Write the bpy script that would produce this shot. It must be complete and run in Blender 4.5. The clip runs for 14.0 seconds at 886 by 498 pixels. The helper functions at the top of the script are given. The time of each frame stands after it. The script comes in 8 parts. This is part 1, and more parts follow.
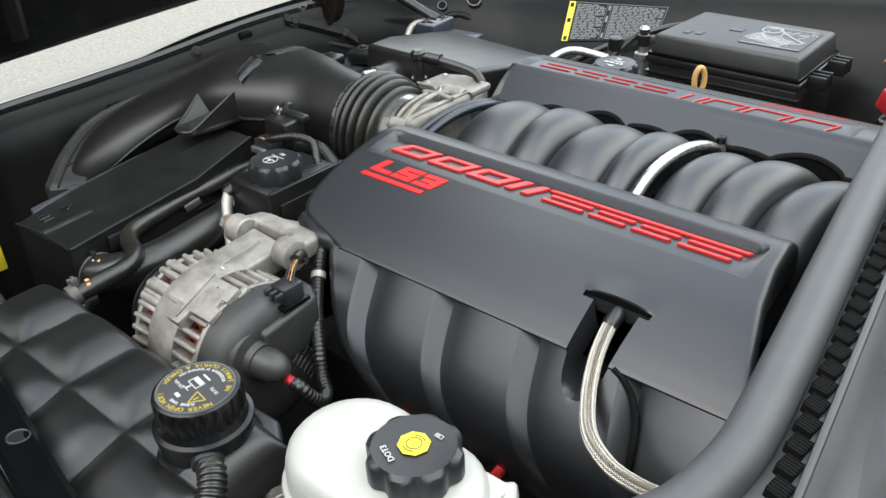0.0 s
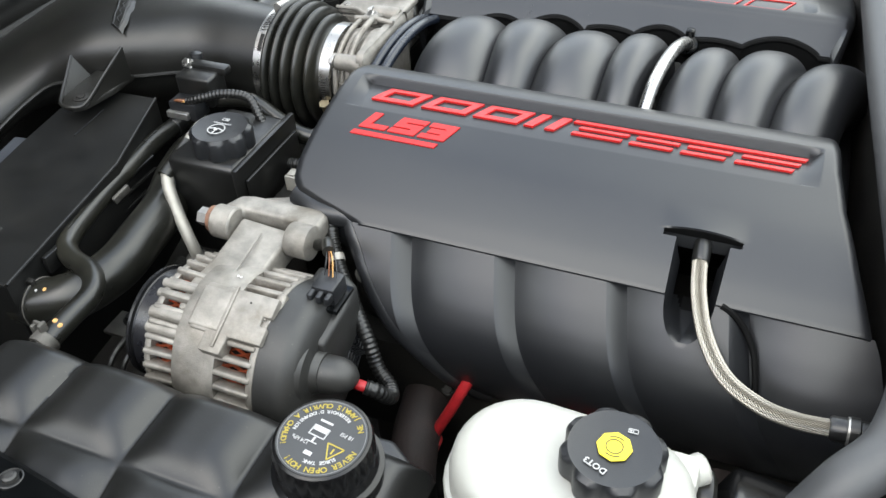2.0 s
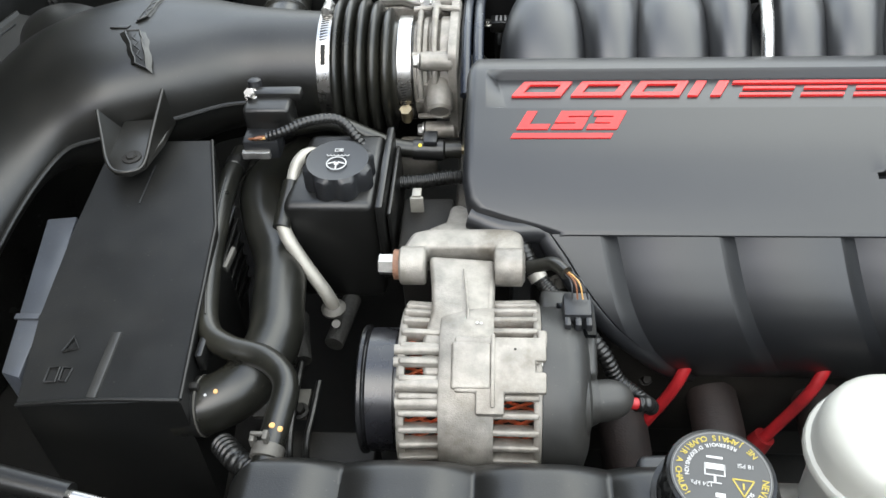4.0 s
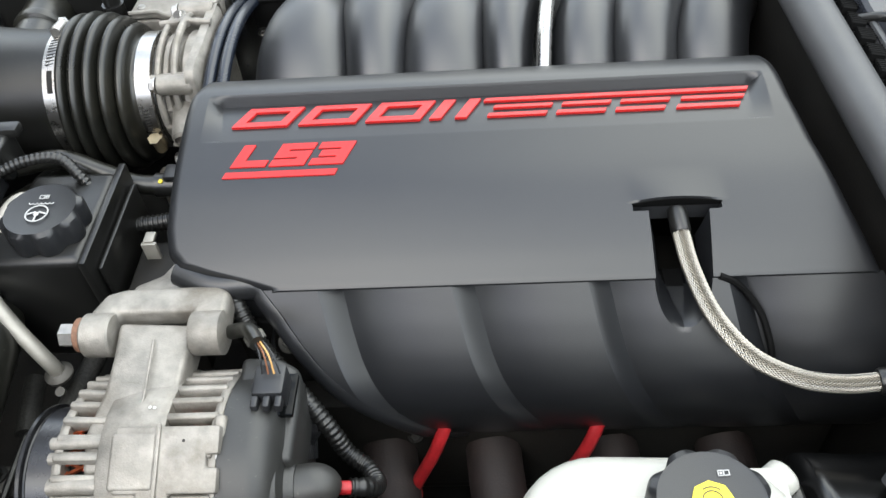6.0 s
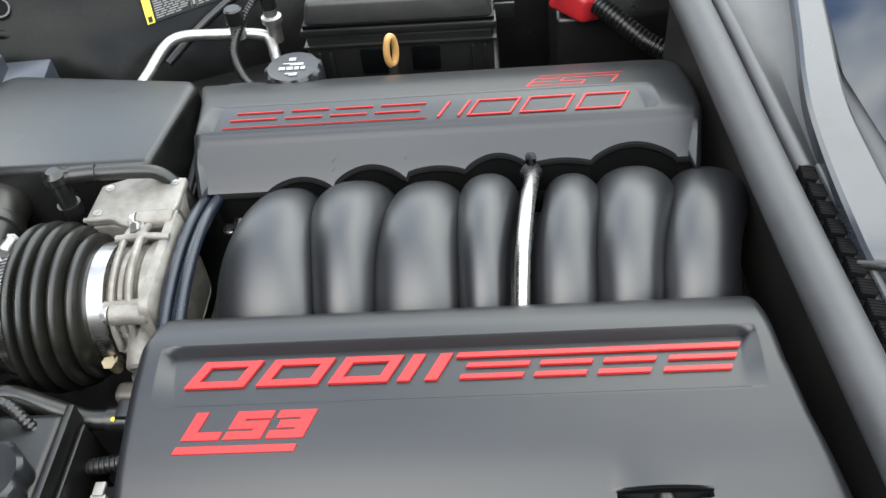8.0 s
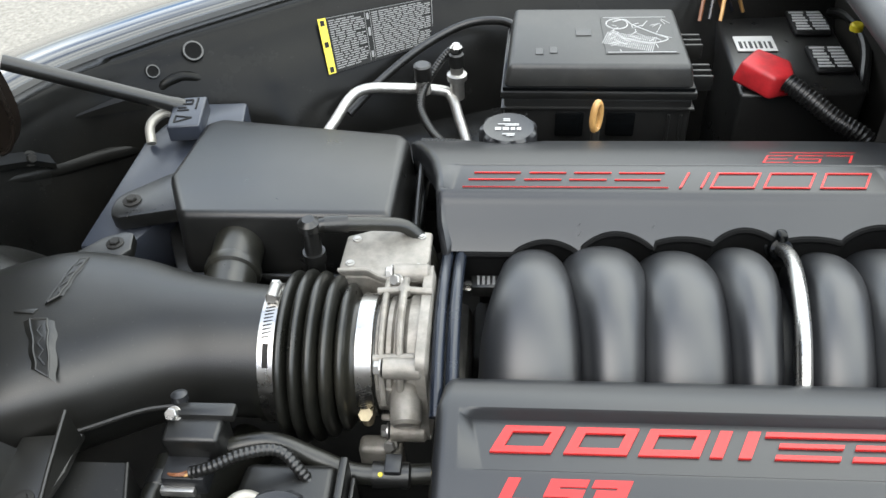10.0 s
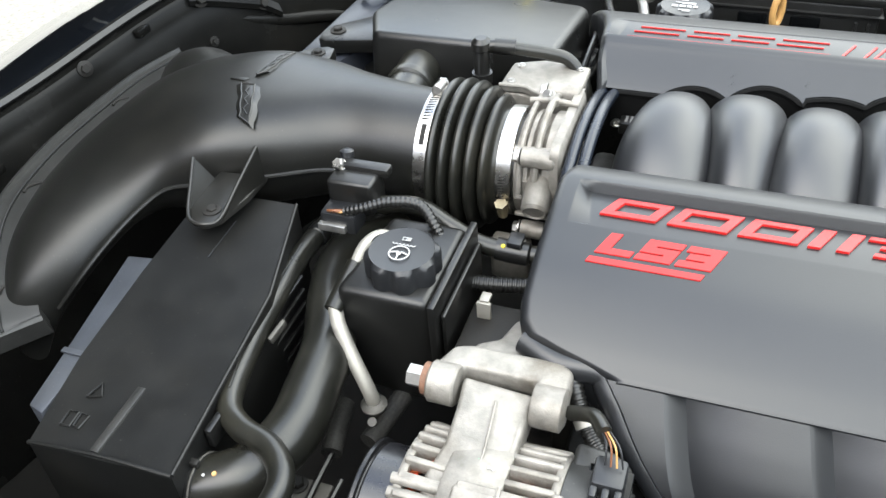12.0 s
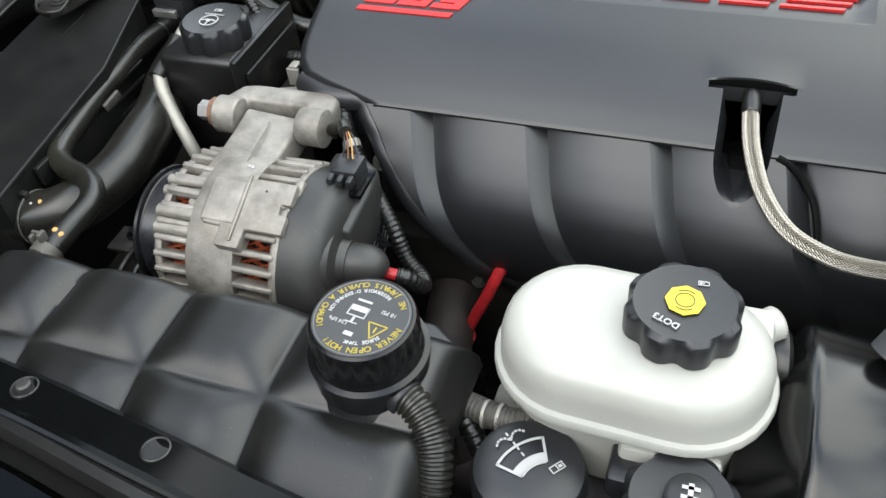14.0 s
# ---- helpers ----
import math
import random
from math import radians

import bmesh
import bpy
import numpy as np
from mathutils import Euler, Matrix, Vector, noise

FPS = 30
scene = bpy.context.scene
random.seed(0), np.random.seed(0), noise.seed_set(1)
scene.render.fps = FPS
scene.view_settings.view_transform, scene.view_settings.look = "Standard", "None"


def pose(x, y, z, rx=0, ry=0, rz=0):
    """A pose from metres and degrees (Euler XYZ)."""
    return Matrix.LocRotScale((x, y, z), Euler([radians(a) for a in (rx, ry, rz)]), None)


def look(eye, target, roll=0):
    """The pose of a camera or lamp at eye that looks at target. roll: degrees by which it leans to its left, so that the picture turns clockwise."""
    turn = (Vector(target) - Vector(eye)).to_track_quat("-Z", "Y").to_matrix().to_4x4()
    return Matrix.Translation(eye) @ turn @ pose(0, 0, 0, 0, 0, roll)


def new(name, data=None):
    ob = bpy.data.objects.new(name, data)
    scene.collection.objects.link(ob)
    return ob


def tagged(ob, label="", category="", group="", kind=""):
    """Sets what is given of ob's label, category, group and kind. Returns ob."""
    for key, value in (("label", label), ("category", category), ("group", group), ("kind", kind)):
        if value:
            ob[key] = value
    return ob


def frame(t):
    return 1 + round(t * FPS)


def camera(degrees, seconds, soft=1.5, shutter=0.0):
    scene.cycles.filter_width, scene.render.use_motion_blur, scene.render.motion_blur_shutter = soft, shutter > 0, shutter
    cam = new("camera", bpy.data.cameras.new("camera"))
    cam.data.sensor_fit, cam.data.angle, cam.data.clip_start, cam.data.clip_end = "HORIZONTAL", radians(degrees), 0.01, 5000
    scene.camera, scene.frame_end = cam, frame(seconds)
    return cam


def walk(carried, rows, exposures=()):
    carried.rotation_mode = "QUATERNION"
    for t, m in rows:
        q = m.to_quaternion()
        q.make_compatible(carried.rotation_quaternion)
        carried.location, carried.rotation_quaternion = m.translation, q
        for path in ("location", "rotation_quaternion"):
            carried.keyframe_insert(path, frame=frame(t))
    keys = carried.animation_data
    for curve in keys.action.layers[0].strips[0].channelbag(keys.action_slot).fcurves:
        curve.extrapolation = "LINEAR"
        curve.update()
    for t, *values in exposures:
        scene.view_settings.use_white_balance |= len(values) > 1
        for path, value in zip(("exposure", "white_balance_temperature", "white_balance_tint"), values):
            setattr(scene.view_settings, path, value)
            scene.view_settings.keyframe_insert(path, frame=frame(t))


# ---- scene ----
cam = camera(55.5, 14.0)
PATH = [
    (0, (0.665, -0.758, 1.187), (-0.488, 0.513, 0.16), -2.9),
    (0.5, (0.592, -0.754, 1.177), (-0.495, 0.554, 0.125), -3.3),
    (1, (0.52, -0.737, 1.192), (-0.413, 0.582, 0.013), -2.9),
    (1.5, (0.454, -0.739, 1.22), (-0.336, 0.592, -0.047), -3.6),
    (2, (0.401, -0.796, 1.231), (-0.213, 0.589, -0.075), -3.2),
    (2.5, (0.286, -0.814, 1.258), (-0.183, 0.595, -0.082), -3.5),
    (2.7, (0.222, -0.806, 1.267), (-0.172, 0.607, -0.093), -3.3),
    (4.8, (0.033, -0.779, 1.241), (-0.084, 0.611, -0.191), -4.2),
    (5, (0.072, -0.766, 1.241), (-0.06, 0.619, -0.196), -4.9),
    (5.5, (0.162, -0.736, 1.226), (0.036, 0.648, -0.213), -5.3),
    (6, (0.256, -0.674, 1.214), (0.125, 0.684, -0.249), -6.1),
    (6.5, (0.318, -0.606, 1.228), (0.188, 0.73, -0.254), -6.9),
    (7, (0.33, -0.558, 1.247), (0.201, 0.771, -0.242), -7.3),
    (7.5, (0.313, -0.532, 1.272), (0.188, 0.844, -0.173), -7.2),
    (7.7, (0.303, -0.52, 1.284), (0.177, 0.867, -0.152), -6.9),
    (9.8, (0.076, -0.498, 1.324), (-0.041, 0.984, -0.015), -3.2),
    (10, (0.06, -0.512, 1.322), (-0.088, 0.97, -0.014), -3.2),
    (10.5, (0.046, -0.554, 1.304), (-0.27, 0.917, -0.014), -5.3),
    (11, (0.051, -0.605, 1.277), (-0.379, 0.843, -0.034), -5.3),
    (11.5, (0.085, -0.652, 1.253), (-0.431, 0.77, -0.055), -4.8),
    (12, (0.135, -0.692, 1.228), (-0.452, 0.716, -0.065), -4.8),
    (12.5, (0.191, -0.721, 1.208), (-0.42, 0.633, -0.132), -4.8),
    (13, (0.257, -0.749, 1.185), (-0.333, 0.589, -0.18), -3.3),
    (13.5, (0.316, -0.771, 1.168), (-0.249, 0.54, -0.232), -3.1),
    (14, (0.366, -0.805, 1.159), (-0.202, 0.498, -0.249), -6.8),
]
EXPOSURES = [(0, 0.28), (2.5, 0.40), (5, 0.5), (6, 0.38), (6.5, 0.4), (7, 0.45), (7.5, 0.5), (9.8, 0.42), (10.5, 0.42), (11, 0.65), (11.5, 0.75), (12, 0.85), (12.5, 0.8), (13, 0.56), (14, 0.22)]
walk(cam, [(t, look(*p)) for t, *p in PATH], EXPOSURES)

# ---- light ----
SUN_ELEV, SUN_ROT = 55.0, 200.0
world = bpy.data.worlds.new("sky")
scene.world = world
world.use_nodes = True
_n = world.node_tree.nodes
_l = world.node_tree.links
_bg = _n["Background"]
_sky = _n.new("ShaderNodeTexSky")
_sky.sky_type = 'NISHITA'
_sky.sun_disc = False
_sky.sun_elevation = radians(SUN_ELEV)
_sky.sun_rotation = radians(SUN_ROT)
_sky.air_density, _sky.dust_density, _sky.ozone_density = 1.0, 1.5, 1.0
# broken cloud over the blue
_co = _n.new("ShaderNodeTexCoord")
_mp = _n.new("ShaderNodeMapping")
_mp.inputs["Scale"].default_value = (1.0, 1.0, 2.2)
_mp.inputs["Location"].default_value = (-5.33, -4.94, 3.77)
_cl = _n.new("ShaderNodeTexNoise")
_cl.inputs["Scale"].default_value, _cl.inputs["Detail"].default_value, _cl.inputs["Roughness"].default_value = 1.9, 4.0, 0.55
_cr = _n.new("ShaderNodeValToRGB")
_cr.color_ramp.elements[0].position, _cr.color_ramp.elements[1].position = 0.36, 0.58
_mx = _n.new("ShaderNodeMix")
_mx.data_type = 'RGBA'
_mx.inputs["B"].default_value = (9.4, 9.8, 9.5, 1)
_l.new(_co.outputs["Generated"], _mp.inputs["Vector"])
_l.new(_mp.outputs["Vector"], _cl.inputs["Vector"])
_l.new(_cl.outputs["Fac"], _cr.inputs["Fac"])
_l.new(_cr.outputs["Color"], _mx.inputs["Factor"])
_l.new(_sky.outputs["Color"], _mx.inputs["A"])
# an overcast dome is brighter overhead than at the horizon
_sp = _n.new("ShaderNodeSeparateXYZ")
_l.new(_co.outputs["Generated"], _sp.inputs["Vector"])
_dm = _n.new("ShaderNodeMapRange")
_dm.interpolation_type = 'SMOOTHSTEP'
_dm.inputs["From Min"].default_value, _dm.inputs["From Max"].default_value = 0.08, 0.42
_dm.inputs["To Min"].default_value, _dm.inputs["To Max"].default_value = 0.25, 1.0
_l.new(_sp.outputs["Z"], _dm.inputs["Value"])
_ml = _n.new("ShaderNodeMix")
_ml.data_type, _ml.blend_type = 'RGBA', 'MULTIPLY'
_ml.inputs["Factor"].default_value = 1.0
_l.new(_mx.outputs["Result"], _ml.inputs["A"])
_l.new(_dm.outputs["Result"], _ml.inputs["B"])
_l.new(_ml.outputs["Result"], _bg.inputs["Color"])
_bg.inputs["Strength"].default_value = 0.45
sun_data = bpy.data.lights.new("sun", 'SUN')
sun_data.energy, sun_data.angle, sun_data.color = 0.35, radians(35), (1.0, 0.96, 0.9)
sun = new("sun", sun_data)
sun.rotation_euler = Euler((radians(90 - SUN_ELEV), 0, radians(180 - SUN_ROT)))


# ---- materials ----
def mat(name, base, rough=0.5, metal=0.0, vary=0.25, scale=40.0, fine=600.0, bump=0.1, rvar=0.08, coat=0.0, spec=0.5, dirt=None, dirt_amount=0.0):
    """A surface with two scales of variation, in metres."""
    m = bpy.data.materials.new(name)
    m.use_nodes = True
    n, l = m.node_tree.nodes, m.node_tree.links
    b = n["Principled BSDF"]
    b.inputs["Metallic"].default_value = metal
    b.inputs["Specular IOR Level"].default_value = spec
    b.inputs["Coat Weight"].default_value = coat
    b.inputs["Coat Roughness"].default_value = 0.05
    g = n.new("ShaderNodeNewGeometry")
    a = n.new("ShaderNodeTexNoise")
    a.inputs["Scale"].default_value, a.inputs["Detail"].default_value, a.inputs["Roughness"].default_value = scale, 5.0, 0.6
    f = n.new("ShaderNodeTexNoise")
    f.inputs["Scale"].default_value, f.inputs["Detail"].default_value = fine, 2.0
    l.new(g.outputs["Position"], a.inputs["Vector"])
    l.new(g.outputs["Position"], f.inputs["Vector"])
    ramp = n.new("ShaderNodeValToRGB")
    lo, hi = 1 - vary, 1 + vary
    ramp.color_ramp.elements[0].position, ramp.color_ramp.elements[1].position = 0.3, 0.7
    ramp.color_ramp.elements[0].color = (base[0] * lo, base[1] * lo, base[2] * lo, 1)
    ramp.color_ramp.elements[1].color = (min(1, base[0] * hi), min(1, base[1] * hi), min(1, base[2] * hi), 1)
    l.new(a.outputs["Fac"], ramp.inputs["Fac"])
    colour = ramp.outputs["Color"]
    if dirt:
        d = n.new("ShaderNodeTexNoise")
        d.inputs["Scale"].default_value, d.inputs["Detail"].default_value, d.inputs["Roughness"].default_value = scale * 0.35, 8.0, 0.7
        l.new(g.outputs["Position"], d.inputs["Vector"])
        dr = n.new("ShaderNodeValToRGB")
        dr.color_ramp.elements[0].position, dr.color_ramp.elements[1].position = 0.5, 0.72
        dr.color_ramp.elements[1].color = (dirt_amount, dirt_amount, dirt_amount, 1)
        l.new(d.outputs["Fac"], dr.inputs["Fac"])
        x = n.new("ShaderNodeMix")
        x.data_type = 'RGBA'
        l.new(dr.outputs["Color"], x.inputs["Factor"])
        l.new(colour, x.inputs["A"])
        x.inputs["B"].default_value = (*dirt, 1)
        colour = x.outputs["Result"]
        s = n.new("ShaderNodeTexNoise")
        s.inputs["Scale"].default_value, s.inputs["Detail"].default_value = 420.0, 1.0
        l.new(g.outputs["Position"], s.inputs["Vector"])
        sr = n.new("ShaderNodeValToRGB")
        sr.color_ramp.elements[0].position, sr.color_ramp.elements[1].position = 0.72, 0.79
        sr.color_ramp.elements[1].color = (0.25, 0.25, 0.25, 1)
        l.new(s.outputs["Fac"], sr.inputs["Fac"])
        y = n.new("ShaderNodeMix")
        y.data_type = 'RGBA'
        l.new(sr.outputs["Color"], y.inputs["Factor"])
        l.new(colour, y.inputs["A"])
        y.inputs["B"].default_value = (dirt[0] * 2.5 + 0.03, dirt[1] * 2.5 + 0.03, dirt[2] * 2.5 + 0.028, 1)
        colour = y.outputs["Result"]
    l.new(colour, b.inputs["Base Color"])
    r = n.new("ShaderNodeMapRange")
    r.inputs["To Min"].default_value, r.inputs["To Max"].default_value = max(0.02, rough - rvar), min(1, rough + rvar)
    l.new(a.outputs["Fac"], r.inputs["Value"])
    l.new(r.outputs["Result"], b.inputs["Roughness"])
    if bump:
        k = n.new("ShaderNodeBump")
        k.inputs["Strength"].default_value, k.inputs["Distance"].default_value = bump, 0.0006
        l.new(f.outputs["Fac"], k.inputs["Height"])
        l.new(k.outputs["Normal"], b.inputs["Normal"])
    return m


M_COVER = mat("satin_black_moulding", (0.0105, 0.0111, 0.0124), 0.35, vary=0.12, scale=9, fine=1100, bump=0.1, rvar=0.03, spec=0.58)
M_PLASTIC = mat("black_plastic", (0.0085, 0.0085, 0.0082), 0.30, vary=0.2, scale=25, fine=1000, bump=0.2, dirt=(0.03, 0.028, 0.023), dirt_amount=0.2)
M_DUCT = mat("matt_black_duct", (0.0072, 0.0072, 0.0064), 0.37, spec=0.52, vary=0.2, scale=14, fine=1000, bump=0.2, dirt=(0.03, 0.027, 0.022), dirt_amount=0.25)
M_INTAKE = mat("intake_nylon", (0.007, 0.0075, 0.0088), 0.40, vary=0.15, scale=18, fine=1500, bump=0.06, spec=0.85, rvar=0.015)
M_RUBBER = mat("black_rubber", (0.0095, 0.0095, 0.0078), 0.30, vary=0.25, scale=30, fine=900, bump=0.12, dirt=(0.036, 0.033, 0.024), dirt_amount=0.5)
M_SEAL = mat("weatherstrip_rubber", (0.042, 0.043, 0.045), 0.5, vary=0.15, scale=30, fine=1200, bump=0.15, spec=0.6)
M_DARK = mat("grimy_black_metal", (0.011, 0.0102, 0.009), 0.6, vary=0.4, scale=20, fine=400, bump=0.3, spec=0.3, dirt=(0.018, 0.015, 0.012), dirt_amount=0.35)
M_PAINT = mat("gloss_black_paint", (0.004, 0.005, 0.007), 0.06, vary=0.05, scale=5, bump=0.0, rvar=0.02, spec=0.5, coat=1.0)
M_BAY = mat("gloss_bay_panel", (0.0062, 0.0062, 0.0058), 0.24, vary=0.35, scale=12, fine=500, bump=0.15, spec=0.13, rvar=0.12, dirt=(0.017, 0.015, 0.012), dirt_amount=0.3)
M_ALU = mat("cast_aluminium", (0.235, 0.22, 0.196), 0.52, metal=0.45, vary=0.30, scale=55, fine=800, bump=0.5, dirt=(0.105, 0.088, 0.066), dirt_amount=0.75)
M_STEEL = mat("bright_steel", (0.44, 0.43, 0.41), 0.28, metal=1.0, vary=0.08, scale=80, fine=900, bump=0.05)
M_ZINC = mat("zinc_steel", (0.42, 0.41, 0.39), 0.4, metal=0.9, vary=0.2, scale=90, fine=900, bump=0.15)
M_RED = mat("red_enamel", (0.46, 0.012, 0.011), 0.38, vary=0.08, scale=40, fine=1500, bump=0.06, spec=0.5)
M_REDRUB = mat("red_silicone", (0.36, 0.014, 0.018), 0.45, vary=0.25, scale=60, fine=900, bump=0.1, dirt=(0.05, 0.01, 0.01), dirt_amount=0.5)
M_WHITE = mat("milky_plastic", (0.345, 0.343, 0.312), 0.35, vary=0.04, scale=30, fine=1200, bump=0.05)
M_WHITE.node_tree.nodes["Principled BSDF"].inputs["Subsurface Weight"].default_value = 0.2
M_WHITE.node_tree.nodes["Principled BSDF"].inputs["Subsurface Radius"].default_value = (0.01, 0.01, 0.009)
M_CAP = mat("cap_plastic", (0.013, 0.0136, 0.015), 0.36, vary=0.15, scale=50, fine=1500, bump=0.15)
M_YELLOW = mat("yellow_print", (0.58, 0.48, 0.02), 0.45, vary=0.05, scale=50, bump=0.03)
M_PRINT = mat("white_print", (0.36, 0.36, 0.355), 0.5, vary=0.05, scale=50, bump=0.0)
M_GREYPRINT = mat("grey_print", (0.16, 0.16, 0.16), 0.5, vary=0.05, scale=50, bump=0.0)
M_COPPER = mat("copper_wire", (0.52, 0.14, 0.065), 0.35, metal=0.85, vary=0.3, scale=200, fine=1500, bump=0.3)
M_TAN = mat("tan_plastic", (0.46, 0.26, 0.09), 0.4, vary=0.1, scale=50, bump=0.05)
M_RUST = mat("rusty_iron", (0.016, 0.010, 0.009), 0.7, vary=0.4, scale=60, fine=500, bump=0.5)
M_BLUEBLACK = mat("blue_black_sleeve", (0.009, 0.012, 0.019), 0.25, vary=0.1, scale=60, bump=0.05)
M_GROUND = mat("pale_concrete", (0.19, 0.178, 0.155), 0.9, vary=0.35, scale=60, fine=220, bump=0.6, dirt=(0.13, 0.118, 0.10), dirt_amount=0.6)
# For the added wall out of view on the near side.
M_WALL = mat("blocker_wall_brown", (0.07, 0.06, 0.05), 0.9, vary=0.2, scale=3, fine=60, bump=0.4)
M_COWL = mat("grey_cowl_plastic", (0.085, 0.086, 0.087), 0.5, vary=0.12, scale=20, fine=1800, bump=0.2)
M_GLASS = mat("dark_glass", (0.004, 0.005, 0.008), 0.02, vary=0.0, bump=0.0, rvar=0.0, spec=0.8)
M_BRAID = mat("braided_steel", (0.36, 0.335, 0.29), 0.38, metal=1.0, vary=0.15, scale=300, bump=0.05)
M_ORANGE = mat("orange_wire", (0.16, 0.06, 0.025), 0.45, vary=0.1, bump=0.0)
M_PAPER = mat("label_paper", (0.50, 0.50, 0.48), 0.5, vary=0.06, scale=60, bump=0.03)
M_GLOSSBLACK = mat("gloss_black_plastic", (0.0025, 0.0028, 0.003), 0.10, vary=0.2, scale=40, fine=900, bump=0.02, spec=0.14, rvar=0.04)
M_RUSTBRONZE = mat("rusty_bush", (0.15, 0.075, 0.045), 0.7, vary=0.4, scale=200, fine=900, bump=0.4)
M_BLUEGREY = mat("blue_grey_plastic", (0.022, 0.026, 0.036), 0.36, vary=0.15, scale=20, fine=1500, bump=0.1, dirt=(0.05, 0.047, 0.042), dirt_amount=0.3)
# Sky reflection on the shroud step is put into this paler base colour.
M_STEP = mat("blue_grey_plastic_with_sky_sheen", (0.042, 0.046, 0.055), 0.34, vary=0.15, scale=20, fine=1500, bump=0.1, dirt=(0.06, 0.057, 0.05), dirt_amount=0.3)
M_REDDARK = mat("dark_red_boot", (0.26, 0.016, 0.018), 0.4, vary=0.25, scale=60, fine=900, bump=0.1)
M_BAG = mat("crumpled_black_wrap", (0.003, 0.003, 0.003), 0.2, vary=0.2, scale=15, fine=45, bump=0.35)
M_TANK = mat("satin_tank_plastic", (0.0070, 0.0070, 0.0066), 0.33, vary=0.2, scale=18, fine=1000, bump=0.2, rvar=0.03, dirt=(0.03, 0.027, 0.022), dirt_amount=0.15)
M_SHROUD = mat("smooth_black_shroud", (0.0075, 0.0076, 0.0074), 0.38, spec=0.36, vary=0.2, scale=22, fine=1100, bump=0.2, dirt=(0.03, 0.028, 0.024), dirt_amount=0.25)
M_YPRINT = mat("dull_yellow_print", (0.30, 0.235, 0.03), 0.5, vary=0.1, scale=50, bump=0.0)
M_REAR = mat("dusty_black_plastic", (0.020, 0.020, 0.019), 0.45, vary=0.2, scale=40, fine=1200, bump=0.15, dirt=(0.05, 0.046, 0.04), dirt_amount=0.3)
M_ALUDARK = mat("dirty_cast_metal", (0.10, 0.095, 0.085), 0.6, metal=0.5, vary=0.35, scale=40, fine=600, bump=0.4, dirt=(0.03, 0.025, 0.02), dirt_amount=0.7)
M_PIPE = mat("dull_plated_pipe", (0.33, 0.315, 0.28), 0.5, metal=0.5, vary=0.15, scale=60, fine=700, bump=0.1)
M_PULLEY = mat("black_pulley", (0.012, 0.012, 0.013), 0.24, metal=0.2, vary=0.3, scale=80, fine=900, bump=0.1)
M_BELT = mat("worn_belt_rubber", (0.010, 0.010, 0.012), 0.28, vary=0.2, scale=60, fine=900, bump=0.05, spec=0.7)
M_FOAM = mat("grainy_black_foam", (0.02, 0.019, 0.017), 0.7, vary=0.9, scale=420, fine=700, bump=0.9)
M_GREENDOT = mat("green_paint", (0.05, 0.42, 0.22), 0.5, vary=0.1, scale=80, bump=0.0)
M_STEELBRASS = mat("dull_brass", (0.30, 0.25, 0.16), 0.4, metal=0.8, vary=0.2, scale=80, bump=0.1)
M_TANLOW = mat("dusty_translucent_plastic", (0.10, 0.095, 0.078), 0.45, vary=0.3, scale=40, fine=700, bump=0.1, dirt=(0.05, 0.045, 0.035), dirt_amount=0.6)
M_CAPGLOSS = mat("gloss_cap_plastic", (0.006, 0.006, 0.0062), 0.2, vary=0.15, scale=50, fine=1500, bump=0.1, spec=0.35)
M_CAPFACE = mat("cap_disc", (0.032, 0.033, 0.034), 0.45, vary=0.1, scale=50, fine=1500, bump=0.08)
M_HINGE = mat("brown_black_hinge_steel", (0.012, 0.009, 0.007), 0.28, vary=0.4, scale=25, fine=500, bump=0.15, spec=0.3)
M_BAYRIM = mat("pale_hole_rim", (0.05, 0.05, 0.048), 0.3, vary=0.3, scale=60, bump=0.1)
# Near-black for painted shade in recesses, also for joint line and rubber teeth.
M_SHADEBLACK = mat("black_parts_and_painted_shade", (0.003, 0.003, 0.003), 0.7, vary=0.2, scale=40, bump=0.1, spec=0.1)
M_LABEL = mat("black_label", (0.004, 0.004, 0.004), 0.55, vary=0.1, scale=60, bump=0.03, spec=0.2)


# ---- mesh tools ----
def V(*a):
    return Vector(a)


def spline(pts, res=6):
    """Catmull-Rom through the points."""
    p = [Vector(q) for q in pts]
    if len(p) < 3:
        return [p[0].lerp(p[1], i / res) for i in range(res + 1)]
    p = [2 * p[0] - p[1]] + p + [2 * p[-1] - p[-2]]
    out = []
    for i in range(1, len(p) - 2):
        a, b, c, d = p[i - 1:i + 3]
        for k in range(res):
            t = k / res
            out.append(0.5 * (2 * b + (c - a) * t + (2 * a - 5 * b + 4 * c - d) * t * t + (3 * b - a - 3 * c + d) * t ** 3))
    out.append(p[-2])
    return out


def loft(rings, cap=True, closed=True, bm=None):
    bm = bm or bmesh.new()
    rows = [[bm.verts.new(q) for q in r] for r in rings]
    n = len(rows[0])
    for a, b in zip(rows, rows[1:]):
        for i in range(n if closed else n - 1):
            j = (i + 1) % n
            bm.faces.new((a[i], a[j], b[j], b[i]))
    if cap and closed:
        bm.faces.new(list(reversed(rows[0])))
        bm.faces.new(rows[-1])
    return bm


def frames(path):
    """Moving frames along a path."""
    t = [(path[min(i + 1, len(path) - 1)] - path[max(i - 1, 0)]).normalized() for i in range(len(path))]
    n = t[0].orthogonal().normalized()
    out = []
    for q in t:
        n = (n - q * n.dot(q)).normalized()
        out.append((n, q.cross(n)))
    return out


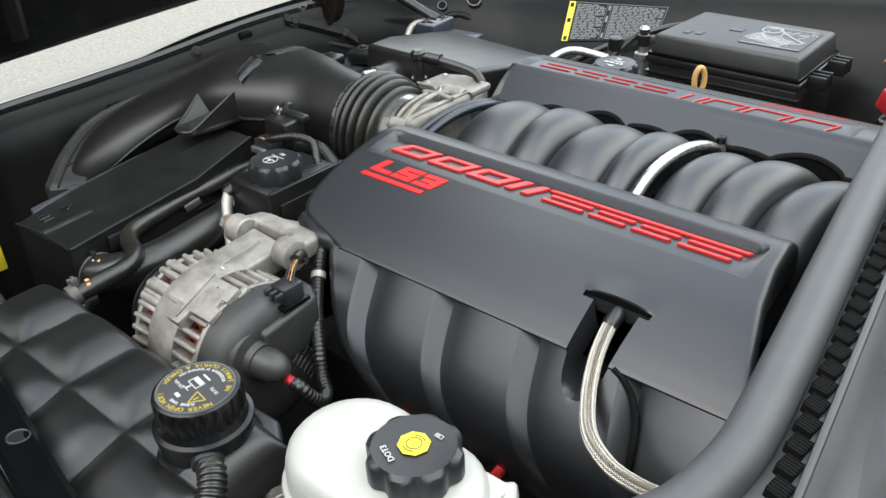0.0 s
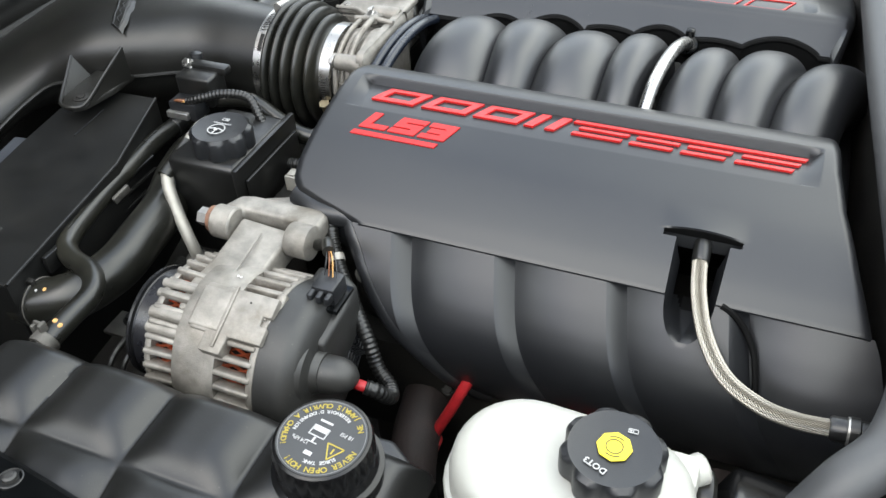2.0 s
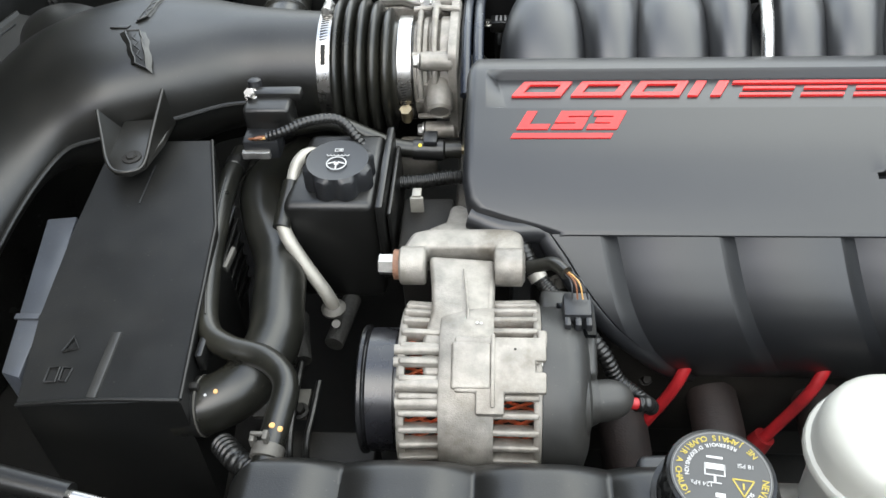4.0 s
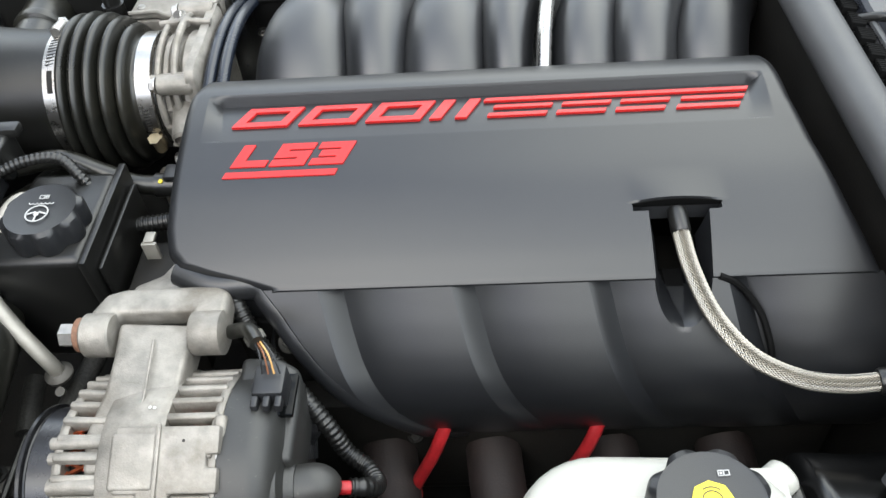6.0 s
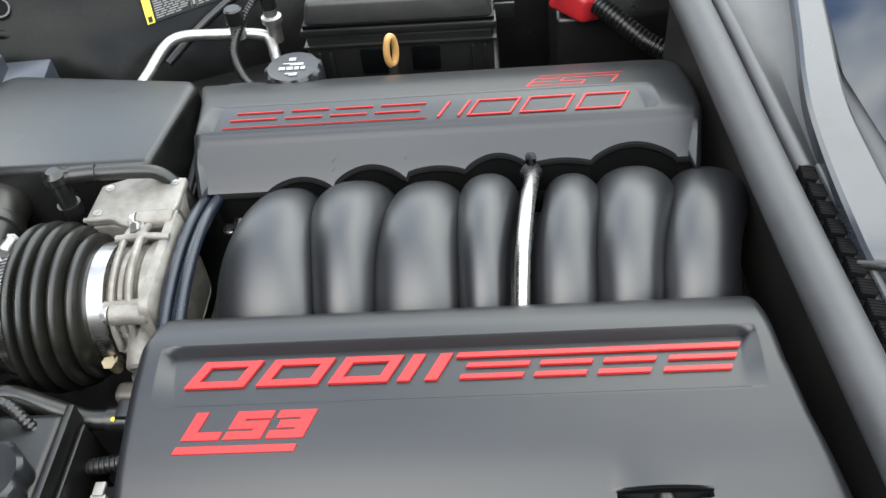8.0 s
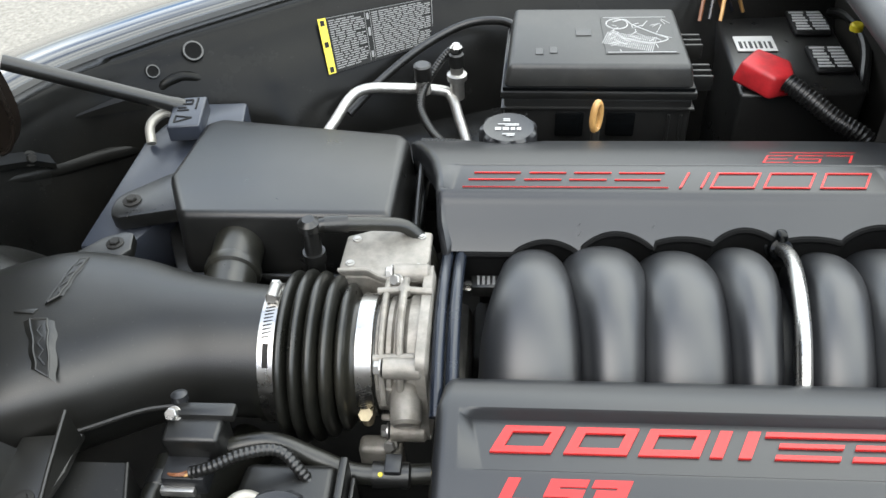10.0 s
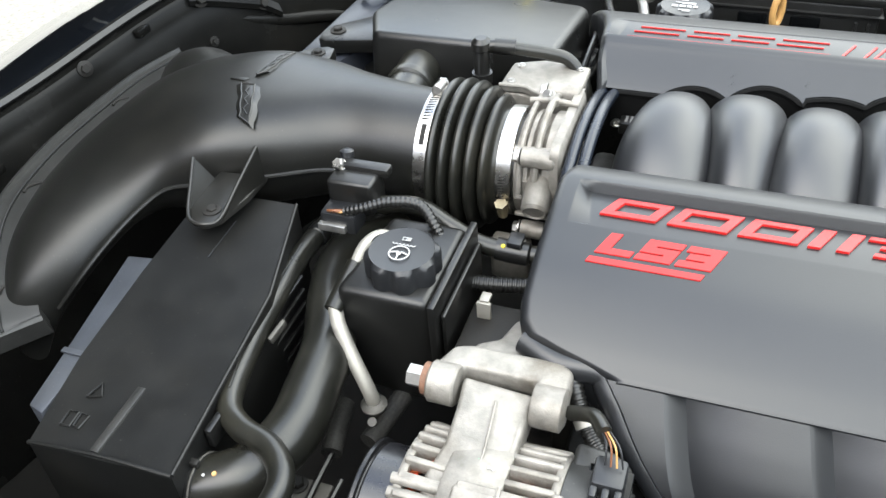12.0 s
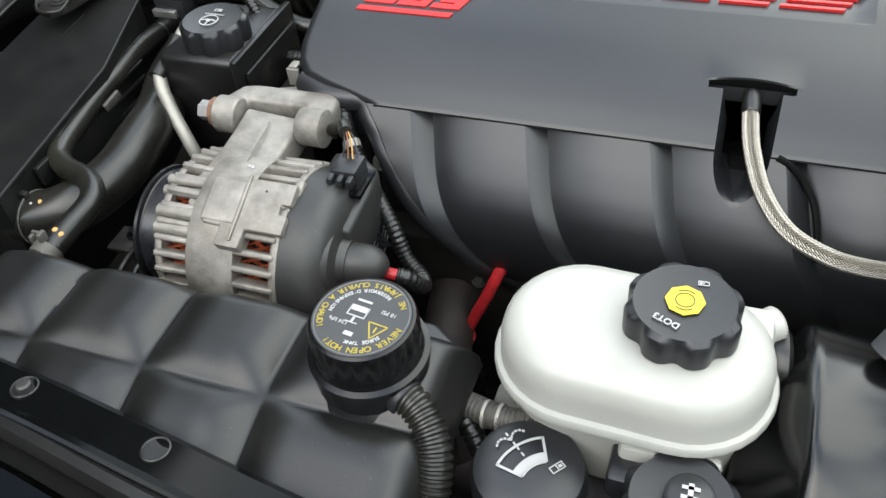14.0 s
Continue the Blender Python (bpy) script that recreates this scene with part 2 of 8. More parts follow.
def tube(pts, r, n=12, res=6, rfun=None, cap=True, bm=None, smooth_path=True):
    path = spline(pts, res) if smooth_path else [Vector(p) for p in pts]
    rings = []
    m = len(path) - 1
    for i, ((a, b), p) in enumerate(zip(frames(path), path)):
        q = rfun(i / m) if rfun else r
        rings.append([p + q * (math.cos(2 * math.pi * k / n) * a + math.sin(2 * math.pi * k / n) * b) for k in range(n)])
    return loft(rings, cap, True, bm)


def corrugated(pts, r, pitch=0.0042, depth=0.12, n=14, bm=None):
    """A ribbed conduit: rings of alternating radius."""
    path = spline(pts, 24)
    length = sum((b - a).length for a, b in zip(path, path[1:]))
    count = max(4, int(length / pitch))
    # even steps
    d, steps, k, acc = [0.0], [], 0, 0.0
    for a, b in zip(path, path[1:]):
        d.append(d[-1] + (b - a).length)
    fine, j = [], 0
    total = count * 4
    for i in range(total + 1):
        s = length * i / total
        while j < len(d) - 2 and d[j + 1] < s:
            j += 1
        u = (s - d[j]) / max(1e-9, d[j + 1] - d[j])
        fine.append(path[j].lerp(path[j + 1], u))
    rings = []
    for i, ((a, b), p) in enumerate(zip(frames(fine), fine)):
        q = r * (1 if i % 4 in (0, 1) else 1 - depth)
        rings.append([p + q * (math.cos(2 * math.pi * k / n) * a + math.sin(2 * math.pi * k / n) * b) for k in range(n)])
    return loft(rings, True, True, bm)


def box(size, at=(0, 0, 0), bevel=0.002, seg=2, m=None, bm=None):
    b = bmesh.new()
    bmesh.ops.create_cube(b, size=1)
    bmesh.ops.scale(b, vec=size, verts=b.verts)
    if bevel:
        bmesh.ops.bevel(b, geom=b.edges[:] + b.verts[:], offset=bevel, segments=seg, profile=0.5, affect='EDGES')
    if m is not None:
        bmesh.ops.transform(b, matrix=m, verts=b.verts)
    bmesh.ops.translate(b, vec=at, verts=b.verts)
    return join(bm, b) if bm else b


def prism(outline, z0, z1, bevel=0.0, seg=2, m=None, draft=0.0):
    """A solid from a plan outline, between two heights."""
    b = bmesh.new()
    n = len(outline)
    cx, cy = sum(p[0] for p in outline) / n, sum(p[1] for p in outline) / n
    lo = [b.verts.new((p[0], p[1], z0)) for p in outline]
    hi = [b.verts.new((cx + (p[0] - cx) * (1 - draft), cy + (p[1] - cy) * (1 - draft), z1)) for p in outline]
    b.faces.new(list(reversed(lo)))
    b.faces.new(hi)
    for i in range(n):
        j = (i + 1) % n
        b.faces.new((lo[i], lo[j], hi[j], hi[i]))
    bmesh.ops.recalc_face_normals(b, faces=b.faces)
    if bevel:
        bmesh.ops.bevel(b, geom=b.edges[:], offset=bevel, segments=seg, profile=0.5, affect='EDGES', clamp_overlap=True)
    if m is not None:
        bmesh.ops.transform(b, matrix=m, verts=b.verts)
    return b


def lathe(profile, n=40, m=None, shape=None):
    """Turn (radius, height) pairs round z; shape(angle, radius, height) may change the radius."""
    rings = []
    for r, h in profile:
        ring = []
        for k in range(n):
            a = 2 * math.pi * k / n
            q = shape(a, r, h) if shape else r
            ring.append(V(q * math.cos(a), q * math.sin(a), h))
        rings.append(ring)
    b = loft(rings, True)
    bmesh.ops.recalc_face_normals(b, faces=b.faces)
    if m is not None:
        bmesh.ops.transform(b, matrix=m, verts=b.verts)
    return b


def join(*bms):
    """Join meshes into the first."""
    first = bms[0]
    for other in bms[1:]:
        me = bpy.data.meshes.new("joined")
        other.to_mesh(me)
        other.free()
        first.from_mesh(me)
        bpy.data.meshes.remove(me)
    return first


def moved(b, m):
    bmesh.ops.transform(b, matrix=m, verts=b.verts)
    return b


def along(axis):
    """A turn that takes z to the axis."""
    return Vector(axis).to_track_quat('Z', 'Y').to_matrix().to_4x4()


def place(x, y, z, axis=(0, 0, 1)):
    return Matrix.Translation((x, y, z)) @ along(axis)


def thing(name, label, category, at=(0, 0, 0), group="", kind=""):
    """An empty at the thing's base, to which its parts are added."""
    ob = new(name)
    ob.empty_display_size = 0.02
    ob.location = at
    return tagged(ob, label, category, group, kind)


def mesh_object(name, b, material, sharp=35.0):
    bmesh.ops.recalc_face_normals(b, faces=b.faces)
    n = len(b.verts)
    c = sum((v.co for v in b.verts), Vector()) / max(1, n)
    bmesh.ops.translate(b, vec=-c, verts=b.verts)
    me = bpy.data.meshes.new(name)
    b.to_mesh(me)
    b.free()
    for p in me.polygons:
        p.use_smooth = True
    me.set_sharp_from_angle(angle=radians(sharp))
    me.materials.append(material)
    ob = new(name, me)
    ob.location = c
    return ob


def part(name, b, material, parent, label="", sharp=35.0):
    """One mesh under a thing or under a part."""
    ob = mesh_object(name, b, material, sharp)
    if parent is not None:
        ob.parent = parent
        base = Vector()
        p = parent
        while p is not None:
            base += Vector(p.location)
            p = p.parent
        ob.matrix_parent_inverse = Matrix.Identity(4)
        ob.location = ob.location - base
    if label:
        ob["label"] = label
    return ob


def single(name, b, material, label, category, group="", kind="", sharp=35.0):
    """A thing that is one mesh."""
    return tagged(mesh_object(name, b, material, sharp), label, category, group, kind)


def lettering(text, size, m, depth=0.0003, shear=0.0, bold=0.0, space=1.0):
    """Text of the built-in font as a mesh."""
    cu = bpy.data.curves.new("writing", 'FONT')
    cu.body, cu.size, cu.extrude, cu.shear, cu.offset = text, size, depth, shear, bold
    cu.space_character = space
    cu.align_x, cu.align_y = 'CENTER', 'CENTER'
    cu.resolution_u = 3
    ob = bpy.data.objects.new("writing", cu)
    me = bpy.data.meshes.new_from_object(ob)
    b = bmesh.new()
    b.from_mesh(me)
    bpy.data.objects.remove(ob)
    bpy.data.curves.remove(cu)
    bpy.data.meshes.remove(me)
    return moved(b, m)


def hexbolt(at, axis=(0, 0, 1), r=0.006, h=0.005, washer=1.5):
    m = place(*at, axis)
    return join(lathe([(r * washer, 0), (r * washer, 0.0015), (r * washer * 0.95, 0.0018)], 20, m),
                lathe([(r, 0.0015), (r, h), (r * 0.85, h + 0.001)], 6, m))


def lerp(a, b, t):
    return a + (b - a) * t


def table(x, rows):
    """Linear look-up."""
    if x <= rows[0][0]:
        return rows[0][1]
    for (a, p), (b, q) in zip(rows, rows[1:]):
        if x <= b:
            return lerp(p, q, (x - a) / (b - a))
    return rows[-1][1]


def clamp(x, a=0.0, b=1.0):
    return max(a, min(b, x))


# ---- structure: ground, bay, body ----
def ground():
    b = bmesh.new()
    s = 400.0
    v = [b.verts.new(p) for p in ((-s, -s, 0), (s, -s, 0), (s, s, 0), (-s, s, 0))]
    b.faces.new(v)
    return single("ground", b, M_GROUND, "pale grey concrete driveway in open daylight", "ground", kind="structure")


ground()


def blocker_wall():
    # Added out of view: blocks low sky and darkens reflections in the lower panel.
    b = box((8.2, 0.2, 2.2), (-2.9, -3.0, 1.1), 0.01)
    return single("near_blocker_wall", b, M_WALL, "unseen plain brown wall added to darken near-side reflections", "wall", kind="structure")


blocker_wall()

RIM = [(0.42, -0.665, 0.755), (0.16, -0.640, 0.742), (0.0, -0.612, 0.733), (-0.12, -0.592, 0.72), (-0.25, -0.585, 0.71), (-0.48, -0.56, 0.69), (-0.68, -0.46, 0.678), (-0.775, -0.30, 0.683), (-0.735, -0.10, 0.703), (-0.685, 0.02, 0.725),
       (-0.62, 0.20, 0.758), (-0.54, 0.372, 0.775), (-0.43, 0.49, 0.778), (-0.301, 0.592, 0.779), (-0.19, 0.668, 0.781), (-0.05, 0.74, 0.788), (0.2, 0.80, 0.80), (0.5, 0.84, 0.82), (0.75, 0.86, 0.83)]


def rim_rows(offsets):
    """Rows of points beside the rim: pairs of outward offset and height. The near wing has no inward slope."""
    path = spline(RIM, 8)
    rows = []
    for off, dz, *more in offsets:
        row = []
        for i, p in enumerate(path):
            t = (path[min(i + 1, len(path) - 1)] - path[max(i - 1, 0)])
            out = V(t.y, -t.x, 0).normalized() * -1
            if len(offsets[0]) == 4:
                k = clamp((p.y - 0.15) / 0.25)
                row.append(p + out * lerp(off, more[0], k) + V(0, 0, lerp(dz, more[1], k)))
                continue
            lean = clamp((p.y + 0.5) / 0.25) * lerp(0.3, 1.0, clamp((p.x + 0.5) / 0.18)) if off < 0 else 1.0
            row.append(p + out * off * lean + V(0, 0, dz))
        rows.append(row)
    return rows


def bay_wall():
    b = loft(rim_rows([(0.035, -0.004), (0.0, 0.0), (-0.012, -0.005), (-0.02, -0.02), (-0.032, -0.028), (-0.095, -0.085), (-0.105, -0.12), (-0.14, -0.16), (-0.15, -0.45)]), False, False)
    return single("inner_wing_wall", b, M_BAY, "satin black inner wing panels round the engine bay", "wall", kind="structure", sharp=50)


def body_shell():
    b = loft(rim_rows([(0.036, -0.03, 0.036, -0.03), (0.040, 0.002, 0.040, 0.002), (0.046, 0.002, 0.05, 0.008), (0.062, 0.0, 0.10, 0.004), (0.12, -0.010, 0.17, -0.015), (0.20, -0.030, 0.23, -0.06), (0.26, -0.075, 0.27, -0.16), (0.28, -0.5, 0.28, -0.5)]), False, False)
    return single("front_wing", b, M_PAINT, "glossy black painted front wings of a sports car", "car body", kind="structure", sharp=60)


bay_wall()
body_shell()


def gutter():
    rows = rim_rows([(0.012, 0.006), (0.016, 0.012), (0.022, 0.012), (0.026, 0.004)])
    return single("wing_edge_trim", loft(rows, False, False), M_PLASTIC, "black ribbed rubber trim along the wing edge", "trim", kind="structure")


gutter()


def undertray():
    b = box((1.5, 1.5, 0.02), (0.0, 0.0, 0.24), 0.004)
    return single("undertray", b, M_DARK, "dark grimy splash tray under the engine", "panel", kind="structure")


undertray()


# ---- engine covers ----
FAR_INNER = [(-0.050, 0.760), (-0.058, 0.771), (-0.066, 0.7775), (-0.080, 0.7865), (-0.095, 0.7955), (-0.106, 0.8022), (-0.114, 0.8072), (-0.124, 0.8105)]
PROFILE = [(-0.064, 0.762), (-0.074, 0.784), (-0.084, 0.7975), (-0.096, 0.8055), (-0.118, 0.811), (-0.15, 0.8085), (-0.18, 0.802), (-0.21, 0.7935), (-0.236, 0.7825), (-0.262, 0.769), (-0.282, 0.7565)]
LOWER = [(-0.2822, 0.7542), (-0.291, 0.7445), (-0.305, 0.729), (-0.319, 0.712), (-0.329, 0.696), (-0.334, 0.679), (-0.334, 0.660), (-0.329, 0.636), (-0.319, 0.612), (-0.306, 0.592)]
LEFT_EDGE = [(-0.282, 0.088), (-0.276, 0.066), (-0.270, 0.040), (-0.264, 0.020), (-0.255, 0.011), (-0.24, 0.008), (-0.12, 0.009), (-0.09, 0.014), (-0.06, 0.02)]
RIGHT_EDGE = [(-0.282, 0.522), (-0.24, 0.506), (-0.19, 0.490), (-0.15, 0.482), (-0.09, 0.477), (-0.06, 0.47)]


def slot_half(y):
    """Half the width of the hose channel: a rounded foot."""
    return 0.0180 - 0.0015 * clamp((-y - 0.24) / 0.04) if y > -0.280 else max(0.002, 0.0165 * math.sqrt(max(0.0, 1 - ((-y - 0.280) / 0.0265) ** 2)))


def channel(x, y):
    """Depth of the slot and of the channel under it, from which the hose comes."""
    d = 0.0
    if -0.2405 < y < -0.2355:
        d = 0.016 * clamp((0.0315 - abs(x - 0.385)) / 0.003) * clamp((-0.2355 - y) / 0.0004)
    if y <= -0.2405:
        half = slot_half(y)
        d = 0.046 * clamp((half + 0.0035 - abs(x - 0.386)) / 0.0125) ** 0.85 * clamp((0.3075 + y) / 0.026)
    return d


def cover_heights(near):
    ys = []
    dense = [0.1215, 0.1225, 0.1265, 0.1275, 0.1705, 0.1715, 0.174] + ([0.2345, 0.2355, 0.2359, 0.2405, 0.2409] if near else [])
    pts = spline([(0, y, z) for y, z in (PROFILE if near else FAR_INNER + PROFILE[5:])], 12)
    base = [(-p.y, p.z) for p in pts]
    ys = sorted(set([round(a, 5) for a, _ in base] + dense))
    return [(-a, table(a, base)) for a in ys]


SCALLOPS = [(0.067, 0.131, 0.089, 0.100), (0.131, 0.201, 0.093, 0.1075), (0.201, 0.256, 0.099, 0.1035), (0.256, 0.318, 0.099, 0.1115), (0.318, 0.374, 0.101, 0.1045), (0.374, 0.454, 0.101, 0.1150)]


def far_edge(x):
    """Where the far cover's inner edge runs: it rises over each runner."""
    q = 0.47 - x
    for a, c, low, peak in SCALLOPS:
        if a <= q <= c:
            return 0.023 - lerp(low, peak, abs(math.sin(math.pi * (q - a) / (c - a))) ** 0.75)
    return 0.023 - (0.089 if q < 0.1 else 0.100)


def inner_edge(x, y):
    return -0.11 + (y + 0.11) * (far_edge(x) + 0.11) / 0.060


def strip(stops):
    """Columns between stops: pairs of a place and the count up to it."""
    out = [stops[0]]
    a = stops[0]
    for c, n in stops[1:]:
        out += [lerp(a, c, k / n) for k in range(1, n + 1)]
        a = c
    return out


def slot_columns(y, xl, xr):
    h = slot_half(y)
    a, c = max(0.026, xl + 0.001), max(0.052, xl + 0.003)
    return strip([xl, (a, 6), (c, 28), (0.340, 80), (0.3535, 4), (0.3565, 2), (0.386 - h - 0.0035, 4), (0.386 - h, 3), (0.386 + h, 24), (0.386 + h + 0.0035, 3), (0.4135, 4), (0.4165, 2), (0.43, 4), (0.452, 6), (min(0.476, xr - 0.002), 24), (xr, 10)])


def cover_top(near=True):
    """The upper panel with its slanted name recess; near: with the hose slot, else with the oil filler notch."""
    rows = cover_heights(near)
    xs = [i / 320 for i in range(321)]
    b = bmesh.new()
    grid = []
    r = 0.008
    for y, z in rows:
        xl, xr = table(y, LEFT_EDGE) + r - (0.0 if near else 0.022), table(y, RIGHT_EDGE) - r
        row = []
        for x in (slot_columns(y, xl, xr) if near else [lerp(xl, xr, u) for u in xs]):
            h = z
            if -0.174 < y < -0.1215:
                ramp = clamp((-0.1725 - y) / (-0.1725 + 0.1265)) if y < -0.1265 else clamp((-0.1222 - y) / 0.0043)
                end = lerp(0.019, 0.009, ramp)
                h -= (0.0009 * clamp((y + 0.1715) / 0.001) + 0.0078 * ramp) * clamp((x - 0.027) / end) * clamp(((0.465 if near else 0.474) - x) / end)
            if near:
                h -= channel(x, y)
                if -0.2358 < y < -0.205:
                    h += 0.0046 * max(0, 1 - ((x - 0.385) / 0.034) ** 2) * clamp((y + 0.2358) / 0.0008) * (1 - clamp((y + 0.2358) / 0.026)) ** 1.5
            else:
                d = math.hypot(x - 0.41, y + 0.300)
                h -= 0.028 * clamp((0.046 - d) / 0.006)
            yy = y
            if not near and y > -0.11:
                yy = inner_edge(x, y)
                h = table(-yy, sorted((-a, c) for a, c in rows))
            row.append(V(x, yy, h))
        left = [V(row[0].x - r * math.sin(a), y, row[0].z - r * (1 - math.cos(a))) for a in (1.57, 1.1, 0.75, 0.4)]
        right = [V(row[-1].x + r * math.sin(a), y, row[-1].z - r * (1 - math.cos(a))) for a in (0.4, 0.75, 1.1, 1.57)]
        row = [left[0] + V(0.004, 0.0, -0.036)] + left + row + right + [right[-1] + V(-0.003, 0, -0.036)]
        grid.append(row)
    last = grid[-1]
    drop = 0.0032 if near else 0.05
    grid.append([p + V(0, -0.0015, -0.0015) for p in last])
    grid.append([p + V(0, -0.0015, -drop) for p in last])
    loft(grid, False, False, b)
    if near:
        hole = [f for f in b.faces if all(-0.2846 < v.co.y < -0.2404 and abs(v.co.x - 0.386) < 0.0150 for v in f.verts) or all(-0.2412 < v.co.y < -0.2358 and abs(v.co.x - 0.385) < 0.0315 for v in f.verts)]
        bmesh.ops.delete(b, geom=hole, context='FACES')
    return b


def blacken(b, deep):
    """The second, black material for the grid faces deep in the channel: painted shade."""
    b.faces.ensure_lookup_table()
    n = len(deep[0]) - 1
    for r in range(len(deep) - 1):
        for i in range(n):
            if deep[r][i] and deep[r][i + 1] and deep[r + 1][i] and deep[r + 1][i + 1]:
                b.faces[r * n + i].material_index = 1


def cover_side():
    """The ribbed lower panel: boards that fall back to a bevel."""
    prof = [(p.y, p.z) for p in spline([(0, y, z) for y, z in LOWER], 9)]
    n = len(prof) - 1
    edge = [(0.0, 0.084), (0.1, 0.092), (0.25, 0.110), (0.5, 0.145), (0.75, 0.186), (0.88, 0.208), (1.0, 0.228)]
    far = [(0.0, 0.522), (0.4, 0.545), (1.0, 0.555)]
    b = bmesh.new()
    grid = []
    ribs = (0.131, 0.2285, 0.326, 0.4235)
    deep = []
    for i, (y, z) in enumerate(prof):
        v = i / n
        xl, xr = table(v, edge), table(v, far)
        row = []
        slant = 0.020 * v + 0.056 * v * v
        stops, places = [xl], [(ribs[0] - 0.0075, 14), (ribs[0] + 0.0085, 8), (ribs[1] - 0.0075, 22), (ribs[1] + 0.0085, 8), (ribs[2] - 0.0075, 22), (ribs[2] + 0.0085, 8)]
        for c, m in places:
            last = stops[-1] if len(stops) == 1 else stops[-1][0]
            stops.append((max(last + 0.0003, c + slant), m))
        h = slot_half(y)
        k = max(0.0, slant - 0.014)
        stops += [(0.386 - h - 0.0035 + k, 10), (0.386 - h + k, 3), (0.386 + h + k, 24), (0.386 + h + 0.0035 + k, 3), (ribs[3] - 0.0075 + slant, 5), (ribs[3] + 0.0085 + slant, 8), (xr, 22)]
        xs = strip(stops)
        for x in xs:
            q = x - slant
            back = 0.0
            for a in ribs:
                if a - 0.0075 < q <= a + 0.0085:
                    back = 0.0125 * ((q - a + 0.0075) / 0.016) ** 1.2
                elif a + 0.0085 < q <= a + 0.0085 + 0.0815:
                    back = 0.0125 * (1 - (q - a - 0.0085) / 0.0815) ** 3.0
            back *= 1 - 0.85 * v * v
            back += channel(x, y) * 1.0
            row.append(V(x, y + back * 0.75, z - back * 0.66))
        left = [row[0] + V(-0.008, 0.012, -0.004), row[0] + V(-0.004, 0.004, -0.001)]
        left = [left[0] + V(0.0, 0.03, -0.02)] + left
        grid.append(left + row)
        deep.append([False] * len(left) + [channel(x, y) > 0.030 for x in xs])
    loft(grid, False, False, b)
    # Deep channel faces go black to stand in for the shade inside.
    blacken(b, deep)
    return b


def slanted_bar(x0, x1, y0, y1, slant=0.5):
    """A parallelogram bar in the plan of the cover."""
    return [(x0 + slant * (y0 + 0.155), y0), (x1 + slant * (y0 + 0.155), y0), (x1 + slant * (y1 + 0.155), y1), (x0 + slant * (y1 + 0.155), y1)]


def laid_on_cover(outline, thick=0.0012, sunk=True):
    """A thin raised piece that follows the name recess or the panel."""
    base = [(-p.y, p.z) for p in spline([(0, y, z) for y, z in PROFILE], 12)]

    def height(y):
        z = table(-y, base)
        if sunk and -0.1725 < y < -0.1265:
            z -= 0.0075 * clamp((-0.1725 - y) / (-0.1725 + 0.1265))
        return z
    b = bmesh.new()
    lo = [b.verts.new((x, y, height(y) - 0.001)) for x, y in outline]
    hi = [b.verts.new((x, y, height(y) + thick)) for x, y in outline]
    b.faces.new(hi)
    for i in range(len(lo)):
        j = (i + 1) % len(lo)
        b.faces.new((lo[i], lo[j], hi[j], hi[i]))
    return b


def emblem(parent, fine=1.0):
    """A row of plain red slanted shapes in the recess, and the small engine code with its underline."""
    def on_cover(outline, sunk=True):
        return laid_on_cover(outline, 0.0012 * fine, sunk)
    slots = [(0.051, 0.098), (0.104, 0.152), (0.157, 0.203), (0.207, 0.247), (0.252, 0.300), (0.305, 0.345), (0.350, 0.390), (0.396, 0.446)]
    lo, hi, w = -0.1570, -0.1335, 0.0052 * fine
    mid = (lo + hi) / 2
    for k, (a, c) in enumerate(slots):
        e = c - 0.003
        if k < 3:
            b = on_cover(slanted_bar(a, e, hi - w, hi))
            join(b, on_cover(slanted_bar(a, e, lo, lo + w)), on_cover(slanted_bar(a, a + 0.008 * fine, lo + w, hi - w)), on_cover(slanted_bar(e - 0.008 * fine, e, lo + w, hi - w)))
        elif k == 3:
            b = on_cover(slanted_bar(a, a + 0.009 * fine, lo, hi))
            join(b, on_cover(slanted_bar(a + 0.020, a + 0.020 + 0.009 * fine, lo, hi)))
        else:
            b = on_cover(slanted_bar(a, e, lo, lo + 0.0036 * fine))
            join(b, on_cover(slanted_bar(a, e, mid - 0.0018 * fine, mid + 0.0018 * fine)))
        part("emblem_bar", b, M_RED, parent, "red enamel" if k == 0 else "")
    part("emblem_line", on_cover(slanted_bar(slots[4][0] - 0.012, slots[7][1] - 0.003, hi - w + 0.001, hi)), M_RED, parent)
    part("emblem_underline", on_cover(slanted_bar(0.0745, 0.1605, -0.2055, -0.2055 + 0.0048 * fine), sunk=False), M_RED, parent)
    foot, t, tall = -0.1965, 0.0054 * fine, 0.0195
    low, mid, top = foot, foot + (tall - t) / 2, foot + tall - t

    def stroke(x0, x1, y0, y1):
        return on_cover(slanted_bar(x0 + 0.0205, x1 + 0.0205, y0, y1), sunk=False)
    w = 0.0088 * fine
    ell = join(stroke(0.0545, 0.0815, low, low + t), stroke(0.0545, 0.0545 + w, low + t, top + t))
    ess = join(stroke(0.0845, 0.1115, low, low + t), stroke(0.0845, 0.1115, mid, mid + t), stroke(0.0845, 0.1115, top, top + t), stroke(0.0845, 0.0845 + w, mid + t, top), stroke(0.1115 - w, 0.1115, low + t, mid))
    three = join(stroke(0.1150, 0.1415, low, low + t), stroke(0.1190, 0.1415, mid, mid + t), stroke(0.1150, 0.1415, top, top + t), stroke(0.1415 - w, 0.1415, mid + t, top), stroke(0.1415 - w, 0.1415, low + t, mid))
    for letter in (ell, ess, three):
        part("engine_code", letter, M_RED, parent)


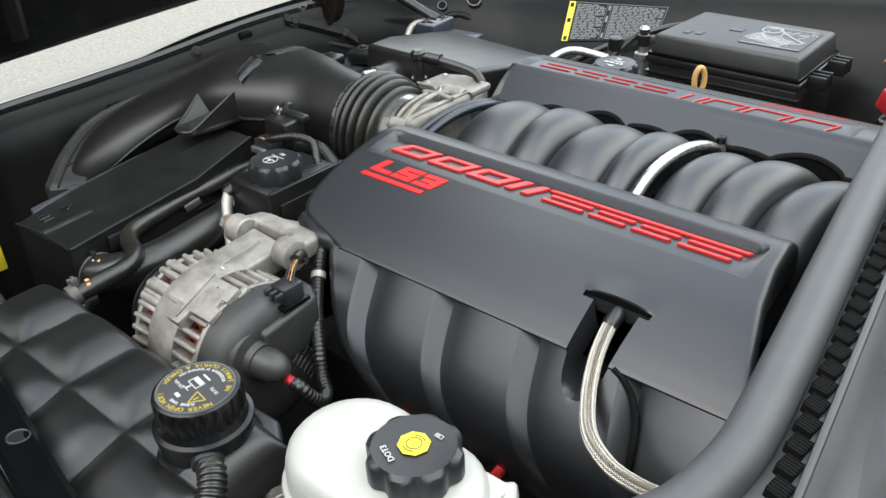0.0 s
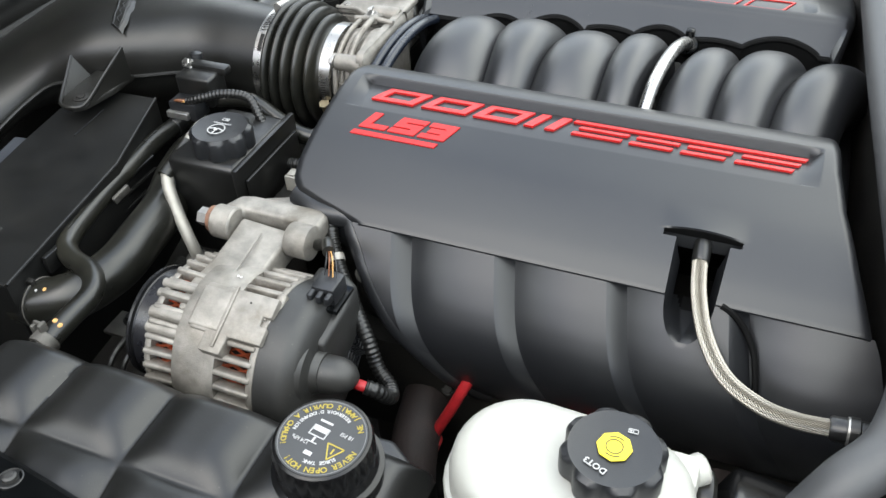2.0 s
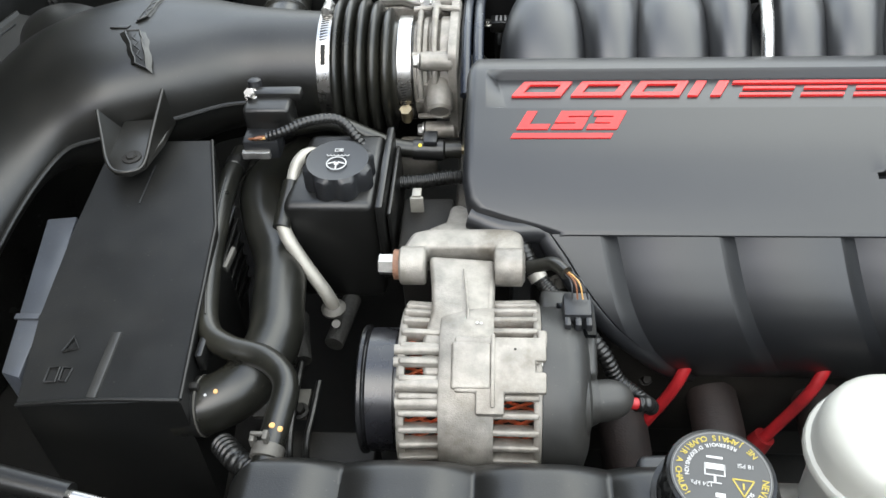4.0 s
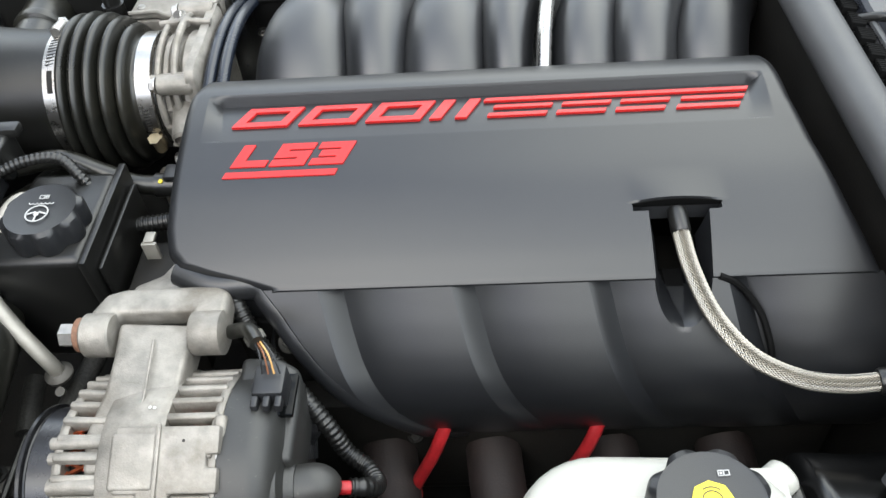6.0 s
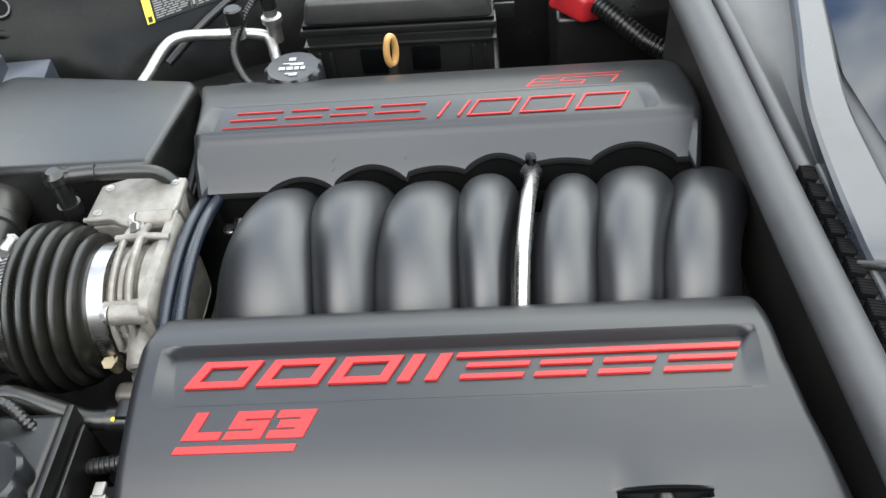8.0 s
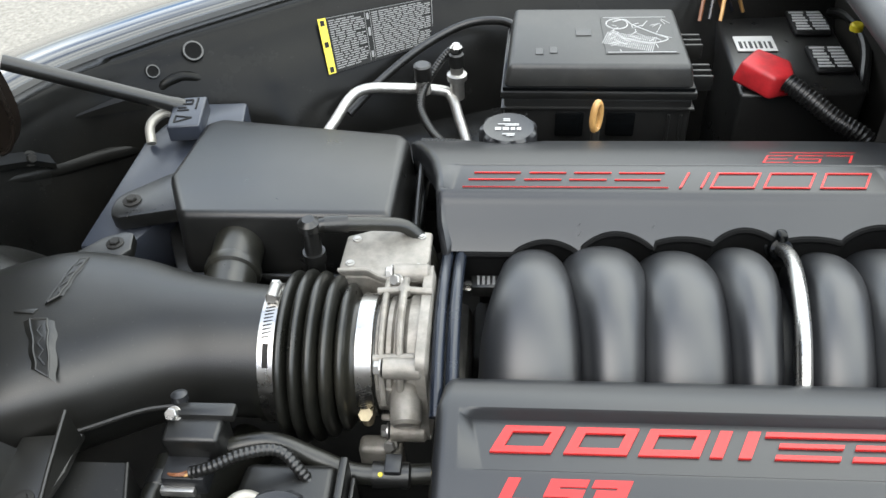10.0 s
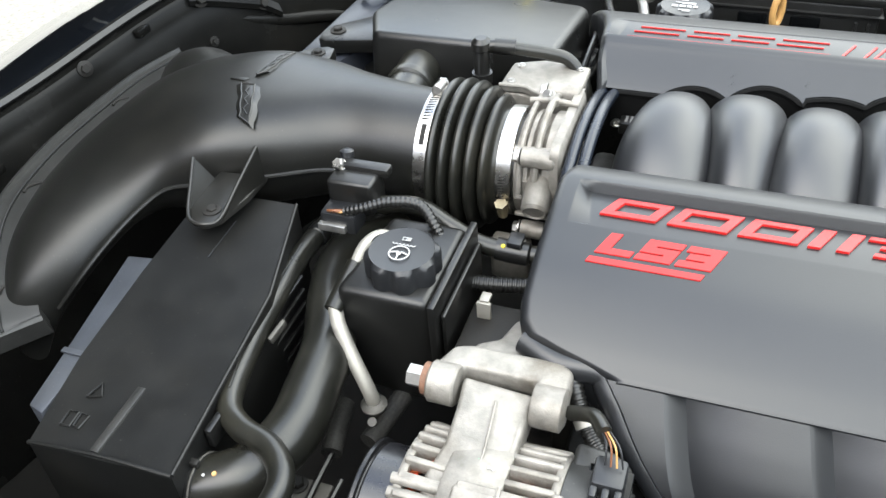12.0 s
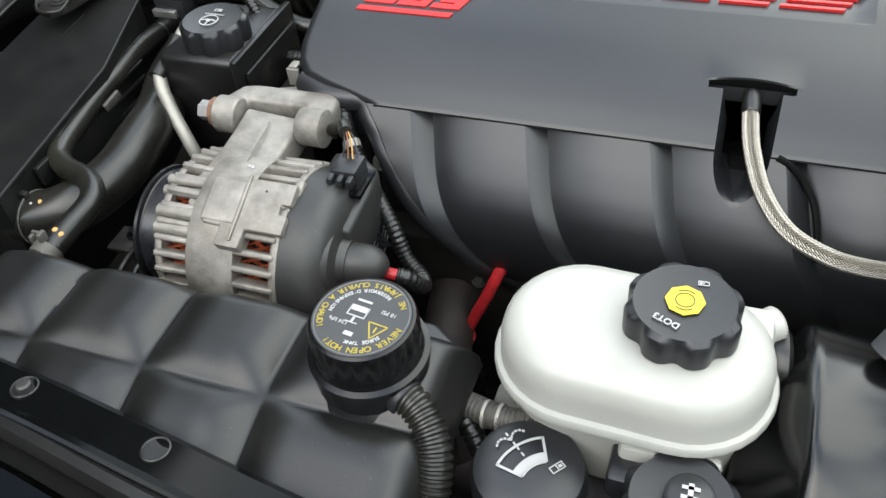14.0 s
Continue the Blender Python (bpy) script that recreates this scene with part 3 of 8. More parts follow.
def near_cover():
    ob = thing("engine_cover", "satin black engine cover with red emblem bars and hose slot", "engine cover", (0.25, -0.2, 0.70), group="engine covers")
    part("top_panel", cover_top(True), M_COVER, ob, sharp=28)
    part("ribbed_side", cover_side(), M_COVER, ob, sharp=18).data.materials.append(M_SHADEBLACK)
    side = spline([(0, y, z) for y, z in LOWER], 9)
    ends = [(0.0, 0.084), (0.1, 0.092), (0.25, 0.110), (0.5, 0.145), (0.75, 0.186), (0.88, 0.208), (1.0, 0.228)]
    roll = [(0.016, -0.258, 0.752), (0.045, -0.270, 0.748)] + [(table(k / 10, ends) - 0.006, side[int(k / 10 * (len(side) - 1))].y + 0.012, side[int(k / 10 * (len(side) - 1))].z - 0.007) for k in range(0, 11)]
    part("rolled_edge", tube(roll, 0.0115, 16), M_COVER, ob)
    # Thin black strip under the lip, added as the slot's dark inside.
    lip = bmesh.new()
    rows = []
    for k in range(25):
        x = lerp(0.3530, 0.4170, k / 24)
        up = 0.0042 * max(0, 1 - ((x - 0.385) / 0.0320) ** 2)
        rows.append([V(x, -0.2366, 0.7795 + 0.001), V(x, -0.2366, 0.7828 + up), V(x, -0.2362, 0.7830 + up), V(x, -0.2362, 0.7795)])
    part("slot_shade", loft(rows, True, True, lip), M_SHADEBLACK, ob, "black strip standing in for the slot's shade")
    joint = [(0.4105, -0.2828, 0.7548), (0.4160, -0.2838, 0.7528), (0.4220, -0.2848, 0.7490), (0.4310, -0.2875, 0.7400), (0.4405, -0.2958, 0.7285), (0.4452, -0.3050, 0.7180), (0.4480, -0.3132, 0.7080), (0.4500, -0.3230, 0.6950)]
    part("panel_joint", tube(joint, 0.0027, 8), M_SHADEBLACK, ob, "black joint line")
    emblem(ob)
    return ob


def far_cover():
    ob = thing("engine_cover", "satin black engine cover with scalloped edge around the intake runners", "engine cover", (0.25, -0.2, 0.70), group="engine covers")
    part("top_panel", cover_top(False), M_COVER, ob, sharp=28)
    edge = []
    for i in range(241):
        x = lerp(-0.006, 0.455, i / 240)
        y = far_edge(x)
        edge.append((x, y, table(-y, sorted((-a, c) for a, c in FAR_INNER)) - 0.004))
    # Edge and skirt are coloured black to hold the shade below the scallops.
    part("scalloped_edge", tube(edge, 0.0036, 8, smooth_path=False), M_SHADEBLACK, ob)
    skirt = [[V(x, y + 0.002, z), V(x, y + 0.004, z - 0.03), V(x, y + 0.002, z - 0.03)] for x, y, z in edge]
    part("scallop_skirt", loft(skirt), M_SHADEBLACK, ob, "skirt under the edge, blackened as painted shade")
    emblem(ob, 0.26)
    turn = Matrix.Translation((0.235, 0.0115, 0)) @ Matrix.Rotation(math.pi, 4, 'Z') @ Matrix.Translation((-0.235, -0.0115, 0))
    ob.matrix_basis = turn @ Matrix.Translation((0.25, -0.2, 0.70))
    return ob


near_cover()
far_cover()


# ---- intake manifold ----
def superring(c, side, w, h, n=40, p=2.6, up=V(0, 0, 1)):
    ring = []
    for k in range(n):
        a = 2 * math.pi * k / n
        ca, sa = math.cos(a), math.sin(a)
        ring.append(c + side * (w * math.copysign(abs(ca) ** (2 / p), ca)) + up * (h * math.copysign(abs(sa) ** (2 / p), sa)))
    return ring


def arch(y):
    return 0.812 - 5.2 * (y - 0.015) ** 2


FAR_BOUNDS = (0.058, 0.116, 0.187, 0.252, 0.303, 0.332, 0.379, 0.446, 0.510)
NEAR_BOUNDS = (0.042, 0.127, 0.176, 0.251, 0.289, 0.311, 0.365, 0.417, 0.480)


def intake():
    ob = thing("intake_manifold", "black nylon intake manifold with seven arched runners", "intake manifold", (0.27, 0.0, 0.62))
    part("plenum", box((0.46, 0.19, 0.12), (0.275, 0.005, 0.675), 0.02, 3), M_INTAKE, ob)
    for i in range(7):
        j = i if i < 4 else i + 1
        rings = []
        for k in range(37):
            y = lerp(0.128, -0.122, k / 36)
            u = clamp((y + 0.06) / 0.16, -0.25, 1.1)
            s = u if u < 0 or u > 1 else u * u * (3 - 2 * u)
            a, c = lerp(NEAR_BOUNDS[j], FAR_BOUNDS[j], s), lerp(NEAR_BOUNDS[j + 1], FAR_BOUNDS[j + 1], s)
            wide = (c - a) / 2 + 0.0040
            zt = arch(y) + (0.002 if i % 2 else -0.003)
            slope = math.atan(-10.4 * (y - 0.015))
            up = V(0, -math.sin(slope), math.cos(slope))
            rad = 0.034
            mid = V((a + c) / 2, y, zt) - up * rad
            rings.append(superring(mid, V(1, 0, 0), wide, rad, 44, 2.25, up))
        part("runner", loft(rings), M_INTAKE, ob, sharp=60)
    return ob


intake()

single("vacuum_pipe", tube([(0.318, 0.118, 0.764), (0.3180, 0.100, 0.776), (0.3165, 0.065, 0.796), (0.310, 0.02, 0.806), (0.3035, -0.03, 0.800), (0.300, -0.07, 0.775), (0.299, -0.09, 0.75)], 0.0068, 14),
       M_STEEL, "polished steel pipe crossing between the intake runners", "pipe")


# ---- throttle body, bellows and intake duct ----
AX_Y, AX_Z = -0.012, 0.742


def throttle():
    ob = thing("throttle_body", "cast aluminium throttle body with ribbed flange and bolts", "throttle body", (-0.03, AX_Y, 0.68))
    m = place(-0.052, AX_Y, AX_Z, (1, 0, 0))
    part("barrel", lathe([(0.046, 0), (0.050, 0.002), (0.050, 0.010), (0.0535, 0.012), (0.0535, 0.016), (0.050, 0.018), (0.050, 0.026), (0.054, 0.030), (0.054, 0.042)], 56, m), M_ALU, ob)
    part("flange", box((0.012, 0.122, 0.112), (-0.009, AX_Y + 0.004, AX_Z), 0.010, 3), M_ALU, ob)
    # motor cover with a stepped, wavy near edge
    plan = [(-0.092, 0.046), (-0.068, 0.047), (-0.056, 0.040), (-0.044, 0.036), (-0.022, 0.035), (-0.018, 0.040), (-0.012, 0.062), (-0.012, 0.098), (-0.060, 0.104), (-0.090, 0.092)]
    part("motor_housing", prism(plan, 0.735, 0.783, 0.004, 3), M_ALU, ob, sharp=45)
    lid = [(-0.050 + (x + 0.050) * 1.05, 0.070 + (y - 0.070) * 1.06) for x, y in plan]
    part("motor_lid", prism(lid, 0.784, 0.7925, 0.0025, 3), M_ALU, ob, sharp=45)
    part("lid_edge", tube([(x, y, 0.7925) for x, y in lid[:6]], 0.0022, 8, 3), M_ALU, ob)
    for x, y in ((-0.084, 0.054), (-0.020, 0.050), (-0.082, 0.088), (-0.020, 0.092)):
        part("lid_screw", hexbolt((x, y, 0.792), (0, 0, 1), 0.003, 0.002, 1.4), M_ZINC, ob)
    # long ribs over the barrel, tied by a cross rib
    for x, top, r in ((-0.0285, 0.8005, 0.0036), (-0.0445, 0.7975, 0.0030)):
        part("rib", tube([(x, 0.040, 0.790), (x, 0.018, top - 0.001), (x, -0.012, top), (x, -0.040, top - 0.008), (x + 0.001, -0.062, 0.772), (x + 0.002, -0.070, 0.745)], r, 10), M_ALU, ob)
    part("cross_rib", tube([(-0.052, 0.012, 0.7985), (-0.028, 0.012, 0.8005), (-0.004, 0.012, 0.7985)], 0.0032, 10), M_ALU, ob)
    part("cross_boss", lathe([(0.0055, -0.004), (0.0055, 0.0025), (0.004, 0.0035)], 16, Matrix.Translation((-0.0285, 0.012, 0.8005))), M_ALU, ob)
    part("lower_cross_rib", tube([(-0.050, -0.052, 0.782), (-0.026, -0.052, 0.7835), (-0.004, -0.050, 0.783)], 0.0040, 10), M_ALU, ob)
    for y, z in ((0.040, 0.794), (-0.062, 0.782), (0.040, 0.695), (-0.066, 0.70)):
        part("boss", lathe([(0.009, 0), (0.009, 0.030), (0.007, 0.032)], 20, place(-0.040, y, z, (1, 0, 0))), M_ALU, ob)
        part("flange_bolt", hexbolt((-0.042, y, z), (-1, 0, 0), 0.006, 0.006, 1.3), M_ZINC, ob)
    part("top_bolt", hexbolt((-0.037, 0.028, 0.795), (-0.35, -0.5, 0.8), 0.0055, 0.006, 1.25), M_ZINC, ob)
    for z in (0.715, 0.735, 0.755):
        part("side_rib", box((0.040, 0.006, 0.004), (-0.028, -0.062, z), 0.0015), M_ALU, ob)
    part("sensor_boss", lathe([(0.0125, 0), (0.0135, 0.002), (0.0135, 0.032), (0.0110, 0.035), (0.0095, 0.0335), (0.0, 0.0335)], 28, place(-0.024, -0.056, 0.752, (0.05, -0.80, -0.35))), M_ALU, ob)
    part("lower_flange", box((0.040, 0.020, 0.050), (-0.050, -0.070, 0.664), 0.006, 3), M_ALU, ob)
    part("lower_bolt", hexbolt((-0.040, -0.074, 0.690), (-0.2, -0.8, 0.5), 0.0055, 0.006, 1.25), M_ZINC, ob)
    return ob


throttle()


def bellows():
    ob = thing("air_intake_hose", "black rubber bellows hose with two steel band clamps", "hose", (-0.1, AX_Y, 0.68))
    prof = [(0.061, 0.0), (0.061, 0.018)]
    x = 0.020
    for s in (0.0775, 0.0790, 0.0775, 0.0735, 0.0665):
        c = x + 0.0063
        prof += [(s - 0.012, x)] + [(s - 0.009 + 0.009 * math.sin(a), c - 0.0049 * math.cos(a)) for a in (0.25, 0.7, 1.15, 1.57, 2.0, 2.44, 2.9)] + [(s - 0.012, x + 0.0125)]
        x += 0.0125
    prof += [(0.0535, x + 0.002), (0.0525, x + 0.022)]
    part("sleeve", lathe(prof, 64, place(-0.155, AX_Y, AX_Z - 0.003, (1, 0, 0))), M_RUBBER, ob, sharp=50)
    for x, r, turn in ((-0.148, 0.0625, -0.15), (-0.066, 0.0545, 1.95)):
        clamp_part = part("band_clamp", lathe([(r - 0.001, -0.001), (r + 0.0008, -0.0005), (r + 0.0008, 0.0135), (r - 0.001, 0.014)], 64, place(x, AX_Y, AX_Z, (1, 0, 0))), M_STEEL, ob, "bright steel band clamp")
        a = math.pi / 2 + turn
        cuts = bmesh.new()
        for j in range(9):
            q = a - (0.22 + 0.055 * j) * (1 if turn > 0 else -1)
            box((0.008, 0.0009, 0.0008), (0, 0, 0), 0, 1, Matrix.Translation((x + 0.0065, AX_Y + (r + 0.0008) * math.cos(q), AX_Z + (r + 0.0008) * math.sin(q))) @ Euler((q - math.pi / 2, 0, 0.25)).to_matrix().to_4x4(), cuts)
        for j in range(9):
            q = a + (1.25 if turn > 0 else 0.78) + 0.035 * j
            box((0.0048, 0.003, 0.0008), (0, 0, 0), 0, 1, Matrix.Translation((x + 0.0065, AX_Y + (r + 0.0008) * math.cos(q), AX_Z + (r + 0.0008) * math.sin(q))) @ Euler((q - math.pi / 2, 0, 0)).to_matrix().to_4x4(), cuts)
        tagged(part("band_slots", cuts, M_DARK, clamp_part, "dark slots in the band"), kind="stuff")
        c = V(x + 0.0065, AX_Y + (r + 0.005) * math.cos(a), AX_Z + (r + 0.005) * math.sin(a))
        tangent = V(0, -math.sin(a), math.cos(a))
        part("clamp_screw", join(lathe([(0.005, -0.009), (0.0055, 0.008), (0.0042, 0.009)], 14, Matrix.Translation(c) @ along(tangent)),
                                 box((0.012, 0.016, 0.006), (0, 0, 0), 0.0015, 2, Matrix.Translation(c - 0.003 * V(0, math.cos(a), math.sin(a))) @ Euler((a - math.pi / 2, 0, 0)).to_matrix().to_4x4()),
                                 lathe([(0.0065, 0), (0.0058, 0.003), (0.004, 0.0035)], 6, Matrix.Translation(c - tangent * 0.0115) @ along(tangent))), M_ZINC if turn < 0 else M_STEELBRASS, clamp_part)
    return ob


bellows()


def duct():
    ob = thing("air_intake_duct", "matt black moulded air intake duct with a flattened horn", "air duct", (-0.3, 0.0, 0.66))
    keys = [  # outer edge, near edge with its seam, crest height, squareness
        (-0.142, 0.048, 0.742, -0.142, -0.072, 0.742, 0.802, 2.0), (-0.185, 0.052, 0.743, -0.185, -0.072, 0.743, 0.803, 2.1), (-0.238, 0.064, 0.744, -0.232, -0.076, 0.744, 0.803, 2.2),
        (-0.298, 0.083, 0.742, -0.290, -0.099, 0.742, 0.802, 2.7), (-0.378, 0.085, 0.740, -0.342, -0.120, 0.739, 0.802, 3.0), (-0.485, 0.042, 0.728, -0.368, -0.129, 0.737, 0.793, 2.7),
        (-0.558, -0.032, 0.704, -0.398, -0.140, 0.733, 0.765, 2.3), (-0.571, -0.111, 0.699, -0.422, -0.164, 0.718, 0.745, 2.1), (-0.566, -0.173, 0.690, -0.442, -0.196, 0.698, 0.729, 2.0),
        (-0.556, -0.224, 0.673, -0.460, -0.227, 0.675, 0.706, 2.0), (-0.536, -0.266, 0.645, -0.480, -0.252, 0.648, 0.676, 2.0), (-0.525, -0.284, 0.612, -0.496, -0.270, 0.614, 0.640, 2.0)]
    outer, near = spline([k[:3] for k in keys], 5), spline([k[3:6] for k in keys], 5)
    shape = spline([(k[6], k[7], 0) for k in keys], 5)
    rings = []
    for a, c, s in zip(outer, near, shape):
        mid = (a + c) / 2
        rings.append(superring(mid, (a - c) / 2, 1.0, s.x - mid.z, 48, s.y))
    part("horn", loft(rings), M_DUCT, ob, sharp=60)
    # far lobe
    lobe = [(-0.41, 0.00, 0.738, 0.06, 0.05), (-0.45, 0.035, 0.736, 0.058, 0.05), (-0.485, 0.075, 0.720, 0.05, 0.05), (-0.50, 0.125, 0.685, 0.045, 0.045), (-0.505, 0.17, 0.64, 0.04, 0.04)]
    lp = spline([k[:3] for k in lobe], 5)
    ls = spline([(k[3], k[4], 0) for k in lobe], 5)
    rings = []
    for i, p in enumerate(lp):
        t = (lp[min(i + 1, len(lp) - 1)] - lp[max(i - 1, 0)]).normalized()
        side = V(t.y, -t.x, 0).normalized()
        rings.append(superring(p, side, ls[i].x, ls[i].y, 32, 2.2, t.cross(side) * -1 if t.cross(side).z < 0 else t.cross(side)))
    part("far_lobe", loft(rings), M_DUCT, ob, sharp=60)
    # neck towards the air box
    part("neck", lathe([(0.0245, -0.03), (0.0245, 0.018), (0.0275, 0.020), (0.0282, 0.025), (0.0275, 0.030), (0.0255, 0.032), (0.0255, 0.09)], 36, place(-0.208, 0.055, 0.754, (-0.06, 1, 0.05))), M_RUBBER, ob)
    return ob


duct()


# ---- air filter box, far cover corner ----
def airbox():
    ob = thing("air_filter_box", "black plastic air filter box with a rounded lid", "air box", (-0.2, 0.26, 0.55))
    def slope(b, k):
        for v in b.verts:
            if v.co.z > 0.69:
                v.co.z -= k * (v.co.y - 0.13)
        return b
    plan = [(-0.272, 0.112), (-0.044, 0.112), (-0.046, 0.302), (-0.056, 0.318), (-0.300, 0.368), (-0.318, 0.350), (-0.312, 0.200)]
    grown = [(x + (0.010 if x > -0.15 else -0.010), y + (0.010 if y > 0.2 else -0.008)) for x, y in plan]
    part("lid", slope(prism(plan, 0.715, 0.796, 0.022, 5, draft=0.05), 0.19), M_PLASTIC, ob, sharp=60)
    part("rim", slope(prism(grown, 0.704, 0.716, 0.003), 0.10), M_PLASTIC, ob)
    bead = [(x, y, 0.722 - 0.10 * (y - 0.13)) for x, y in grown]
    part("edge_bead", tube([bead[0], bead[1], bead[2], bead[3], bead[4]], 0.0045, 10, smooth_path=False), M_PLASTIC, ob)
    part("side_bead", tube([(-0.0335, 0.116, 0.735), (-0.036, 0.20, 0.742), (-0.038, 0.27, 0.742), (-0.043, 0.312, 0.732)], 0.004, 10), M_PLASTIC, ob)
    part("lower_case", prism(plan, 0.52, 0.70, 0.006), M_PLASTIC, ob)
    return ob


airbox()


# ---- fuse box and battery ----
def fusebox():
    ob = thing("fuse_box", "black plastic fuse box with a printed diagram on its lid", "fuse box", (0.18, 0.5, 0.55))
    tilt = Matrix.Translation((0.175, 0.495, 0.765)) @ Euler((0.0, 0.0, radians(-1))).to_matrix().to_4x4()
    part("lid", prism([(-0.118, -0.082), (0.118, -0.082), (0.112, 0.08), (-0.112, 0.08)], -0.006, 0.026, 0.006, 3, tilt, 0.05), M_REAR, ob)
    part("lid_edge", prism([(-0.122, -0.086), (0.122, -0.086), (0.116, 0.084), (-0.116, 0.084)], -0.0185, -0.0075, 0.002, 2, tilt), M_PLASTIC, ob)
    part("lid_step", prism([(-0.1195, -0.0835), (0.1195, -0.0835), (0.1135, 0.0815), (-0.1135, 0.0815)], -0.0085, -0.002, 0.0015, 2, tilt), M_GLOSSBLACK, ob)
    part("lower_lip", prism([(-0.1215, -0.0855), (0.1215, -0.0855), (0.1155, 0.0835), (-0.1155, 0.0835)], -0.0345, -0.031, 0.001, 2, tilt), M_PLASTIC, ob)
    for x in (-0.035, 0.03):
        part("front_tab", box((0.036, 0.006, 0.034), (x, -0.0835, -0.056), 0.002, 2, tilt), M_GLOSSBLACK, ob)
    for x in (-0.105, -0.09, 0.09, 0.105):
        part("front_rib", box((0.004, 0.005, 0.05), (x, -0.0835, -0.066), 0.001, 2, tilt), M_PLASTIC, ob)
    part("case", prism([(-0.118, -0.082), (0.118, -0.082), (0.112, 0.08), (-0.112, 0.08)], -0.14, -0.0195, 0.004, 2, tilt), M_PLASTIC, ob)
    return ob


fusebox()


# ---- radiator shroud ----
def shroud():
    ob = thing("radiator_shroud", "black plastic radiator shroud cover with a folded edge", "shroud", (-0.28, -0.3, 0.5))
    rings = []
    for y, xl, xf, xr, zl, zr in ((-0.130, -0.352, -0.302, -0.250, 0.735, 0.738), (-0.244, -0.356, -0.288, -0.221, 0.722, 0.727), (-0.345, -0.354, -0.275, -0.213, 0.711, 0.720), (-0.428, -0.343, -0.268, -0.206, 0.702, 0.716)):
        rings.append([V(xl - 0.008, y, 0.55), V(xl, y, zl), V(xf, y, lerp(zl, zr, 0.5) - 0.0022), V(xr, y, zr - 0.003), V(xr - 0.004, y, 0.55)])
    b = loft(rings)
    part("cover", b, M_SHROUD, ob, sharp=3)
    part("moulded_line", tube([(-0.300, -0.165, 0.7315), (-0.302, -0.215, 0.7265)], 0.0007, 6), M_CAP, ob)
    for x, y, x2, y2, z, z2 in ((-0.250, -0.131, -0.221, -0.244, 0.736, 0.7245), (-0.221, -0.244, -0.206, -0.427, 0.7245, 0.7135), (-0.206, -0.428, -0.343, -0.428, 0.7135, 0.7025)):
        part("edge_bead", tube([(x, y, z), ((x + x2) / 2, (y + y2) / 2, (z + z2) / 2 + (0.004 if y == y2 else 0.0)), (x2, y2, z2)], 0.0018, 8), M_SHROUD, ob)
    return ob


shroud()


# ---- alternator ----
ALT = V(0.02, -0.388, 0.678)


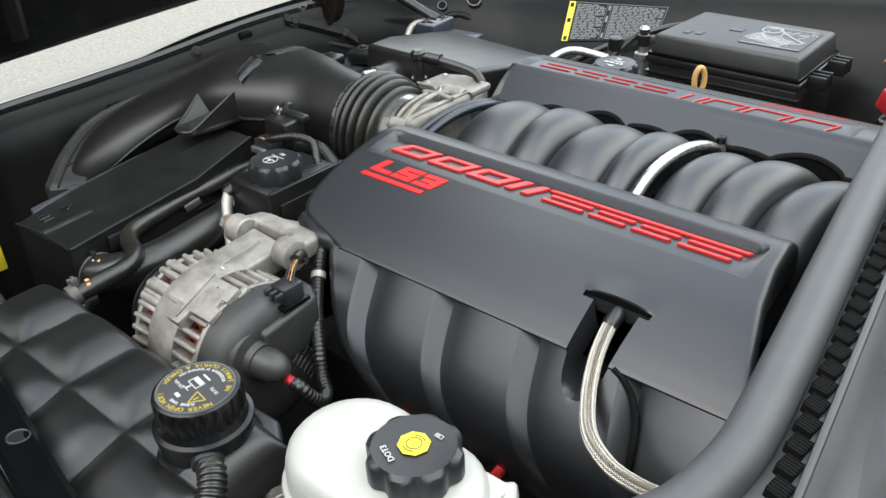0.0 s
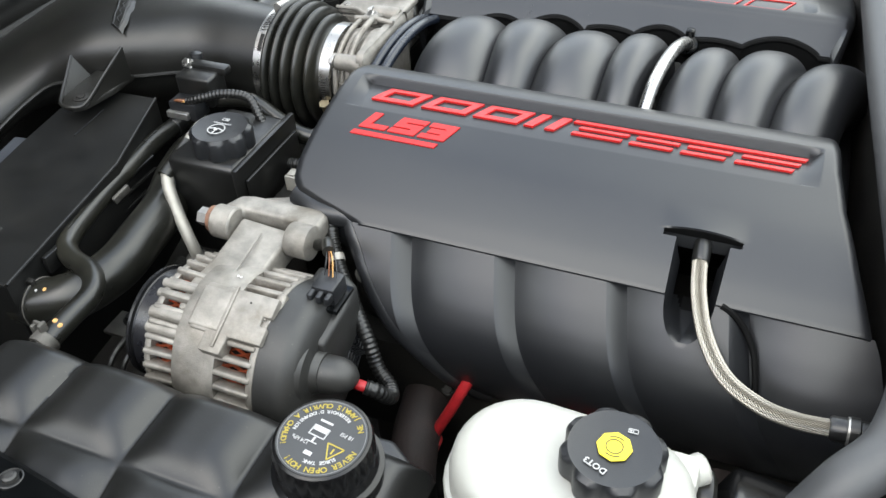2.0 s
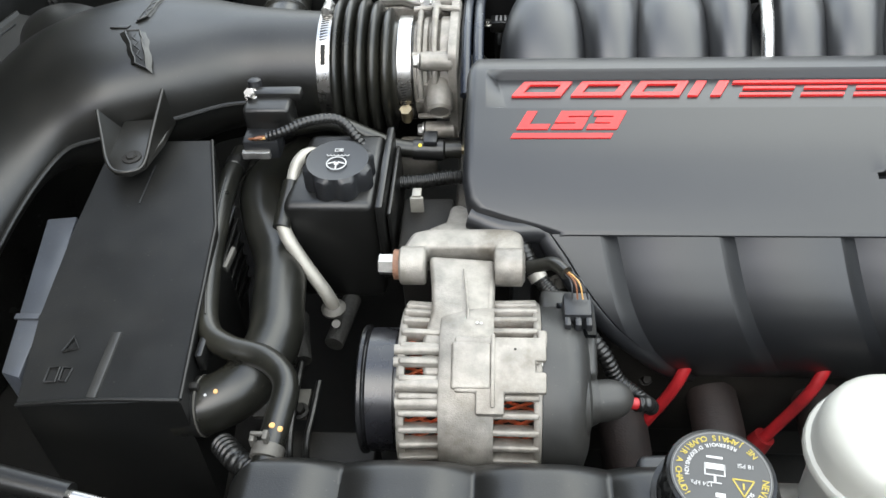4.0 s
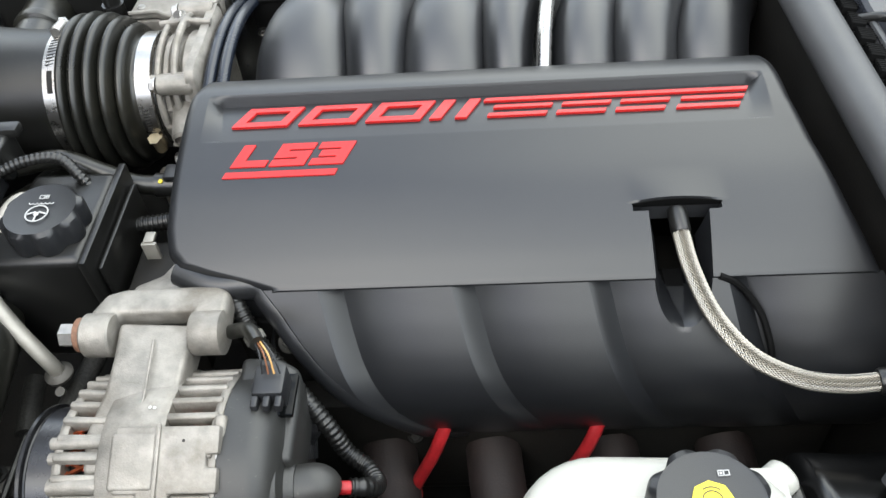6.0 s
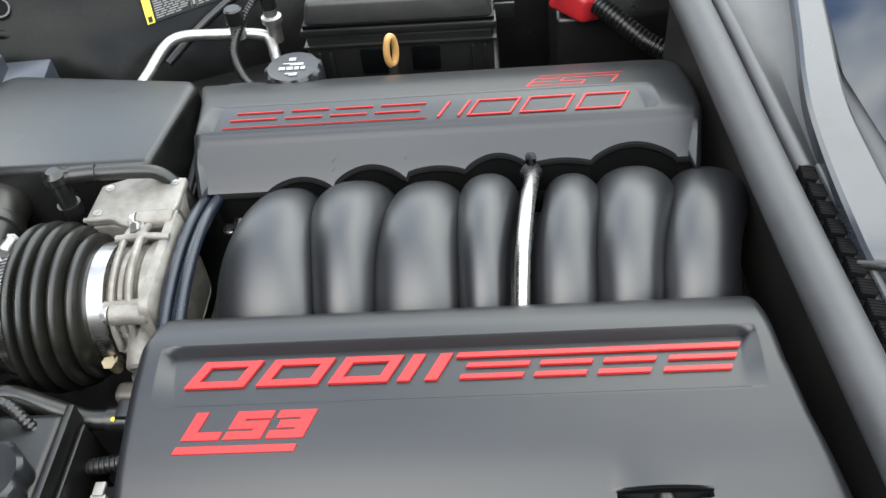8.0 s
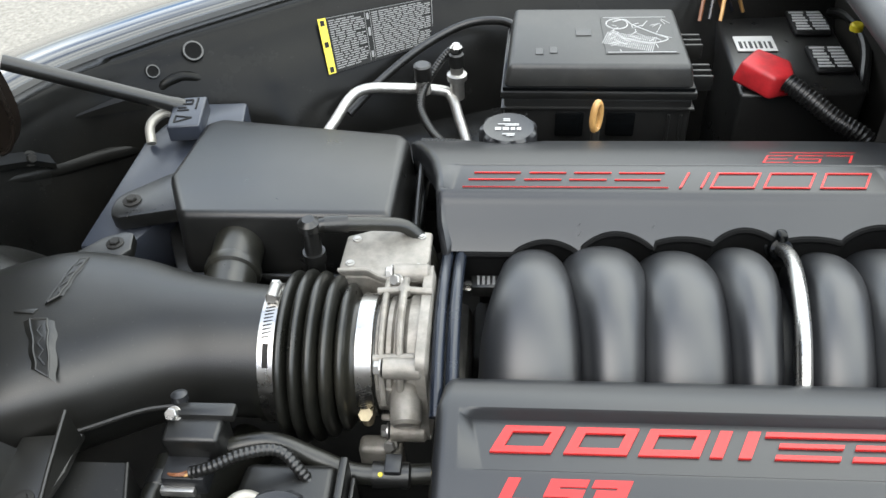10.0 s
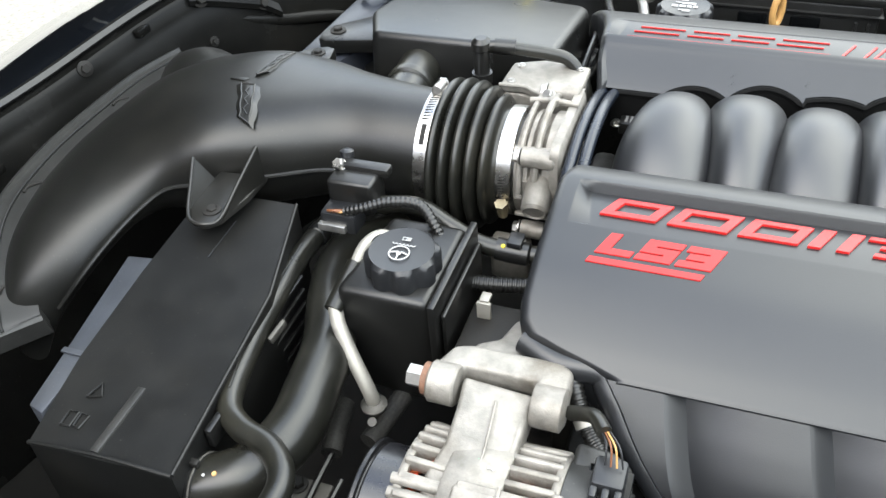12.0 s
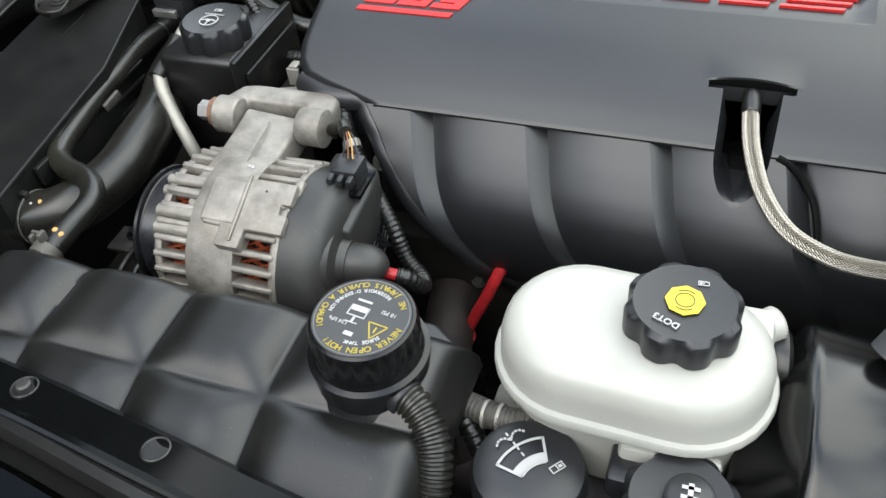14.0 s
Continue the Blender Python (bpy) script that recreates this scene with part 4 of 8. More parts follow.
def alternator():
    ob = thing("alternator", "weathered cast aluminium alternator with cooling slots and copper windings", "alternator", (0.02, -0.388, 0.60))
    R = 0.0745
    part("core", lathe([(0.02, -0.033), (R - 0.020, -0.032), (R - 0.020, 0.070), (0.02, 0.071)], 40, place(0, ALT.y, ALT.z, (1, 0, 0))), M_DARK, ob)
    for x0, x1 in ((-0.030, 0.0), (0.036, 0.068)):
        wires = bmesh.new()
        for k in range(110):
            a = 2 * math.pi * k / 110
            p = []
            for t in (0, 0.5, 1):
                q = a + (t - 0.5) * 0.2 * (1 if k % 2 else -1)
                r = R - 0.0125 - 0.003 * abs(t - 0.5) - 0.0015 * (k % 2)
                p.append((lerp(x0, x1, t), ALT.y + r * math.cos(q), ALT.z + r * math.sin(q)))
            tube(p, 0.0015, 4, 3, bm=wires)
        tagged(part("copper_winding", wires, M_COPPER, ob, "orange copper windings"), kind="stuff")
    for x0, x1, r in ((-0.036, -0.030, R - 0.006), (-0.004, 0.037, R), (0.067, 0.073, R - 0.002)):
        part("housing_band", lathe([(r - 0.022, 0), (r - 0.001, 0.0), (r, 0.0015), (r, x1 - x0 - 0.0015), (r - 0.001, x1 - x0), (r - 0.022, x1 - x0)], 64, place(x0, ALT.y, ALT.z, (1, 0, 0))), M_ALU, ob)
    fins = 34
    for side, x0, x1 in (("front", -0.0345, 0.0), ("rear", 0.034, 0.071)):
        b = bmesh.new()
        bmesh.ops.create_cube(b, size=1)
        bmesh.ops.scale(b, vec=(x1 - x0, 0.012, 0.0050), verts=b.verts)
        bmesh.ops.bevel(b, geom=b.edges[:], offset=0.0016, segments=2, profile=0.5, affect='EDGES')
        me = bpy.data.meshes.new("cooling_fin")
        b.to_mesh(me)
        b.free()
        for p in me.polygons:
            p.use_smooth = True
        me.materials.append(M_ALU)
        for k in range(fins):
            a = 2 * math.pi * k / fins + 0.04
            o = new("cooling_fin", me)
            o.parent = ob
            tip = 0.004 if side == "front" else 0.0
            o.matrix_basis = Matrix.Translation(V((x0 + x1) / 2, ALT.y + (R - 0.0065 - tip / 2) * math.cos(a), ALT.z + (R - 0.0065 - tip / 2) * math.sin(a)) - V(*ob.location)) @ Euler((a, 0, 0)).to_matrix().to_4x4() @ Euler((0, 0, -0.06 if side == "front" else 0.02)).to_matrix().to_4x4()
    saddle = prism([(-0.016, -0.418), (0.042, -0.418), (0.036, -0.385), (0.037, -0.340), (0.037, -0.3055), (-0.018, -0.3055), (-0.014, -0.335), (-0.012, -0.365), (-0.018, -0.392)], 0.722, 0.752, 0.004, 3)
    for v in saddle.verts:
        v.co.z -= max(0.0, -0.352 - v.co.y) ** 2 * 3.2 + (0.004 if v.co.x > 0.022 and v.co.z > 0.74 else 0.0)
    part("saddle", saddle, M_ALU, ob, sharp=50)
    for y, z, x0, x1 in ((-0.3995, 0.7450, -0.038, 0.004), (-0.4085, 0.7415, -0.038, 0.004), (-0.4255, 0.7345, -0.036, 0.036)):
        part("casting_rib", tube([(x0, y, z), ((x0 + x1) / 2, y, z + 0.0006), (x1, y, z)], 0.0042, 12), M_ALU, ob)
    part("saddle_seam", tube([(0.0120, -0.322, 0.7520), (0.0150, -0.350, 0.7518), (0.0165, -0.372, 0.7505), (0.0120, -0.384, 0.749)], 0.0010, 6), M_ALU, ob)
    bridge = [(-0.040, -0.325), (-0.040, -0.300), (-0.033, -0.281), (-0.02, -0.276), (0.05, -0.274), (0.060, -0.282), (0.062, -0.322), (0.036, -0.322), (0.036, -0.2995), (-0.020, -0.3000), (-0.022, -0.325)]
    arch_bar = prism(bridge, 0.736, 0.7575, 0.005, 4)
    for v in arch_bar.verts:
        v.co.z -= 6.0 * max(0.0, v.co.y + 0.296) ** 2 + 2.2 * max(0.0, -0.306 - v.co.y) ** 2 + 4.0 * max(0.0, v.co.x - 0.045) ** 2
    part("mount_bridge", arch_bar, M_ALU, ob, sharp=45)
    part("pivot_sleeve", lathe([(0.0145, 0), (0.0160, 0.0015), (0.0160, 0.020), (0.0145, 0.0215)], 32, place(-0.0415, -0.313, 0.747, (1, 0, 0))), M_ALU, ob)
    part("pivot_sleeve", lathe([(0.0150, 0), (0.0160, 0.0015), (0.0160, 0.022), (0.011, 0.0245)], 32, place(0.037, -0.313, 0.746, (1, 0, 0))), M_ALU, ob)
    turn = Euler((radians(24), 0, 0)).to_matrix().to_4x4()
    block = prism([(-0.034, 0.022), (0.034, 0.022), (0.034, 0.004), (0.026, 0.004), (0.026, -0.004), (0.034, -0.004), (0.034, -0.02), (0.003, -0.02), (0.003, -0.036), (-0.018, -0.036), (-0.018, -0.02), (-0.034, -0.02)], -0.008, 0.008, 0.002, 2, Matrix.Translation((0.042, -0.4125, 0.7415)) @ turn)
    part("block", block, M_ALU, ob)
    part("block_tab", box((0.008, 0.016, 0.012), (0, 0, 0), 0.0025, 3, Matrix.Translation((0.073, -0.391, 0.7465)) @ turn), M_ALU, ob)
    part("block_pad", box((0.030, 0.036, 0.006), (0, 0, 0), 0.0025, 3, Matrix.Translation((0.0205, -0.4150, 0.7470)) @ turn), M_ALU, ob)
    part("block_dot", lathe([(0.0012, 0), (0.0010, 0.0006)], 10, Matrix.Translation((0.053, -0.404, 0.7535)) @ turn), M_DARK, ob)
    part("block_seam", box((0.003, 0.055, 0.0024), (0, 0, 0), 0.0008, 2, Matrix.Translation((0.0365, -0.4195, 0.7478)) @ turn), M_ALU, ob)
    part("block_screw", hexbolt((0.069, -0.4085, 0.741), (0.2, -0.35, 0.93), 0.0045, 0.005, 1.3), M_ZINC, ob)
    for z, y in ((0.735, -0.425), (0.726, -0.434)):
        part("strap", tube([(-0.036, y, z), (0.01, y, z + 0.001)], 0.0055, 12), M_ALU, ob)
    part("paint_mark", lathe([(0.0022, 0), (0.0017, 0.0007)], 12, place(0.0148, -0.3735, 0.7500, (0, 0, 1))), M_GREENDOT, ob, "green paint dot")
    for x, y in ((0.024, -0.378), (0.027, -0.3785)):
        part("paint_mark", lathe([(0.0012, 0), (0.0009, 0.0005)], 10, place(x, y, 0.7524, (0, 0, 1))), M_PAPER, ob)
    rear = part("rear_cover", lathe([(R - 0.003, 0), (R - 0.003, 0.018), (R - 0.005, 0.026), (R - 0.011, 0.032), (R - 0.024, 0.037), (0.03, 0.0385), (0.0, 0.0385)], 72, place(0.0735, ALT.y, ALT.z, (1, 0, 0))), M_REAR, ob, "black plastic rear cover")
    shield = prism([(0.0735, -0.405), (0.116, -0.405), (0.1175, -0.360), (0.114, -0.336), (0.100, -0.329), (0.0735, -0.329)], 0.690, 0.7385, 0.0045, 3)
    for v in shield.verts:
        v.co.z -= max(0.0, -0.372 - v.co.y) * 0.22 + max(0.0, v.co.x - 0.092) * 0.25
    part("rear_shield", shield, M_REAR, ob, sharp=45)
    part("plug_recess", prism([(0.086, -0.378), (0.116, -0.378), (0.116, -0.345), (0.086, -0.345)], 0.735, 0.7395, 0.001), M_GLOSSBLACK, ob)
    for k in range(6):
        part("vent_rib", box((0.0025, 0.032, 0.0024), (0, 0, 0), 0.0008, 1, Matrix.Translation((0.1145, -0.384, 0.722 - 0.0052 * k)) @ Euler((0.25, 0, 0)).to_matrix().to_4x4()), M_CAP, rear)
    for k in range(7):
        for side in (-1, 1):
            part("vent_bar", box((0.0022, 0.030, 0.0022), (0, 0, 0), 0.0007, 1, Matrix.Translation((0.1125, -0.368 + 0.006 * k * 0.6, 0.690 - 0.006 * k)) @ Euler((side * 0.7, 0, 0)).to_matrix().to_4x4()), M_CAP, rear)
    for a in (3.4, 3.75, 4.1, 4.5):
        part("cover_slot", box((0.012, 0.004, 0.009), (0, 0, 0), 0.001, 1, Matrix.Translation((0.094, ALT.y + (R - 0.0045) * math.cos(a), ALT.z + (R - 0.0045) * math.sin(a))) @ Euler((a + math.pi / 2, 0, 0)).to_matrix().to_4x4()), M_GLOSSBLACK, rear)
    boot = part("terminal_boot", tube([(0.100, -0.414, 0.700), (0.116, -0.411, 0.699), (0.131, -0.408, 0.698), (0.145, -0.405, 0.697)], 0.015, 28, 9, rfun=lambda t: 0.0172 - 0.002 * t if t < 0.5 else 0.0162 * math.sqrt(max(0.03, 1 - ((t - 0.5) / 0.5) ** 2))), M_REAR, ob, "black rubber boot")
    part("boot_skirt", lathe([(0.034, -0.010), (0.033, 0.006), (0.029, 0.012), (0.020, 0.015), (0.0175, 0.021)], 36, place(0.096, -0.412, 0.700, (1, 0.05, 0))), M_REAR, boot)
    part("pulley", lathe([(0.012, 0.006), (0.020, 0.002), (0.046, 0.0), (0.0515, 0.0008), (0.0525, 0.002), (0.0525, 0.0045), (0.0495, 0.0055), (0.0490, 0.0065), (0.0478, 0.0075), (0.0478, 0.0295), (0.0500, 0.0300), (0.0500, 0.0325), (0.02, 0.0335)], 80, place(-0.070, ALT.y, ALT.z, (1, 0, 0))), M_PULLEY, ob, "black pulley with raised rims")
    part("pulley_nut", lathe([(0.011, 0.0), (0.011, 0.008), (0.008, 0.009)], 6, place(-0.074, ALT.y, ALT.z, (1, 0, 0))), M_ZINC, ob)
    part("mount_bolt", hexbolt((-0.0445, -0.313, 0.748), (-1, 0, 0), 0.0088, 0.014, 1.2), M_ZINC, ob)
    part("bolt_bush", lathe([(0.0125, 0), (0.0125, 0.006)], 24, place(-0.0465, -0.313, 0.748, (1, 0, 0))), M_RUSTBRONZE, ob)
    return ob


alternator()


# ---- power steering reservoir ----
def lobed_cap(at, r, h, lobes=8, depth=0.07, top=0.85, skirt=0.0):
    def shape(a, q, z):
        return q * (1 - depth * (0.5 + 0.5 * math.cos(lobes * a)) ** 2) if z < h * 0.93 else q
    return lathe([(r * 0.95, 0), (r, h * 0.06), (r, h * 0.78), (r * 0.965, h * 0.9), (r * top, h), (r * top * 0.96, h * 0.985)], 96, Matrix.Translation(at), shape)


def steering_reservoir():
    ob = thing("steering_fluid_reservoir", "black plastic power steering reservoir with a printed cap", "reservoir", (-0.11, -0.19, 0.66))
    part("tank_rib", box((0.004, 0.100, 0.060), (-0.0605, -0.186, 0.704), 0.0015), M_TANK, ob)
    part("tank", prism([(-0.158, -0.238), (-0.072, -0.238), (-0.072, -0.130), (-0.148, -0.130)], 0.620, 0.745, 0.008, 3), M_TANK, ob)
    part("seam_flange", box((0.007, 0.118, 0.092), (-0.0675, -0.186, 0.704), 0.002), M_TANK, ob)
    part("cap", lobed_cap((-0.108, -0.200, 0.744), 0.0335, 0.0235, 8, 0.13), M_CAP, ob, "lobed black cap with white steering wheel symbol")
    return ob


steering_reservoir()


# ---- coolant surge tank ----
def surge_tank():
    ob = thing("coolant_tank", "black quilted plastic coolant surge tank", "coolant tank", (0.04, -0.54, 0.6))
    x0, x1, y0, y1 = -0.152, 0.240, -0.640, -0.470
    nx, ny = 210, 110
    cols = (-0.170, -0.070, 0.024, 0.118, 0.236)
    rows = (-0.655, -0.553, -0.468)
    grid = []
    for j in range(ny + 1):
        row = []
        for i in range(nx + 1):
            x = lerp(x0, x1, i / nx)
            y = lerp(y1 - 0.032 * max(0.0, 1 - (x - x0) / 0.075) ** 1.8, y0, j / ny)
            gx = min(abs(x - c) for c in cols)
            gy = min(abs(y - c) for c in rows)
            puff = (1 - (1 - min(1, gx / 0.038)) ** 2.4) * (1 - (1 - min(1, gy / 0.034)) ** 2.4)
            z = 0.718 + 0.0125 * puff - (0.0 if y > -0.553 else 0.30 * (-0.553 - y))
            edge = clamp(min(x - x0, x1 - x, y1 - y) / 0.022)
            z -= 0.03 * (1 - math.sqrt(max(0, 1 - (1 - edge) ** 2)))
            row.append(V(x, y, z))
        grid.append(row)
    skirt = [p + V(0, 0.003, -0.10) for p in grid[0]]
    top = loft([skirt] + grid, False, False)
    part("shell", top, M_TANK, ob, sharp=70)
    part("neck", lathe([(0.047, 0), (0.043, 0.005), (0.0385, 0.010), (0.0375, 0.024), (0.0395, 0.0255), (0.0395, 0.0295), (0.036, 0.031), (0.034, 0.038)], 40, Matrix.Translation((0.180, -0.514, 0.712))), M_CAPGLOSS, ob)
    part("cap_face", lathe([(0.0312, 0), (0.0310, 0.0007), (0.0004, 0.0007)], 64, Matrix.Translation((0.180, -0.514, 0.7710))), M_CAPFACE, ob, "dark grey printed disc")
    part("face_ring", lathe([(0.0300, 0), (0.0300, 0.0004), (0.0296, 0.0004), (0.0296, 0)], 64, Matrix.Translation((0.180, -0.514, 0.7716))), M_GREYPRINT, ob)
    part("cap", lathe([(0.0340, 0.003), (0.0350, 0.005), (0.0350, 0.022), (0.0335, 0.0255), (0.0315, 0.0265), (0.0310, 0.0262)], 132, Matrix.Translation((0.180, -0.514, 0.745)), lambda a, q, z: q * (1 - 0.05 * (0.5 + 0.5 * math.cos(22 * a)) ** 3) if z < 0.0225 else q), M_CAPGLOSS, ob, "black cap with yellow and white warning print")
    return ob


surge_tank()


# ---- brake fluid reservoir ----
def stadium(cx, cy, lx, ly, n=12, turn=0.0):
    out = []
    r = ly / 2
    for s, base in ((1, -90), (-1, 90)):
        for k in range(n + 1):
            a = radians(base + 180 * k / n)
            x, y = s * (lx / 2 - r) + r * math.cos(a), r * math.sin(a)
            out.append((cx + x * math.cos(turn) - y * math.sin(turn), cy + x * math.sin(turn) + y * math.cos(turn)))
    return out


def brake_reservoir():
    ob = thing("brake_fluid_reservoir", "milky white brake fluid reservoir with a lobed black cap", "reservoir", (0.34, -0.47, 0.64))
    t = radians(-2)

    def ring(l, w, z):
        return [V(x, y, z) for x, y in stadium(0.34, -0.472, l, w, 16, t)]
    part("body", loft([ring(0.148, 0.086, 0.655), ring(0.156, 0.093, 0.7215), ring(0.173, 0.110, 0.7220), ring(0.1755, 0.1125, 0.7235), ring(0.1755, 0.1125, 0.7285), ring(0.1735, 0.1105, 0.7300), ring(0.1675, 0.1045, 0.7308), ring(0.167, 0.104, 0.7325), ring(0.166, 0.103, 0.746), ring(0.161, 0.098, 0.755), ring(0.152, 0.089, 0.7605), ring(0.135, 0.072, 0.7635), ring(0.10, 0.05, 0.7645)]), M_WHITE, ob, sharp=38)
    part("cap", lobed_cap((0.365, -0.466, 0.7645), 0.0345, 0.021, 8, 0.12), M_CAP, ob, "black lobed cap with yellow symbol")
    return ob


brake_reservoir()


# ---- hoses ----
radiator_hose = thing("radiator_hose", "thick black rubber radiator hose", "hose", (-0.225, -0.405, 0.668))
part("sleeve", tube([(-0.225, -0.405, 0.668), (-0.198, -0.403, 0.672), (-0.170, -0.385, 0.678), (-0.155, -0.345, 0.682), (-0.158, -0.303, 0.684), (-0.167, -0.249, 0.684), (-0.194, -0.185, 0.680), (-0.207, -0.122, 0.672), (-0.18, -0.05, 0.65)], 0.0238, 28), M_RUBBER, radiator_hose)
part("end_clamp", lathe([(0.0240, 0), (0.0252, 0.0006), (0.0252, 0.011), (0.0240, 0.0116)], 36, place(-0.212, -0.404, 0.670, (1, 0.03, 0.1))), M_PLASTIC, radiator_hose, "black hose clamp")
part("clamp_wire", lathe([(0.0253, 0), (0.0260, 0.0005), (0.0260, 0.0014), (0.0253, 0.0019)], 36, place(-0.203, -0.4037, 0.671, (1, 0.03, 0.1))), M_ALUDARK, radiator_hose, "thin steel wire")
part("clamp_ear", box((0.009, 0.006, 0.008), (-0.206, -0.404, 0.697), 0.0015), M_DARK, radiator_hose)
coolant_hose = thing("coolant_hose", "slim black rubber coolant hose with yellow dots", "hose", (-0.235, -0.10, 0.695))
part("sleeve", tube([(-0.235, -0.10, 0.695), (-0.235, -0.16, 0.702), (-0.230, -0.22, 0.703), (-0.222, -0.285, 0.703), (-0.208, -0.345, 0.703), (-0.185, -0.367, 0.704), (-0.150, -0.380, 0.706), (-0.128, -0.405, 0.708), (-0.128, -0.440, 0.706), (-0.132, -0.475, 0.70), (-0.134, -0.50, 0.69)], 0.0105, 16), M_RUBBER, coolant_hose)
part("stripe", tube([(-0.2345, -0.16, 0.7127), (-0.2295, -0.22, 0.7137), (-0.2215, -0.285, 0.7137), (-0.2085, -0.34, 0.7137)], 0.0009, 6), M_RUBBER, coolant_hose)
part("end_cuff", lathe([(0.0108, 0), (0.0116, 0.001), (0.0116, 0.014), (0.0108, 0.015)], 28, place(-0.235, -0.118, 0.6975, (0, -1, 0.08))), M_PLASTIC, coolant_hose)


def braided_hose():
    ob = thing("braided_hose", "stainless steel braided hose with black end fittings", "hose", (0.42, -0.3, 0.72))
    pts = [(0.386, -0.236, 0.772), (0.387, -0.252, 0.768), (0.392, -0.278, 0.756), (0.404, -0.308, 0.742), (0.424, -0.338, 0.735), (0.451, -0.356, 0.734), (0.477, -0.362, 0.735), (0.502, -0.362, 0.737)]
    part("core", tube(pts, 0.0053, 16), M_ALUDARK, ob)
    path = spline(pts, 26)
    fr = frames(path)
    b = bmesh.new()
    strands = 22
    for sgn in (1, -1):
        for s in range(strands):
            prev = None
            for i, (p, (a, c)) in enumerate(zip(path, fr)):
                ang = sgn * (i * 0.115) + 2 * math.pi * s / strands
                r = 0.0057 + 0.00030 * sgn * math.cos(i * 0.115 * strands / 2 + s * math.pi)
                quad = []
                for da in (-0.088, 0.0, 0.088):
                    q = ang + da
                    quad.append(b.verts.new(p + (r + (0.00045 if da == 0 else 0)) * (math.cos(q) * a + math.sin(q) * c)))
                if prev:
                    for k in range(2):
                        b.faces.new((prev[k], prev[k + 1], quad[k + 1], quad[k]))
                prev = quad
    tagged(part("braid", b, M_BRAID, ob), kind="stuff")
    part("collar", lathe([(0.0072, 0), (0.0072, 0.02), (0.006, 0.022)], 20, place(0.386, -0.232, 0.774, (0.05, -0.95, -0.25))), M_PLASTIC, ob)
    part("end_fitting", lathe([(0.008, 0), (0.009, 0.002), (0.009, 0.012), (0.0105, 0.013), (0.0105, 0.019), (0.009, 0.020), (0.009, 0.03), (0.012, 0.031), (0.012, 0.045), (0.008, 0.047)], 24, place(0.498, -0.362, 0.737, (1, 0.0, 0.1))), M_PLASTIC, ob)
    for x, r in ((0.509, 0.0102), (0.529, 0.0128), (0.540, 0.0128)):
        part("fitting_ring", lathe([(r - 0.001, 0), (r, 0.0004), (r, 0.0018), (r - 0.001, 0.0022)], 28, place(x, -0.362, 0.738, (1, 0.0, 0.1))), M_ZINC, ob, "bright steel ring")
    return ob


braided_hose()


# ---- cowl and windscreen edge ----
single("bonnet_seal", tube([(0.45, 0.75, 0.884), (0.47, 0.40, 0.872), (0.487, 0.20, 0.858), (0.505, 0.0, 0.837), (0.521, -0.15, 0.820), (0.537, -0.30, 0.803), (0.5385, -0.355, 0.792), (0.527, -0.402, 0.780), (0.505, -0.428, 0.766), (0.488, -0.445, 0.742)], 0.0175, 20),
       M_SEAL, "grey-black rubber bonnet seal along the cowl", "seal", kind="structure")


def cowl():
    rows, wall = [], []
    for k in range(25):
        y = lerp(0.85, -0.75, k / 24)
        x = table(y, [(-0.75, 0.575), (-0.30, 0.537), (0.0, 0.505), (0.40, 0.47), (0.85, 0.43)])
        z = table(y, [(-0.75, 0.745), (-0.30, 0.803), (0.0, 0.837), (0.40, 0.872), (0.85, 0.89)])
        g = 0.592 + 0.25 * (y - 0.12) ** 2
        w = x + 0.004 + 0.12 * clamp((y - 0.34) / 0.06)
        wall.append([V(w + 0.02, y, 0.40), V(w, y, 0.40), V(w, y, z - 0.032), V(w + 0.02, y, z - 0.032)])
        rows.append([V(x + 0.004, y, z - 0.03), V(x + 0.008, y, z - 0.014), V(x + 0.030, y, z - 0.010), V(x + 0.042, y, z - 0.012), V(x + 0.05, y, z - 0.022), V(min(x + 0.085, g - 0.035), y, z - 0.028), V(min(x + 0.115, g - 0.02), y, z - 0.018), V(g - 0.006, y, max(0.846, z - 0.010)), V(g + 0.02, y, 0.852)])
    # Split from the grey cowl and darkened: the gap's shadow is in its colour.
    single("firewall", loft(wall), M_DARK, "firewall behind the engine, coloured dark for the gap's shade", "wall", kind="structure", sharp=40)
    return single("cowl_panel", loft(rows, False, False), M_COWL, "grey plastic cowl panel below the windscreen", "panel", kind="structure", sharp=50)


cowl()


